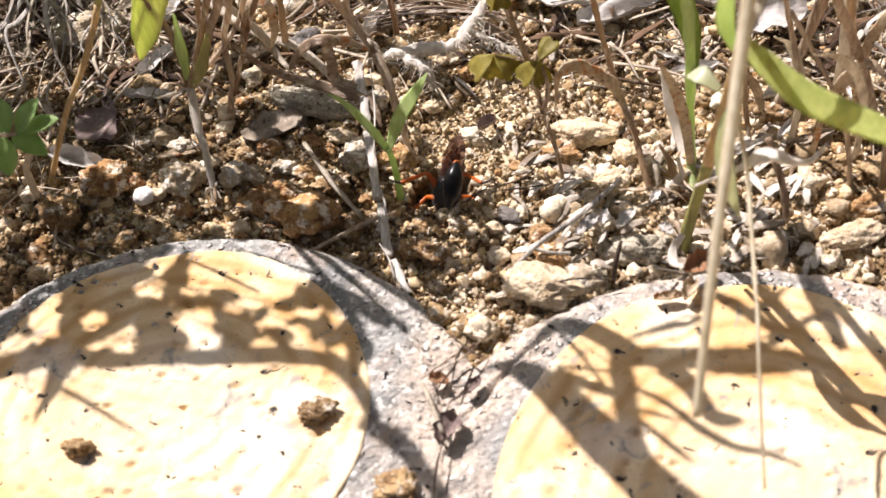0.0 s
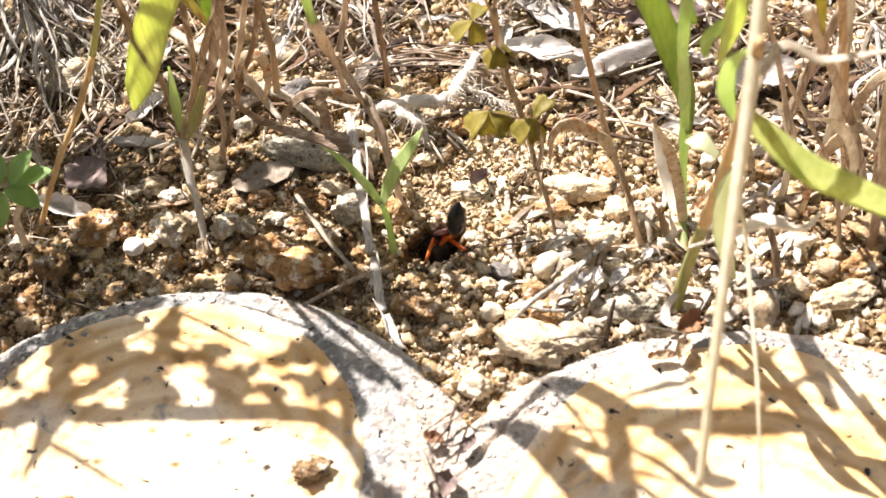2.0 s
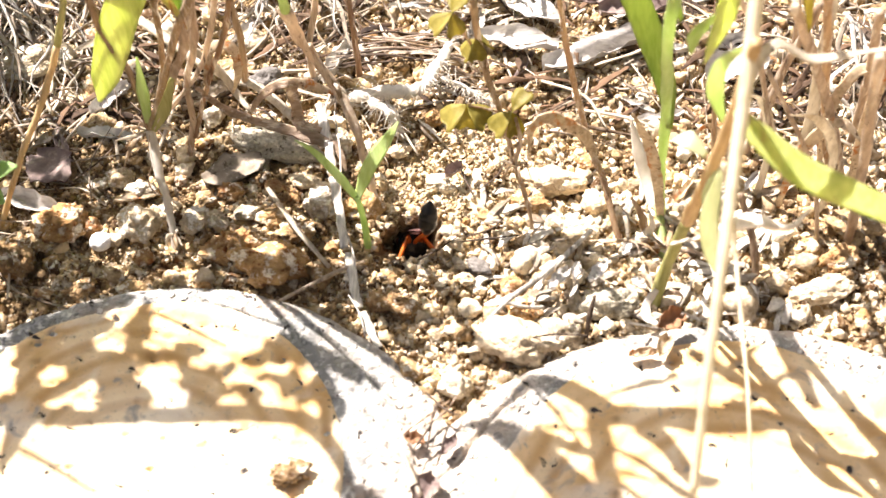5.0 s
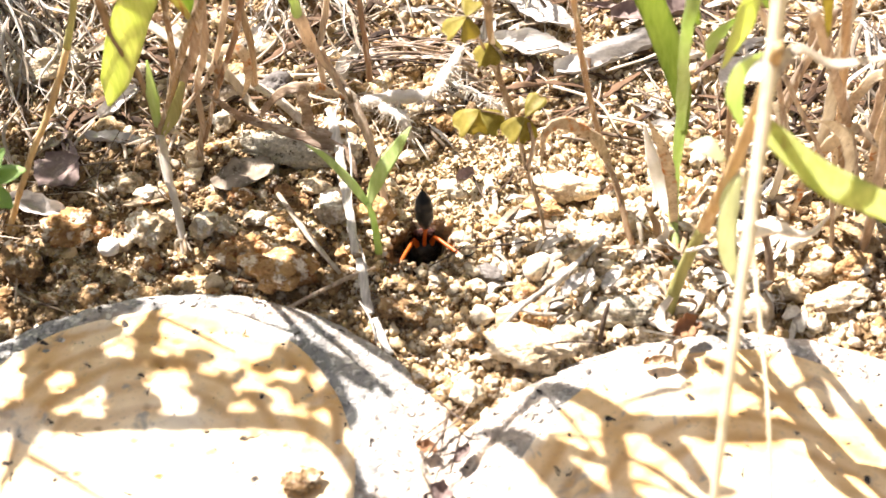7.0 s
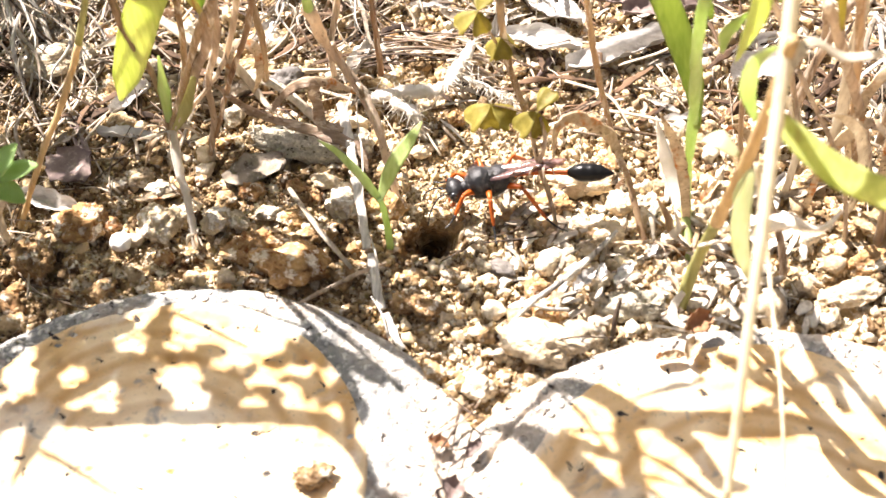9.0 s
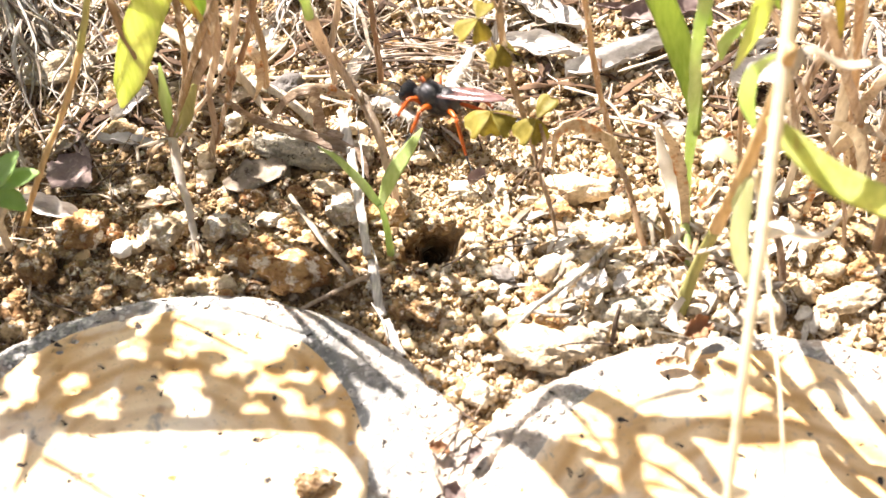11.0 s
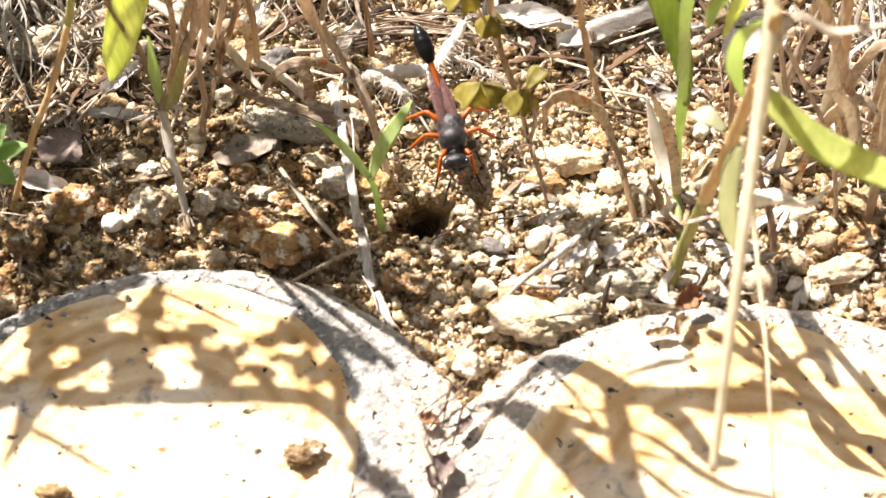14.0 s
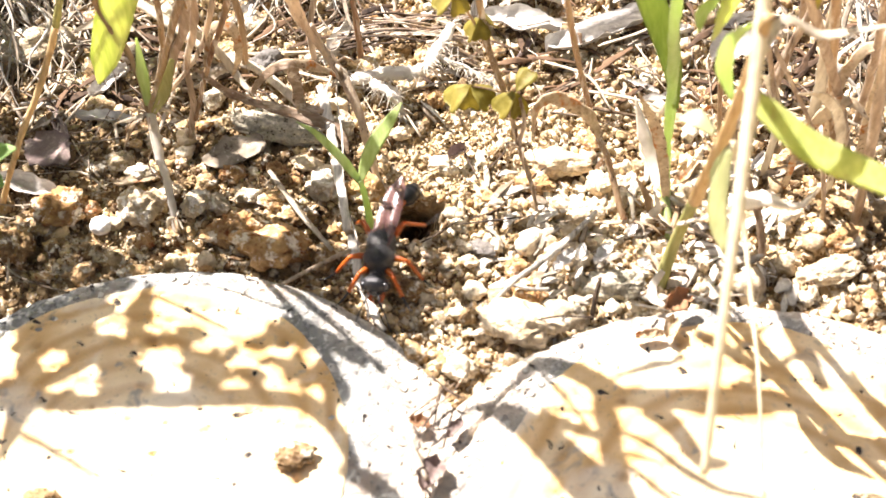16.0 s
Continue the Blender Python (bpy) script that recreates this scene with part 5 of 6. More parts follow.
leafy_roof((-0.165, 0.020, 0.0), [(-86, -34), (-82, -29), (-73, -21.5), (-64, -16), (-53, -13.4), (-49, -20), (-47, -41), (-63, -42), (-78, -44), (-86, -45)],
           [(-53.5, -19.0, 1.5, 1.4), (-55.2, -23.1, 2.8, 1.9), (-53.9, -26.1, 2.4, 1.2), (-72.4, -32.6, 2.2, 4.4), (-72.7, -27.4, 1.3, 1.9), (-71.0, -35.5, 1.9, 1.6), (-78.6, -38.8, 2.3, 2.1), (-73.4, -37.5, 1.5, 1.0), (-63.8, -32.3, 2.1, 1.6), (-61.9, -37.1, 3.6, 2.5), (-56.9, -37.2, 2.3, 3.0), (-44.4, -33.1, 3.8, 2.3), (-42.8, -38.1, 4.3, 2.2)],
           (0.084, 0.094), ((8, 500), (6, 700), (4.2, 900)), 1)
leafy_roof((-0.150, 0.050, 0.0), [(-51, -15), (-37, -18.5), (-23, -23.7), (-16, -29), (-12, -38), (-13, -48), (-17, -44), (-27, -42.3), (-49, -42.3)],
           [(-44.6, -17.2, 3.9, 2.8), (-42.1, -22.3, 5.6, 4.0), (-35.3, -24.8, 4.2, 3.4), (-33.0, -22.2, 3.2, 1.6), (-27.0, -23.6, 2.7, 1.3), (-29.2, -26.6, 2.3, 1.4), (-32.0, -29.0, 2.7, 1.4), (-36.5, -30.7, 3.1, 1.0), (-23.0, -31.7, 2.3, 1.5), (-30.0, -34.4, 2.1, 1.0), (-30.8, -39.0, 2.4, 1.7), (-23.2, -39.6, 2.2, 1.7), (-17.7, -40.3, 2.0, 1.4), (-45.1, -26.6, 2.8, 1.3), (-28.4, -32.6, 2.1, 0.9), (-24.9, -35.7, 1.6, 0.7), (-18.1, -32.7, 1.4, 1.0), (-44.4, -33.1, 3.8, 2.3), (-42.8, -38.1, 4.3, 2.2), (-55.2, -23.1, 2.8, 1.9)],
           (0.084, 0.094), ((7, 500), (5.2, 700), (3.8, 900)), 2)

# straws, twigs and curled leaves lying on the ground
for name, label, pts, w, mat, kw in (
        ("straw", "bleached straw lying on the soil", [(-0.0656, 0.0643, 0.004), (-0.0452, 0.0460, 0.004), (-0.0349, 0.0406, 0.0035), (-0.0244, 0.0295, 0.0025)], [1.2, 1.3, 1.0], STRAW, {"flat": 0.5}),
        ("dry_ribbon", "pale drooping grass ribbon", [(-0.0474, 0.0365, 0.0205), (-0.0411, 0.0360, 0.0121), (-0.0380, 0.0340, 0.0075), (-0.0350, 0.0300, 0.0070)], [0.6, 0.9, 0.8, 0.5], STRAW, {"flat": 0.35, "twist": 0.5, "facing": (0, -0.7, 0.7)}),
        ("dry_ribbon", "arching brown dead leaf strip", [(-0.0435, 0.0235, 0.0200), (-0.0369, 0.0240, 0.0122), (-0.0283, 0.0240, 0.0079), (-0.0216, 0.0225, 0.0062), (-0.0165, 0.0200, 0.0048), (-0.0148, 0.0162, 0.0028)], [0.4, 0.8, 1.0, 1.3, 1.3, 0.9, 0.3], BROWN_STRIP, {"flat": 0.25, "fold": 0.35, "twist": 0.5, "rough": 0.35, "facing": (0, -0.7, 0.7)}),
        ("dry_ribbon", "curled brown dead leaf strip", [(-0.0350, 0.0300, 0.0066), (-0.0322, 0.0275, 0.0125), (-0.0286, 0.0270, 0.0163), (-0.0256, 0.0270, 0.0168), (-0.0250, 0.0265, 0.0122), (-0.0246, 0.0255, 0.0080), (-0.0191, 0.0250, 0.0055)], [0.4, 0.8, 1.0, 1.2, 1.1, 1.4, 0.5], BROWN_STRIP, {"flat": 0.25, "fold": 0.35, "twist": 0.6, "rough": 0.35, "facing": (0, -0.7, 0.7)}),
        ("dry_ribbon", "pale curled leaf scrap", [(-0.0256, 0.0275, 0.0172), (-0.0215, 0.0290, 0.0150), (-0.0165, 0.0300, 0.0110)], [0.9, 1.1, 0.3], WITHERED, {"flat": 0.2, "twist": 0.5, "rough": 0.3, "facing": (0, -0.7, 0.7)}),
        ) + (
        ("twig", "thin split straw leaning on stones", [(-0.0299, 0.0107, 0.0045), (-0.0227, -0.0010, 0.0052), (-0.0165, -0.0083, 0.0030)], [0.5, 0.6, 0.4], STRAW, {"flat": 0.5}),
        ("twig", "thin grey twig on the soil", [(-0.0261, -0.0158, 0.0020), (-0.0162, -0.0106, 0.0035), (-0.0101, -0.0066, 0.0025)], [0.35, 0.45, 0.3], DRY_STEM, {}),
        ("twig", "pale stick lodged between the log ends", [(-0.0022, -0.0478, 0.0058), (-0.0003, -0.0525, 0.0068), (0.0018, -0.0577, 0.0060)], [0.3, 0.42, 0.38], STRAW, {}),
        ("twig", "grey forked twig lying on pebbles", [(0.0105, -0.0235, 0.0020), (0.0170, -0.0182, 0.0055), (0.0222, -0.0140, 0.0062), (0.0281, -0.0072, 0.0050), (0.0330, -0.0010, 0.0045)], [0.3, 0.5, 0.55, 0.6, 0.4], WEATHERED, {}),
        ("twig", "thin grey twig on pebbles", [(0.0165, -0.0186, 0.0052), (0.0200, -0.0195, 0.0050), (0.0232, -0.0192, 0.0045)], [0.45, 0.35, 0.3], WEATHERED, {}),
        ("twig", "thin brown twig across pale stones", [(0.0145, -0.0278, 0.0030), (0.0225, -0.0270, 0.0066), (0.0310, -0.0262, 0.0055)], [0.12, 0.18, 0.15], DARK_STRAND, {}),
        ("twig", "dark upright twig against a stone", [(0.0307, -0.0235, 0.0010), (0.0312, -0.0215, 0.0045), (0.0322, -0.0190, 0.0075)], [0.4, 0.5, 0.3], DARK_STRAND, {}),
        ("straw", "dry straw lying on pebbles", [(0.0215, -0.0150, 0.0040), (0.0252, -0.0108, 0.0058), (0.0290, -0.0060, 0.0050)], [0.3, 0.7, 0.3], WHITE_STRAW, {"flat": 0.3})):
    me = sweep_mesh(name, pts, [q * MM for q in w], mat, **{"steps": 8, "sides": 8, "rough": 0.15, **kw})
    thing(name, label, name.split("_")[-1], "plant litter", me)

jointed = thing("straw", "weathered white jointed straw, cracked, beside the seedling", "straw", "plant litter")
for pts, w in (([(-0.0212, 0.0336, 0.0052), (-0.0190, 0.0235, 0.0058), (-0.0170, 0.0130, 0.0056)], [1.0, 1.05, 0.95]),
               ([(-0.0169, 0.0126, 0.0055), (-0.0153, 0.0045, 0.0047), (-0.0138, -0.0042, 0.0036)], [0.95, 0.9, 0.8]),
               ([(-0.0130, -0.0052, 0.0034), (-0.0118, -0.0120, 0.0028), (-0.0104, -0.0172, 0.0022)], [0.75, 0.95, 0.8]),
               ([(-0.0098, -0.0182, 0.0022), (-0.0082, -0.0220, 0.0018), (-0.0064, -0.0256, 0.0014)], [0.8, 0.9, 0.6])):
    part("culm", sweep_mesh("culm", pts, [q * MM for q in w], WEATHERED, steps=12, sides=12, flat=0.45, rough=0.3), jointed)
for at, w in (((-0.01695, 0.0128, 0.0056), 1.0), ((-0.0134, -0.0047, 0.0036), 0.85)):
    part("node", sweep_mesh("node", [(at[0] - 0.00006, at[1] + 0.0004, at[2]), at, (at[0] + 0.00006, at[1] - 0.0004, at[2])], [w * MM * 0.9, w * MM, w * MM * 0.9], BROWN_STEM, steps=3, sides=10, flat=0.5, rough=0.2), jointed, "dark joint")
for a, c in (((-0.0178, 0.0300, 0.0065), (-0.0150, 0.0060, 0.0058)), ((-0.0145, 0.0010, 0.0052), (-0.0108, -0.0130, 0.0036)), ((-0.0125, -0.0150, 0.0032), (-0.0090, -0.0240, 0.0024))):
    mid = tuple((u + v) / 2 + q for u, v, q in zip(a, c, (0.0006, 0, 0.0004)))
    part("split_fibre", sweep_mesh("split_fibre", [a, mid, c], [0.0001, 0.00022, 0.0001], WEATHERED, steps=8, sides=6), jointed)

for args in (
        (("dead_leaf", "dark brown crumpled leaf between the log ends", (0.0026, -0.0565, 0.0052), 6.2, 1.9, DARK_LEAF, 62), {"seed": 11, "curl": 0.9}),
        (("dead_leaf", "dark brown crumpled leaf between the log ends", (0.0064, -0.0480, 0.0050), 4.0, 1.0, DARK_LEAF, 50), {"seed": 12, "curl": 0.8}),
        (("dead_leaf", "rusty leaf scrap between the log ends", (0.0005, -0.0468, 0.0050), 3.6, 1.1, RUST_LEAF, -20), {"seed": 15, "curl": 0.8}),
        (("dead_leaf", "bleached oval leaf scrap among pebbles", (0.0295, -0.0113, 0.0050), 4.0, 0.9, DEAD_LEAF, 80), {"seed": 31}),
        (("dead_leaf", "bleached oval leaf scrap among pebbles", (0.0334, -0.0118, 0.0052), 5.6, 1.2, DEAD_LEAF, 52), {"seed": 32}),
        (("dead_leaf", "bleached oval leaf scrap among pebbles", (0.0391, -0.0061, 0.0048), 3.2, 0.9, DEAD_LEAF, 60), {"seed": 33}),
        (("dead_leaf", "bleached oval leaf scrap among pebbles", (0.0405, -0.0146, 0.0052), 3.0, 1.1, DEAD_LEAF, -45), {"seed": 34}),
        (("dead_leaf", "bleached oval leaf scrap among pebbles", (0.0262, -0.0133, 0.0052), 6.0, 1.3, DEAD_LEAF, 48), {"seed": 35}),
        (("dead_leaf", "rusty withered bract at the edging's rim", (0.0450, -0.0243, 0.0072), 5.2, 1.9, RUST_LEAF, 35), {"seed": 8, "curl": 0.7, "tilt": 25}),
        (("dead_leaf", "grey-brown withered bract on the edging's rim", (0.0436, -0.0292, 0.0062), 4.6, 1.3, WITHERED, 65), {"seed": 9, "curl": 1.0}),
        (("dead_leaf", "pale withered bract on the edging's rim", (0.0398, -0.0305, 0.0058), 5.0, 0.9, WITHERED, 8), {"seed": 10, "curl": 0.8}),
        (("dead_leaf", "bleached curled dead leaf on the ground", (0.0206, 0.0536, 0.004), 18, 3.2, DEAD_LEAF, -15), {"seed": 1}),
        (("dead_leaf", "bleached curled dead leaf on the ground", (0.0377, 0.0505, 0.004), 26, 3.4, DEAD_LEAF, 25), {"seed": 2}),
        (("dead_leaf", "bleached curled dead leaf on the ground", (0.0222, 0.0655, 0.004), 20, 3.4, DEAD_LEAF, -35), {"seed": 3}),
        (("dead_leaf", "bleached curled dead leaf on the ground", (0.0672, 0.0435, 0.004), 15, 4.5, DEAD_LEAF, 20), {"seed": 4}),
        (("dead_leaf", "bleached curled dead leaf on the ground", (0.0480, 0.0640, 0.004), 18, 4.0, DARK_LEAF, 10), {"seed": 5}),
        (("dead_leaf", "purplish brown rotting leaf on the soil", (-0.0753, 0.0185, 0.003), 11, 4.5, DARK_LEAF, -40), {"seed": 6, "curl": 0.2}),
        (("dead_leaf", "grey rotting leaf flat on the soil", (-0.0379, 0.0180, 0.0025), 13, 4.0, GREY_LEAF, 25), {"seed": 7, "curl": 0.1})):
    dead_leaf(*args[0], **args[1])


def build_leaf_scraps():
    """Curled scraps of dead leaf and bark lying about under the weeds behind."""
    rnd = random.Random(77)
    kinds = ((DEAD_LEAF, "bleached"), (DEAD_LEAF, "bleached"), (WITHERED, "withered tan"), (GREY_LEAF, "grey rotting"), (WEATHERED, "weathered grey"), (DARK_LEAF, "dark brown"))
    for i in range(56):
        x, y = rnd.uniform(-0.105, 0.095), rnd.uniform(0.034, 0.092)
        if i > 40:
            x, y = rnd.choice((rnd.uniform(-0.09, -0.055), rnd.uniform(0.045, 0.088))), rnd.uniform(0.006, 0.034)
        mat, word = rnd.choice(kinds)
        ln = rnd.uniform(5, 14)
        dead_leaf("leaf_scrap", word + " curled leaf scrap on the soil", (x, y, ground_height(x, y) + 0.0022), ln, ln * rnd.uniform(0.07, 0.17), mat, rnd.gauss(15, 45), rnd.uniform(0.5, 1.2), 100 + i, rnd.uniform(-20, 20))


build_leaf_scraps()


def build_litter():
    """Fine fibres and straw bits on the ground, more of them further back."""
    rnd = random.Random(8)
    verts, faces = [], []
    for i in range(900):
        if i < 260:
            x, y = rnd.gauss(-0.088, 0.014), rnd.gauss(0.06, 0.022)
            a = rnd.gauss(1.7, 0.5)
        else:
            x, y = rnd.uniform(-0.12, 0.1), -0.035 + 0.145 * rnd.random() ** 0.5
            a = rnd.uniform(0, 6.3)
        if math.hypot(x, y) < 0.012 or (y < 0.022 and i % 5 and x > -0.065) or any(math.hypot(x - c[0], y - c[1]) < r + 0.004 for _, _, c, r in LOGS):
            continue
        ln, w = rnd.uniform(0.005, 0.024) * (1 if y > 0.025 or x < -0.06 else 0.6), rnd.uniform(0.00008, 0.00045) * (1 if y > 0.02 else 0.6)
        z = ground_height(x, y) + rnd.uniform(0.0012, 0.0028)
        bend = rnd.uniform(-0.4, 0.4)
        pts = []
        for k in (-1, 0, 1):
            b = a + bend * k
            px, py = x + math.cos(b) * ln * k / 2, y + math.sin(b) * ln * k / 2
            pts.append((px, py, z + rnd.uniform(-0.0006, 0.0012)))
        swept(pts, [w, w * 1.1, w * 0.5], flat=rnd.uniform(0.3, 0.9), steps=4, sides=5, verts=verts, faces=faces)
    thing("plant_litter", "dry straw bits and fibres strewn over soil", "plant litter", me=link_mesh("plant_litter", verts, faces, LITTER), kind="stuff")


build_litter()


def build_rotting_litter():
    """Dark brown scraps of rotting leaf and stem under the weeds behind; their darkness also stands for shaded gaps."""
    rnd = random.Random(29)
    verts, faces = [], []
    for _ in range(1000):
        x, y = rnd.uniform(-0.12, 0.1), 0.032 + 0.075 * rnd.random()
        if noise.noise(Vector((x * 38, y * 60, 2.0))) < -0.08:
            continue
        a, ln, w = rnd.gauss(0.0, 0.8), rnd.uniform(0.003, 0.015), rnd.uniform(0.0002, 0.0010)
        q = Vector((x, y, ground_height(x, y) + rnd.uniform(0.0009, 0.0022)))
        d = Vector((math.cos(a), math.sin(a), rnd.uniform(-0.2, 0.2))) * ln * 0.5
        swept([tuple(q - d), tuple(q + Vector((0, rnd.uniform(-0.001, 0.001), 0.0005))), tuple(q + d)], [w * 0.4, w, w * 0.7, w * 0.3], flat=0.25, steps=5, sides=6, fold=0.3, twist=rnd.uniform(-1, 1), rough=0.5, verts=verts, faces=faces)
    thing("rotting_litter", "dark rotting leaf scraps under the weeds", "plant litter", me=link_mesh("rotting_litter", verts, faces, DARK_LITTER), kind="stuff")


build_rotting_litter()


def build_hairy_stalk(lines, seed):
    """A bleached stalk with a fringe of fine fibres along it."""
    rnd = random.Random(seed)
    ob = thing("hairy_stalk", "bleached white hairy dead stalk on the ground", "dead stalk", "plant litter")
    for pts, widths in lines:
        part("stalk", sweep_mesh("stalk", pts, [q * MM for q in widths], WHITE_STRAW, steps=9, sides=9, rough=0.5, flat=0.7), ob)
        verts, faces = [], []
        for q in curve_points(pts, 16):
            for _ in range(3):
                d = Vector((rnd.uniform(-1, 1), rnd.uniform(-1.2, 0.5), rnd.uniform(-0.6, 0.5))).normalized() * rnd.uniform(0.0015, 0.0045)
                swept([tuple(q), tuple(q + d * 0.5 + Vector((0, 0, 0.0004))), tuple(q + d)], [0.00012, 0.0001, 0.00004], steps=2, sides=4, verts=verts, faces=faces)
        part("fringe", link_mesh("fringe", verts, faces, WHITE_STRAW), ob, "frayed white fibres")


build_hairy_stalk((
    ([(-0.0166, 0.0364, 0.0040), (-0.0094, 0.0359, 0.0060), (-0.0011, 0.0354, 0.0070), (0.0024, 0.0394, 0.0080), (0.0060, 0.0479, 0.0090)], [1.2, 1.8, 1.8, 1.4, 0.9]),
    ([(-0.0103, 0.0330, 0.0065), (-0.0061, 0.0285, 0.0075), (-0.0045, 0.0265, 0.0030)], [1.0, 1.3, 0.9]),
    ([(0.0030, 0.0400, 0.0070), (0.0090, 0.0370, 0.0060), (0.0150, 0.0350, 0.0030)], [0.7, 0.6, 0.3])), 3)


def wisps(parent, at, count, seed, length):
    """Withered scraps hanging about a node."""
    rnd = random.Random(seed)
    for _ in range(count):
        a = rnd.uniform(0, 6.3)
        d = Vector((math.cos(a), math.sin(a), 0)) * length * MM * rnd.uniform(0.5, 1)
        mid = Vector(at) + d * 0.5 + Vector((0, 0, rnd.uniform(-0.15, 0.25) * length * MM))
        end = Vector(at) + d - Vector((0, 0, rnd.uniform(0.1, 0.7) * length * MM))
        end.z = max(end.z, 0.0015)
        w = rnd.uniform(0.12, 0.6)
        blade(parent, "withered_scrap", [at, tuple(mid), tuple(end)], [w * 0.6, w, w * 0.2], rnd.choice((DRY_STEM, STRAW, BROWN_STEM)), flat=0.3, twist=rnd.uniform(-2, 2), rough=0.3, steps=5, sides=6)


wisps(weed, (-0.0519, 0.0160, 0.0153), 11, 1, 9)
wisps(weed, (-0.0475, 0.0010, 0.0020), 6, 2, 5)
wisps(stalk, (0.0400, -0.0025, 0.0030), 7, 3, 10)
wisps(grass, (0.0440, -0.0160, 0.0030), 7, 4, 9)
blade(grass, "withered_leaf", [(0.0432, -0.0178, 0.0075), (0.0414, -0.0200, 0.0062), (0.0412, -0.0226, 0.0056), (0.0428, -0.0246, 0.0066)], [0.5, 0.9, 0.8, 0.4], WHITE_STRAW, "bleached sheath at the culm foot", flat=0.3, rough=0.3, facing=(0, -0.7, 0.7))
wisps(clover, (0.0190, 0.0078, 0.0130), 5, 5, 6)
wisps(grass, (0.0469, -0.0046, 0.0030), 8, 6, 9)
wisps(arch, (-0.0165, 0.0255, 0.0188), 5, 7, 7)


def build_tuft(crown, count, seed, reach):
    """A collapsed tuft of dead grass: strands that fan down from a crown."""
    rnd = random.Random(seed)
    ob = thing("dead_grass_tuft", "collapsed tuft of grey dead grass fibres", "dead grass", "dead grass tufts")
    for _ in range(count):
        end = Vector(crown) + Vector((rnd.uniform(-0.5, 0.7) * reach, -rnd.uniform(0.35, 1.1) * reach, 0))
        end.z = ground_height(end.x, end.y) + rnd.uniform(0.0008, 0.003)
        start = Vector(crown) + Vector((rnd.uniform(-0.003, 0.003), rnd.uniform(-0.002, 0.004), rnd.uniform(-0.003, 0.003)))
        bends = [start.lerp(end, u) + Vector((rnd.uniform(-0.005, 0.005), rnd.uniform(-0.003, 0.003), rnd.uniform(0.0, 0.005))) for u in (0.3, 0.6, 0.8)]
        w = rnd.choice((0.12, 0.18, 0.3, 0.55))
        blade(ob, "strand", [tuple(start), *(tuple(q) for q in bends), tuple(end)], [w, w * 1.1, w * 0.3], rnd.choice((STRAW, WEATHERED, WEATHERED, GREY_LEAF, DARK_STRAND, DARK_STRAND, BROWN_STRIP)), flat=0.3, steps=5, sides=6, rough=0.35, twist=rnd.uniform(-2, 2))


build_tuft((-0.0985, 0.0740, 0.0140), 60, 5, 0.040)
build_tuft((0.0905, 0.0480, 0.0120), 22, 6, 0.030)
build_tuft((-0.0300, 0.0790, 0.0100), 34, 7, 0.028)
build_tuft((0.0150, 0.0830, 0.0090), 30, 8, 0.026)

# clods lying on the first log
for x, y, w, d, h, seed in ((-0.0194, -0.0530, 6.0, 4.2, 3.0, 3), (-0.0590, -0.0600, 5.6, 3.0, 3.2, 9), (-0.0052, -0.0672, 6.5, 5.0, 2.6, 14)):
    me = stone_mesh("soil_clod", seed, SOIL_CLOD, 4, 0.55, 2.6)
    thing("soil_clod", "crumbly clod of soil lying on the log end", "soil clod", "clods on the edging", me,
          Matrix.Translation((x, y, LOG_TOP + 0.0006 + h * 0.32 * MM)) @ Matrix.Diagonal((w * MM, d * MM, h * MM, 1)))


def stem_hairs(parent, pts, radius, per_step, seed, length=0.7):
    """Fine pale hairs along a stem."""
    rnd = random.Random(seed)
    verts, faces = [], []
    for q in curve_points(pts, 14):
        for _ in range(per_step):
            d = Vector((rnd.gauss(0, 1), rnd.gauss(0, 1), rnd.gauss(0, 0.5))).normalized()
            at = q + d * radius * MM * 0.7 + Vector((0, 0, rnd.uniform(-0.0006, 0.0006)))
            tip = at + d * length * MM * rnd.uniform(0.5, 1.3) + Vector((0, 0, rnd.uniform(-0.0002, 0.0003)))
            side = d.cross(Vector((0.1, 0.2, 1))).normalized() * 0.00004
            base = len(verts)
            verts += [at + side, at - side, at + Vector((0, 0, 0.00006)), tip]
            faces += [(base, base + 1, base + 3), (base + 1, base + 2, base + 3), (base + 2, base, base + 3)]
    tagged(part("stem_hair", link_mesh("stem_hair", verts, faces, WHITE_STRAW), parent, "fine pale hairs"), kind="stuff")


stem_hairs(stalk, [(0.0357, 0.0080, 0.0084), (0.0330, 0.0120, 0.0136), (0.0290, 0.0160, 0.0288), (0.0257, 0.0140, 0.0476), (0.0227, 0.0080, 0.0702)], 0.75, 7, 1)
stem_hairs(clover, [(0.0209, 0.0040, 0.0068), (0.0185, 0.0080, 0.0135), (0.0159, 0.0130, 0.0221), (0.0126, 0.0150, 0.0327)], 0.6, 4, 2, 0.5)
stem_hairs(arch, [(-0.0119, 0.0180, 0.0127), (-0.0169, 0.0260, 0.0189), (-0.0212, 0.0260, 0.0271), (-0.0227, 0.0220, 0.0395)], 0.9, 6, 3)
stem_hairs(weed, [(-0.0519, 0.0160, 0.0153), (-0.0465, 0.0170, 0.0278), (-0.0410, 0.0150, 0.0418), (-0.0312, 0.0120, 0.0610)], 0.9, 4, 4)
stem_hairs(weed, [(-0.0473, -0.0013, 0.000), (-0.0485, 0.0055, 0.0062), (-0.0502, 0.0100, 0.0105), (-0.0519, 0.0160, 0.0153)], 1.0, 5, 5, 0.6)


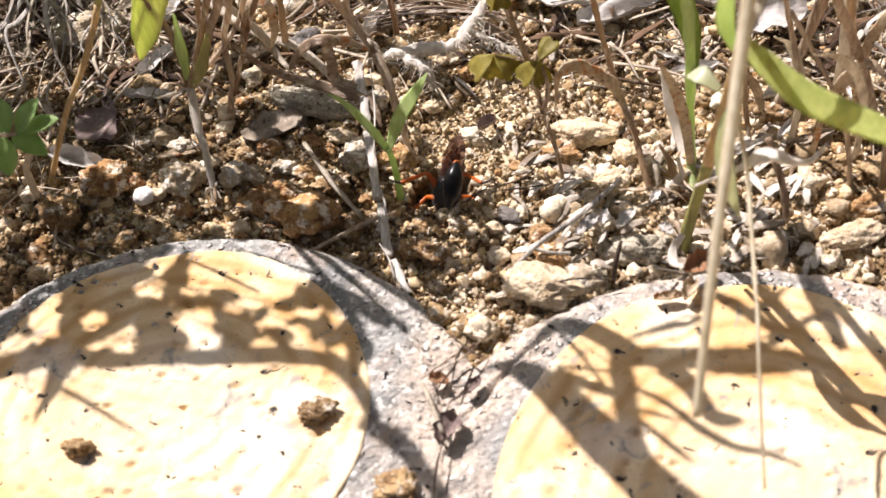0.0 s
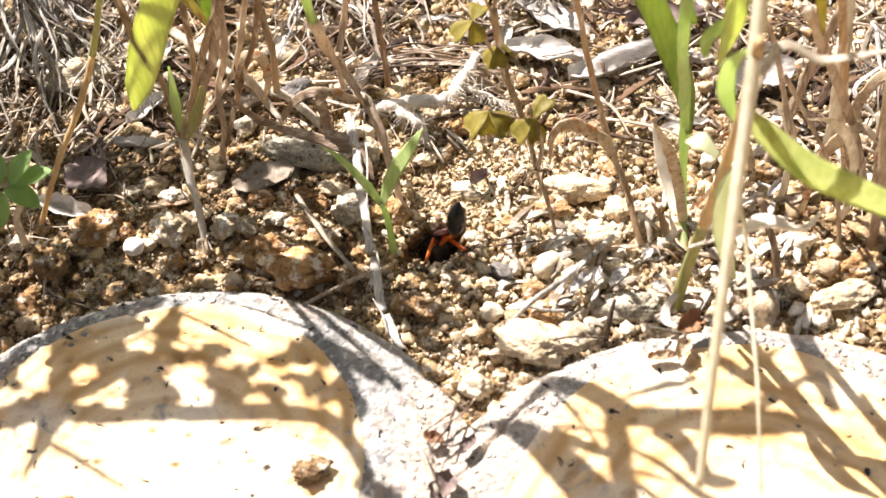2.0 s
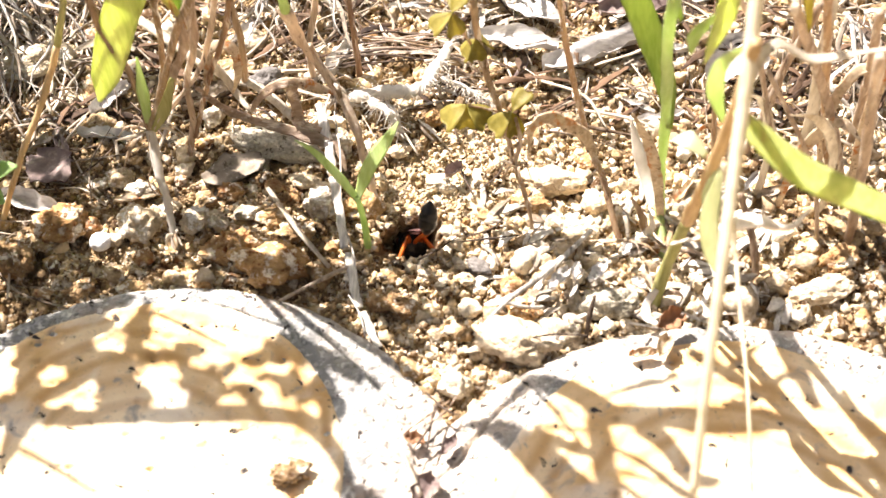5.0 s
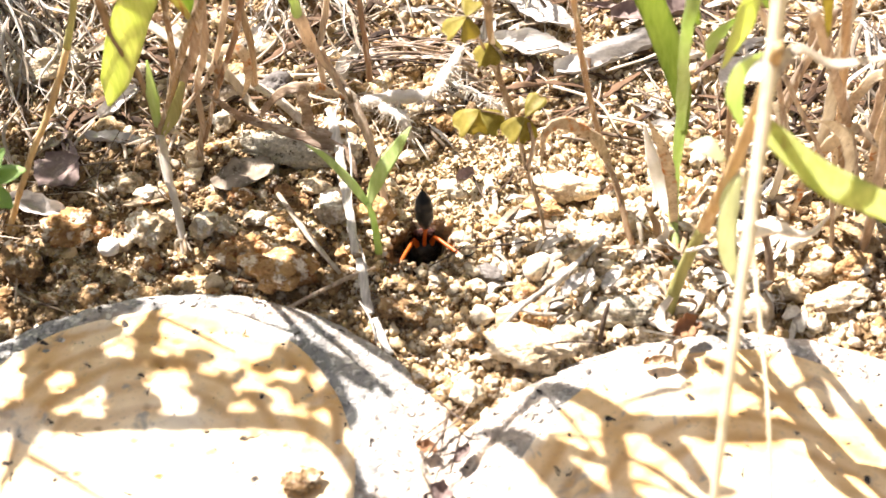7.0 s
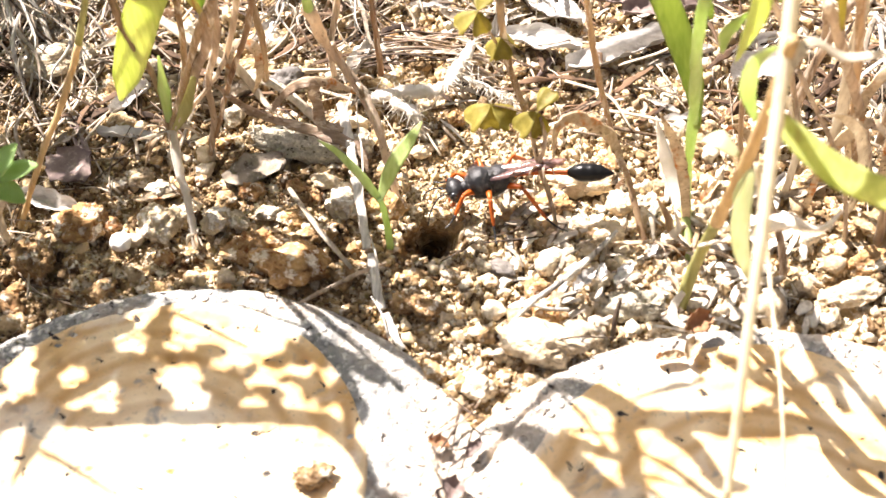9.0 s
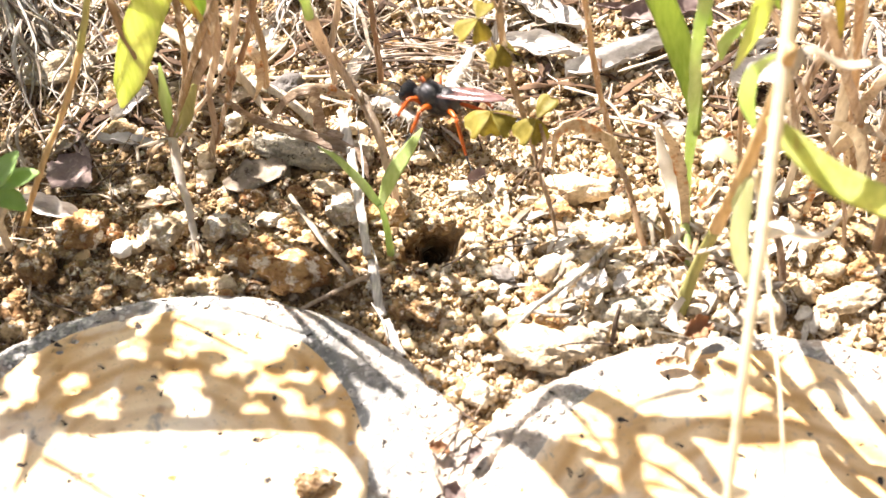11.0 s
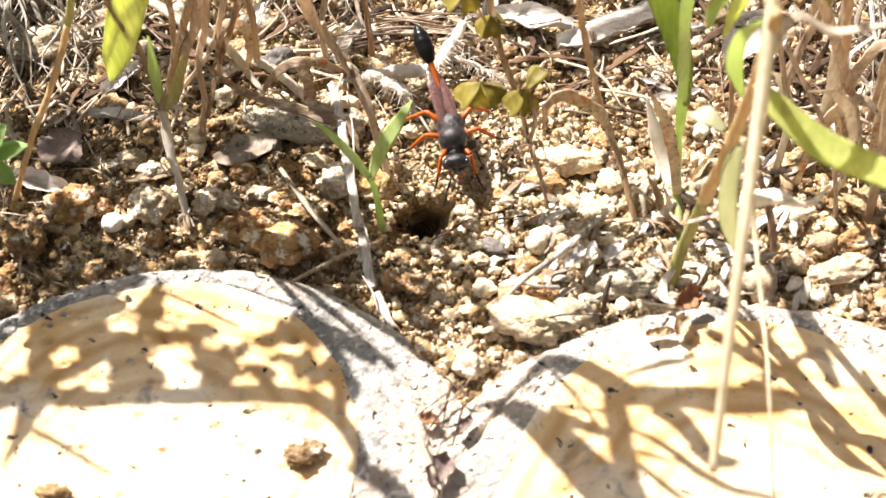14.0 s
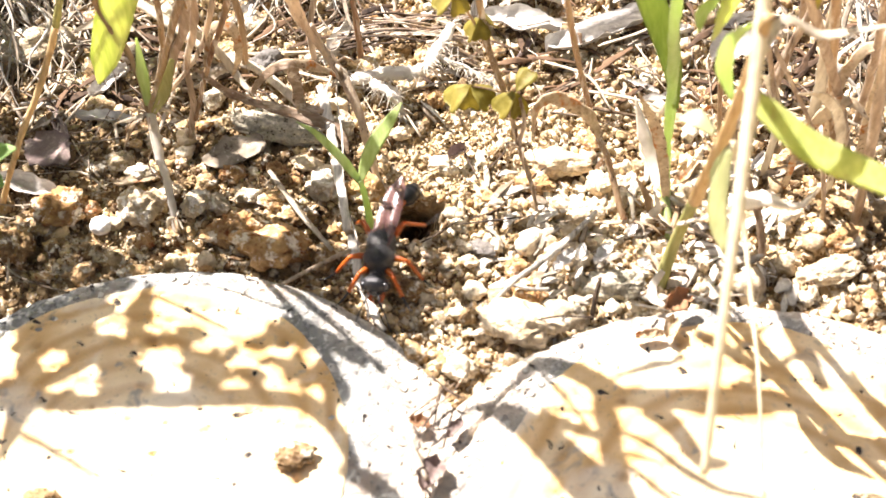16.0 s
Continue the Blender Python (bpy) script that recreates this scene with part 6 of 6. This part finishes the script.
def build_fragments():
    """Bleached scraps of leaf and straw among the pebbles."""
    rnd = random.Random(17)
    verts, faces = [], []
    for i in range(260):
        if i < 190:
            x, y = rnd.uniform(0.012, 0.068), rnd.uniform(-0.028, 0.014)
        else:
            x, y = rnd.uniform(-0.02, 0.085), rnd.uniform(0.025, 0.085)
        if not free(x, y, 0.0012):
            continue
        a, ln, w = rnd.gauss(0.5, 0.7), rnd.uniform(0.0025, 0.0085), rnd.uniform(0.0003, 0.0012)
        z = ground_height(x, y) + 0.0016
        d = Vector((math.cos(a), math.sin(a), rnd.uniform(-0.15, 0.2))) * ln * 0.5
        q = Vector((x, y, z))
        swept([tuple(q - d), tuple(q + Vector((rnd.uniform(-0.0005, 0.0005), 0, 0.0004))), tuple(q + d)], [w * 0.4, w, w * 0.8, w * 0.3], flat=0.16, steps=5, sides=6, fold=0.2, twist=rnd.uniform(-0.6, 0.6), rough=0.4, verts=verts, faces=faces)
    thing("leaf_fragments", "bleached scraps of dead leaf among pebbles", "plant litter", me=link_mesh("leaf_fragments", verts, faces, BLEACHED_SCRAP), kind="stuff")


build_fragments()


# matted dead straw behind, and a fan of coarse fibres
def build_matted(name, label, ends, mats, width, seed, lift=0.003):
    rnd = random.Random(seed)
    ob = thing(name, label, "dead grass", "dead grass tufts")
    for (x0, y0), (x1, y1) in ends:
        for _ in range(2):
            j = [rnd.uniform(-0.0012, 0.0012) for _ in range(6)]
            a = Vector((x0 + j[0], y0 + j[1], lift + rnd.uniform(0, 0.0015)))
            c = Vector((x1 + j[2], y1 + j[3], 0.0022 + rnd.uniform(0, 0.0015)))
            mid = (a + c) / 2 + Vector((j[4], j[5], rnd.uniform(0.0002, 0.0018)))
            w = width * rnd.uniform(0.5, 1.3)
            blade(ob, "strand", [tuple(a), tuple(mid), tuple(c)], [w * 0.8, w, w * 0.4], rnd.choice(mats), flat=0.4, rough=0.35, twist=rnd.uniform(-1, 1), steps=8, sides=6)


build_matted("matted_straw", "dark matted dead straw lying on the soil", [((-0.0205, 0.0486), (0.0084, 0.0544)), ((-0.0201, 0.0500), (0.0057, 0.0507)), ((-0.0155, 0.0532), (0.0119, 0.0554)), ((-0.0189, 0.0478), (0.0032, 0.0493)), ((-0.0138, 0.0558), (0.0044, 0.0522)), ((-0.0213, 0.0468), (-0.0079, 0.0504)), ((-0.0080, 0.0511), (0.0106, 0.0473)), ((-0.0181, 0.0548), (0.0006, 0.0557))], (DARK_STRAND, BROWN_STRIP, DARK_STRAND), 0.24, 1)
build_matted("fibre_fan", "fan of coarse brown dead fibres", [((0.0012, 0.0450), (0.0101, 0.0484)), ((0.0012, 0.0443), (0.0120, 0.0440)), ((0.0009, 0.0432), (0.0113, 0.0405)), ((0.0012, 0.0425), (0.0081, 0.0388)), ((0.0007, 0.0421), (0.0045, 0.0375)), ((0.0014, 0.0439), (0.0106, 0.0423))], (DRY_STEM, BROWN_STRIP, STRAW), 0.4, 2, 0.005)

for pts in ([(0.0073, -0.0026, 0.0032), (0.0132, -0.0019, 0.0032), (0.0193, -0.0011, 0.0032)], [(0.0093, -0.0012, 0.0032), (0.0141, 0.0007, 0.0032), (0.0177, 0.0050, 0.0032)], [(0.0206, 0.0078, 0.0032), (0.0225, 0.0102, 0.0032), (0.0250, 0.0123, 0.0032)], [(-0.0000, -0.0070, 0.0032), (0.0040, -0.0043, 0.0032), (0.0076, -0.0012, 0.0032)], [(0.0119, 0.0109, 0.0032), (0.0152, 0.0142, 0.0032), (0.0172, 0.0187, 0.0032)], [(0.0075, 0.0191, 0.0032), (0.0090, 0.0138, 0.0032), (0.0108, 0.0090, 0.0032)]):
    thing("twig", "thin dark twig lying on crumbly soil", "twig", "plant litter", sweep_mesh("twig", pts, [0.00012, 0.0002, 0.0001], DARK_STRAND, steps=10, sides=6, rough=0.5))
dead_leaf("dead_leaf", "shrivelled purplish dead leaf scrap", (0.0069, 0.0157, 0.0030), 4.2, 1.3, DARK_LEAF, 35, 1.2, 21)

for pts in ([(0.0064, -0.0385, 0.0040), (0.0016, -0.0438, 0.0062), (-0.0025, -0.0474, 0.0060)], [(0.0053, -0.0380, 0.0040), (0.0036, -0.0427, 0.0062), (0.0028, -0.0490, 0.0060)], [(0.0076, -0.0378, 0.0045), (0.0052, -0.0427, 0.0064), (-0.0006, -0.0463, 0.0060)],
            [(0.0020, -0.0366, 0.0040), (0.0054, -0.0415, 0.0062), (0.0080, -0.0428, 0.0060)], [(0.0020, -0.0590, 0.0060), (0.0012, -0.0640, 0.0064), (0.0009, -0.0700, 0.0060)], [(0.0040, -0.0420, 0.0060), (0.0030, -0.0455, 0.0066), (0.0000, -0.0500, 0.0060)]):
    thing("twig", "thin dark twig lodged between the log ends", "twig", "plant litter", sweep_mesh("twig", pts, [0.0001, 0.00024, 0.0001], DARK_STRAND if pts[0][0] < 0.006 else BROWN_STRIP, steps=10, sides=6, rough=0.5))

# ---- the wasp ----
wasp = thing("digger_wasp", "black thread-waisted digger wasp with orange legs", "wasp")


def lobes(name, mat, balls, bump=0.04):
    """Rounded plates grown together along x: (x, z, half-length, half-width, half-height)."""
    verts, faces = [], []
    for x, z, a, b, c in balls:
        base = len(verts)
        for i in range(13):
            u = math.pi * i / 12
            for k in range(18):
                v = 2 * math.pi * k / 18
                p = Vector((math.cos(u) * a, math.sin(u) * math.cos(v) * b, math.sin(u) * math.sin(v) * c))
                p *= 1 + bump * noise.noise(p * 900 + Vector((x * 4000, 0, 0)))
                verts.append((p.x + x, p.y, p.z + z))
        for i in range(12):
            for k in range(18):
                p, q = base + i * 18 + k, base + i * 18 + (k + 1) % 18
                faces.append((p, q, q + 18, p + 18))
    return link_mesh(name, verts, faces, mat)


def fuzz(name, mat, balls, count, length, seed):
    """Short hairs standing off rounded plates."""
    rnd = random.Random(seed)
    verts, faces = [], []
    for _ in range(count):
        x, z, a, b, c = rnd.choice(balls)
        d = Vector((rnd.gauss(0, 1), rnd.gauss(0, 1), rnd.gauss(0.2, 1))).normalized()
        p = Vector((x + d.x * a * 0.97, d.y * b * 0.97, z + d.z * c * 0.97))
        tip = p + (d + Vector((-0.5, rnd.uniform(-0.4, 0.4), rnd.uniform(-0.3, 0.3)))).normalized() * length * rnd.uniform(0.5, 1.2)
        side = d.cross(Vector((0.3, 0.2, 1))).normalized() * 0.000035
        other = d.cross(side).normalized() * 0.000035
        base = len(verts)
        verts += [p + side, p - side * 0.5 + other, p - side * 0.5 - other, tip]
        faces += [(base, base + 1, base + 3), (base + 1, base + 2, base + 3), (base + 2, base, base + 3)]
    return link_mesh(name, verts, faces, mat)


PLATES = [(0.0034, 0.0000, 0.0012, 0.0018, 0.0018), (0.0014, 0.0008, 0.0027, 0.0028, 0.0026), (-0.0007, 0.0015, 0.0012, 0.0016, 0.0014),
          (-0.0022, 0.0004, 0.0030, 0.0027, 0.0026), (0.0000, -0.0008, 0.0044, 0.0026, 0.0026)]
part("thorax", lobes("thorax", BLACK, PLATES), wasp)
tagged(part("hair", fuzz("hair", GREY_HAIR, PLATES, 2600, 0.0008, 5), wasp, "short greyish body hair"), kind="stuff")
part("neck_plate", ellipsoid("neck_plate", BLACK, (0.0011, 0.0014, 0.0013), 8, 12), wasp, "", pose(0.0044, 0, 0.0000))
head = part("head", lobes("head", BLACK, [(0, 0, 0.0017, 0.0026, 0.0022), (0.0007, -0.0006, 0.0013, 0.0016, 0.0016)]), wasp, "", pose(0.0062, 0, -0.0003, 0, 25, 0))
for s in (-1, 1):
    part("eye", ellipsoid("eye", EYE, (0.0010, 0.0007, 0.0015), 8, 12), head, "glossy dark eye", pose(0.0003, s * 0.0020, 0.0002))
    part("antenna", sweep_mesh("antenna", [(0.0012, s * 0.0006, 0.0004), (0.0030, s * 0.0012, 0.0016), (0.0056, s * 0.0024, 0.0008), (0.0080, s * 0.0032, -0.0016)], [0.0002, 0.00015, 0.00016, 0.0001], BLACK, steps=6, sides=6), head)
    part("mandible", sweep_mesh("mandible", [(0.0008, s * 0.0010, -0.0012), (0.0022, s * 0.0011, -0.0022), (0.0030, s * 0.0003, -0.0028)], [0.0005, 0.0004, 0.0001], RUST, steps=5, sides=6), head, "rust-red jaw")
petiole = part("petiole", sweep_mesh("petiole", [(0, 0, 0), (-0.0050, 0, 0.0006), (-0.0080, 0, 0.0007), (-0.0115, 0, 0.0008)], [0.00045, 0.00038, 0.0004, 0.0006], ORANGE, steps=6, sides=8), wasp, "thread-thin rusty orange waist", pose(-0.0042, 0, 0.0006))
gaster = part("gaster", sweep_mesh("gaster", [(0.0004, 0, 0), (-0.0030, 0, -0.0001), (-0.0060, 0, -0.0002), (-0.0088, 0, -0.0004)],
                                   [0.0003, 0.0010, 0.0015, 0.00178, 0.00172, 0.00182, 0.0016, 0.0015, 0.0010, 0.0006, 0.0001], GASTER, steps=8, sides=16), petiole, "black teardrop-shaped hind body", pose(-0.0112, 0, 0.0008))
wings = []


def wing_mesh(name, ln, w):
    """A thin veined membrane running back along -x."""
    verts, faces = [], []
    for i in range(19):
        u = i / 18
        half = w * profile_value((0.2, 0.55, 0.8, 0.95, 1.0, 0.95, 0.7, 0.1), u)
        for k in range(-4, 5):
            z = 0.0006 * math.sin(2.6 * u) + 0.00007 * (k % 2) - 0.00010 * k * k / 4 + 0.00008 * noise.noise(Vector((u * 6, k * 0.7, ln * 900)))
            verts.append((-ln * u, half * k / 4, z))
    for i in range(18):
        for k in range(8):
            a = i * 9 + k
            faces.append((a, a + 1, a + 10, a + 9))
    return link_mesh(name, verts, faces, WING)


for s in (-1, 1):
    for name, root, ln, w, yaw in (("forewing", (-0.0002, 0.0013, 0.0020), 0.0150, 0.0014, 3.5), ("hindwing", (-0.0014, 0.0009, 0.0016), 0.0105, 0.0011, 2)):
        me = wing_mesh(name, ln, w)
        wings.append((part(name, me, wasp, "smoky brown translucent wing", pose(root[0], s * root[1], root[2] + (0.0002 if s > 0 else 0), s * 10, 6, s * yaw)), s))
legs = []
for x, femur, tibia, tarsus, out, spread in ((0.0026, 0.0038, 0.0034, 0.0044, 0.0032, 0.9), (0.0002, 0.0044, 0.0042, 0.0050, 0.0040, 0.1), (-0.0026, 0.0060, 0.0064, 0.0066, 0.0046, -0.75)):
    for s in (-1, 1):
        d = Vector((math.sin(spread), s * math.cos(spread), 0))
        knee = d * out + Vector((0, 0, 0.0022))
        upper = part("leg", sweep_mesh("leg", [(0, 0, 0), knee * 0.5 + Vector((0, 0, 0.0006)), knee], [0.0004, 0.00062, 0.0004], ORANGE, steps=5, sides=8), wasp, "orange leg", pose(x, s * 0.0012, -0.0012))
        foot = d * (tibia * 0.75) + Vector((0, 0, -tibia * 0.95))
        part("shin", sweep_mesh("shin", [(0, 0, 0), foot * 0.5, foot], [0.00038, 0.00042, 0.00034], ORANGE, steps=4, sides=7), upper, "", pose(*knee))
        toe = foot + d * (tarsus * 0.7) + Vector((0, 0, -0.0013))
        part("foot", sweep_mesh("foot", [foot, (foot + toe) / 2 + Vector((0, 0, -0.0005)), toe], [0.00026, 0.0002, 0.0001], BLACK, steps=5, sides=6), upper, "thin dark foot", pose(*knee))
        legs.append(upper)


def body_pose(x, y, z, yaw, pitch, roll=0.0):
    """yaw: where the head points, degrees from +x towards +y; pitch: head up."""
    return Matrix.Translation((x, y, z)) @ Euler((radians(roll), radians(-pitch), radians(yaw))).to_matrix().to_4x4()


WASP_ROWS = [
    (0, -0.0005, -0.0018, 0.0006, 88, -85),
    (0.2, -0.0006, -0.0010, -0.0002, 84, -85),
    (0.5, -0.0000, -0.0003, -0.0002, 91, -80),
    (1, 0.0001, -0.0006, -0.0007, 83, -84),
    (1.5, -0.0010, 0.0011, -0.0012, 100, -63),
    (2, -0.0015, 0.0053, -0.0063, 103, -49),
    (2.5, -0.0014, 0.0056, -0.0073, 98, -48),
    (3, -0.0017, 0.0056, -0.0073, 100, -48),
    (3.5, -0.0014, 0.0055, -0.0074, 96, -46),
    (4, -0.0015, 0.0055, -0.0074, 98, -46),
    (6.5, -0.0016, 0.0056, -0.0073, 100, -48),
    (7, -0.0017, 0.0057, -0.0072, 100, -51),
    (7.5, -0.0013, 0.0044, -0.0050, 134, -51),
    (7.6, -0.0013, 0.0034, -0.0039, 152, -57),
    (7.7, 0.0020, -0.0003, 0.0020, 224, -30),
    (7.8, 0.0020, 0.0012, 0.0048, 206, -40),
    (7.9, 0.0029, 0.0037, 0.0085, 199, -5),
    (8, 0.0061, 0.0069, 0.0085, 179, -7),
    (8.2, 0.0081, 0.0076, 0.0085, 192, -4),
    (10.3, 0.0100, 0.0173, 0.0085, 187, -4),
    (10.5, 0.0057, 0.0206, 0.0085, 182, -4),
    (11, -0.0011, 0.0309, 0.0106, 159, 2),
    (11.5, -0.0137, 0.0389, 0.0126, 149, -1),
    (12, -0.0126, 0.0435, 0.0130, 159, 2),
    (12.2, -0.0140, 0.0428, 0.0127, 155, -1),
    (12.5, -0.0148, 0.0439, 0.0115, 236, -7),
    (13, -0.0066, 0.0380, 0.0085, 309, -4),
    (13.2, -0.0042, 0.0326, 0.0085, 298, -6),
    (13.5, -0.0003, 0.0180, 0.0085, 281, -8),
    (13.8, 0.0036, 0.0222, 0.0085, 288, -6),
    (14, 0.0039, 0.0148, 0.0085, 277, -6),
    (14.5, 0.0066, 0.0139, 0.0085, 281, -2),
    (14.8, 0.0018, 0.0046, 0.0085, 263, -4),
    (15, 0.0017, 0.0029, 0.0085, 269, -1),
    (15.2, -0.0010, -0.0033, 0.0085, 267, -7),
    (15.5, -0.0030, -0.0077, 0.0085, 278, -6),
    (15.8, -0.0039, -0.0142, 0.0085, 267, -6),
    (16, -0.0070, -0.0139, 0.0085, 264, -5),
]
WAIST_ROWS = [
    (0, -21, 17, -94),
    (0.2, -9, 19, -82),
    (0.5, -1, 14, -71),
    (1, -0, 19, -70),
    (1.5, 9, 7, -56),
    (2, 4, 12, 40),
    (2.5, 9, 25, 41),
    (3, 11, -2, 41),
    (3.5, 7, 27, 40),
    (4, 7, 14, 40),
    (6.5, 10, 6, 41),
    (7, 13, -0, 41),
    (7.5, 5, 13, 32),
    (7.6, 4, 4, 1),
    (7.7, -49, 5, -3),
    (7.8, -26, -13, -0),
    (7.9, 4, -24, 0),
    (8, 7, -16, 1),
    (8.2, -0, -21, -0),
    (10.3, 9, -0, -0),
    (10.5, 9, 3, 1),
    (11, -9, -1, -2),
    (11.5, -5, -7, -1),
    (12, -10, -3, -2),
    (12.2, -8, -3, -25),
    (12.5, 30, -97, -78),
    (13, -10, -10, -2),
    (13.2, -2, 8, -2),
    (13.5, 30, 13, 1),
    (13.8, 30, 27, -0),
    (14, 26, 15, -1),
    (14.5, -3, 7, -2),
    (14.8, -13, 4, -6),
    (15, -7, -1, -1),
    (15.2, -17, -12, 0),
    (15.5, -32, -24, -1),
    (15.8, -27, -9, -1),
    (16, -26, -12, -1),
]
WING_ROWS = [(0, 0), (7.6, 0), (7.9, 4), (12.2, 6), (12.5, 22), (12.8, 6), (13, 4), (14.8, 4), (15.5, 0), (16, 0)]


def motions():
    walk(wasp, [(t, body_pose(*row)) for t, *row in WASP_ROWS])
    for k, leg in enumerate(legs):
        s = 1 if leg.location.y > 0 else -1
        rest = leg.matrix_basis.copy()
        tuck = s * (-35, -60, 28)[k // 2]
        lift = s * (0, 0, 25)[k // 2]
        rows = [(0.0, rest @ pose(0, 0, 0, s * 10, 0, tuck * 0.3)), (1.5, rest @ pose(0, 0, 0, s * 10, 0, tuck * 0.6))]
        for i in range(4, 16):
            swing = 7 * math.sin(2.1 * i + 2.4 * k)
            rows.append((i * 0.5, rest @ pose(0, 0, 0, lift + 4 * math.sin(1.7 * i + k), 0, tuck + swing)))
        for i in range(42):
            t = 7.8 + i * 0.2
            busy = 1.0 if t < 8.4 or t > 10.1 else 0.3
            swing = 14 * busy * math.sin(2.3 * i + math.pi * (k % 2) + 2.1 * (k // 2))
            rows.append((t, rest @ pose(0, 0, 0, s * 6 * busy * math.cos(2.3 * i + k), 0, swing)))
        walk(leg, sorted({round(t, 2): m for t, m in rows}.items()))
    walk(petiole, [(t, pose(-0.0042, 0, 0.0006, 0, up, side)) for t, up, side, bend in WAIST_ROWS])
    walk(gaster, [(t, pose(-0.0112, 0, 0.0008, 0, bend, 0)) for t, up, side, bend in WAIST_ROWS])
    for wing, s in wings:
        rest = wing.matrix_basis.copy()
        rows = []
        for t, up, side, bend in WAIST_ROWS:
            raised = np.interp(t, [r[0] for r in WING_ROWS], [r[1] for r in WING_ROWS])
            rows.append((t, rest @ pose(0, 0, 0, 0, raised, 0.7 * max(-22, min(22, side)))))
        walk(wing, rows)


motions()
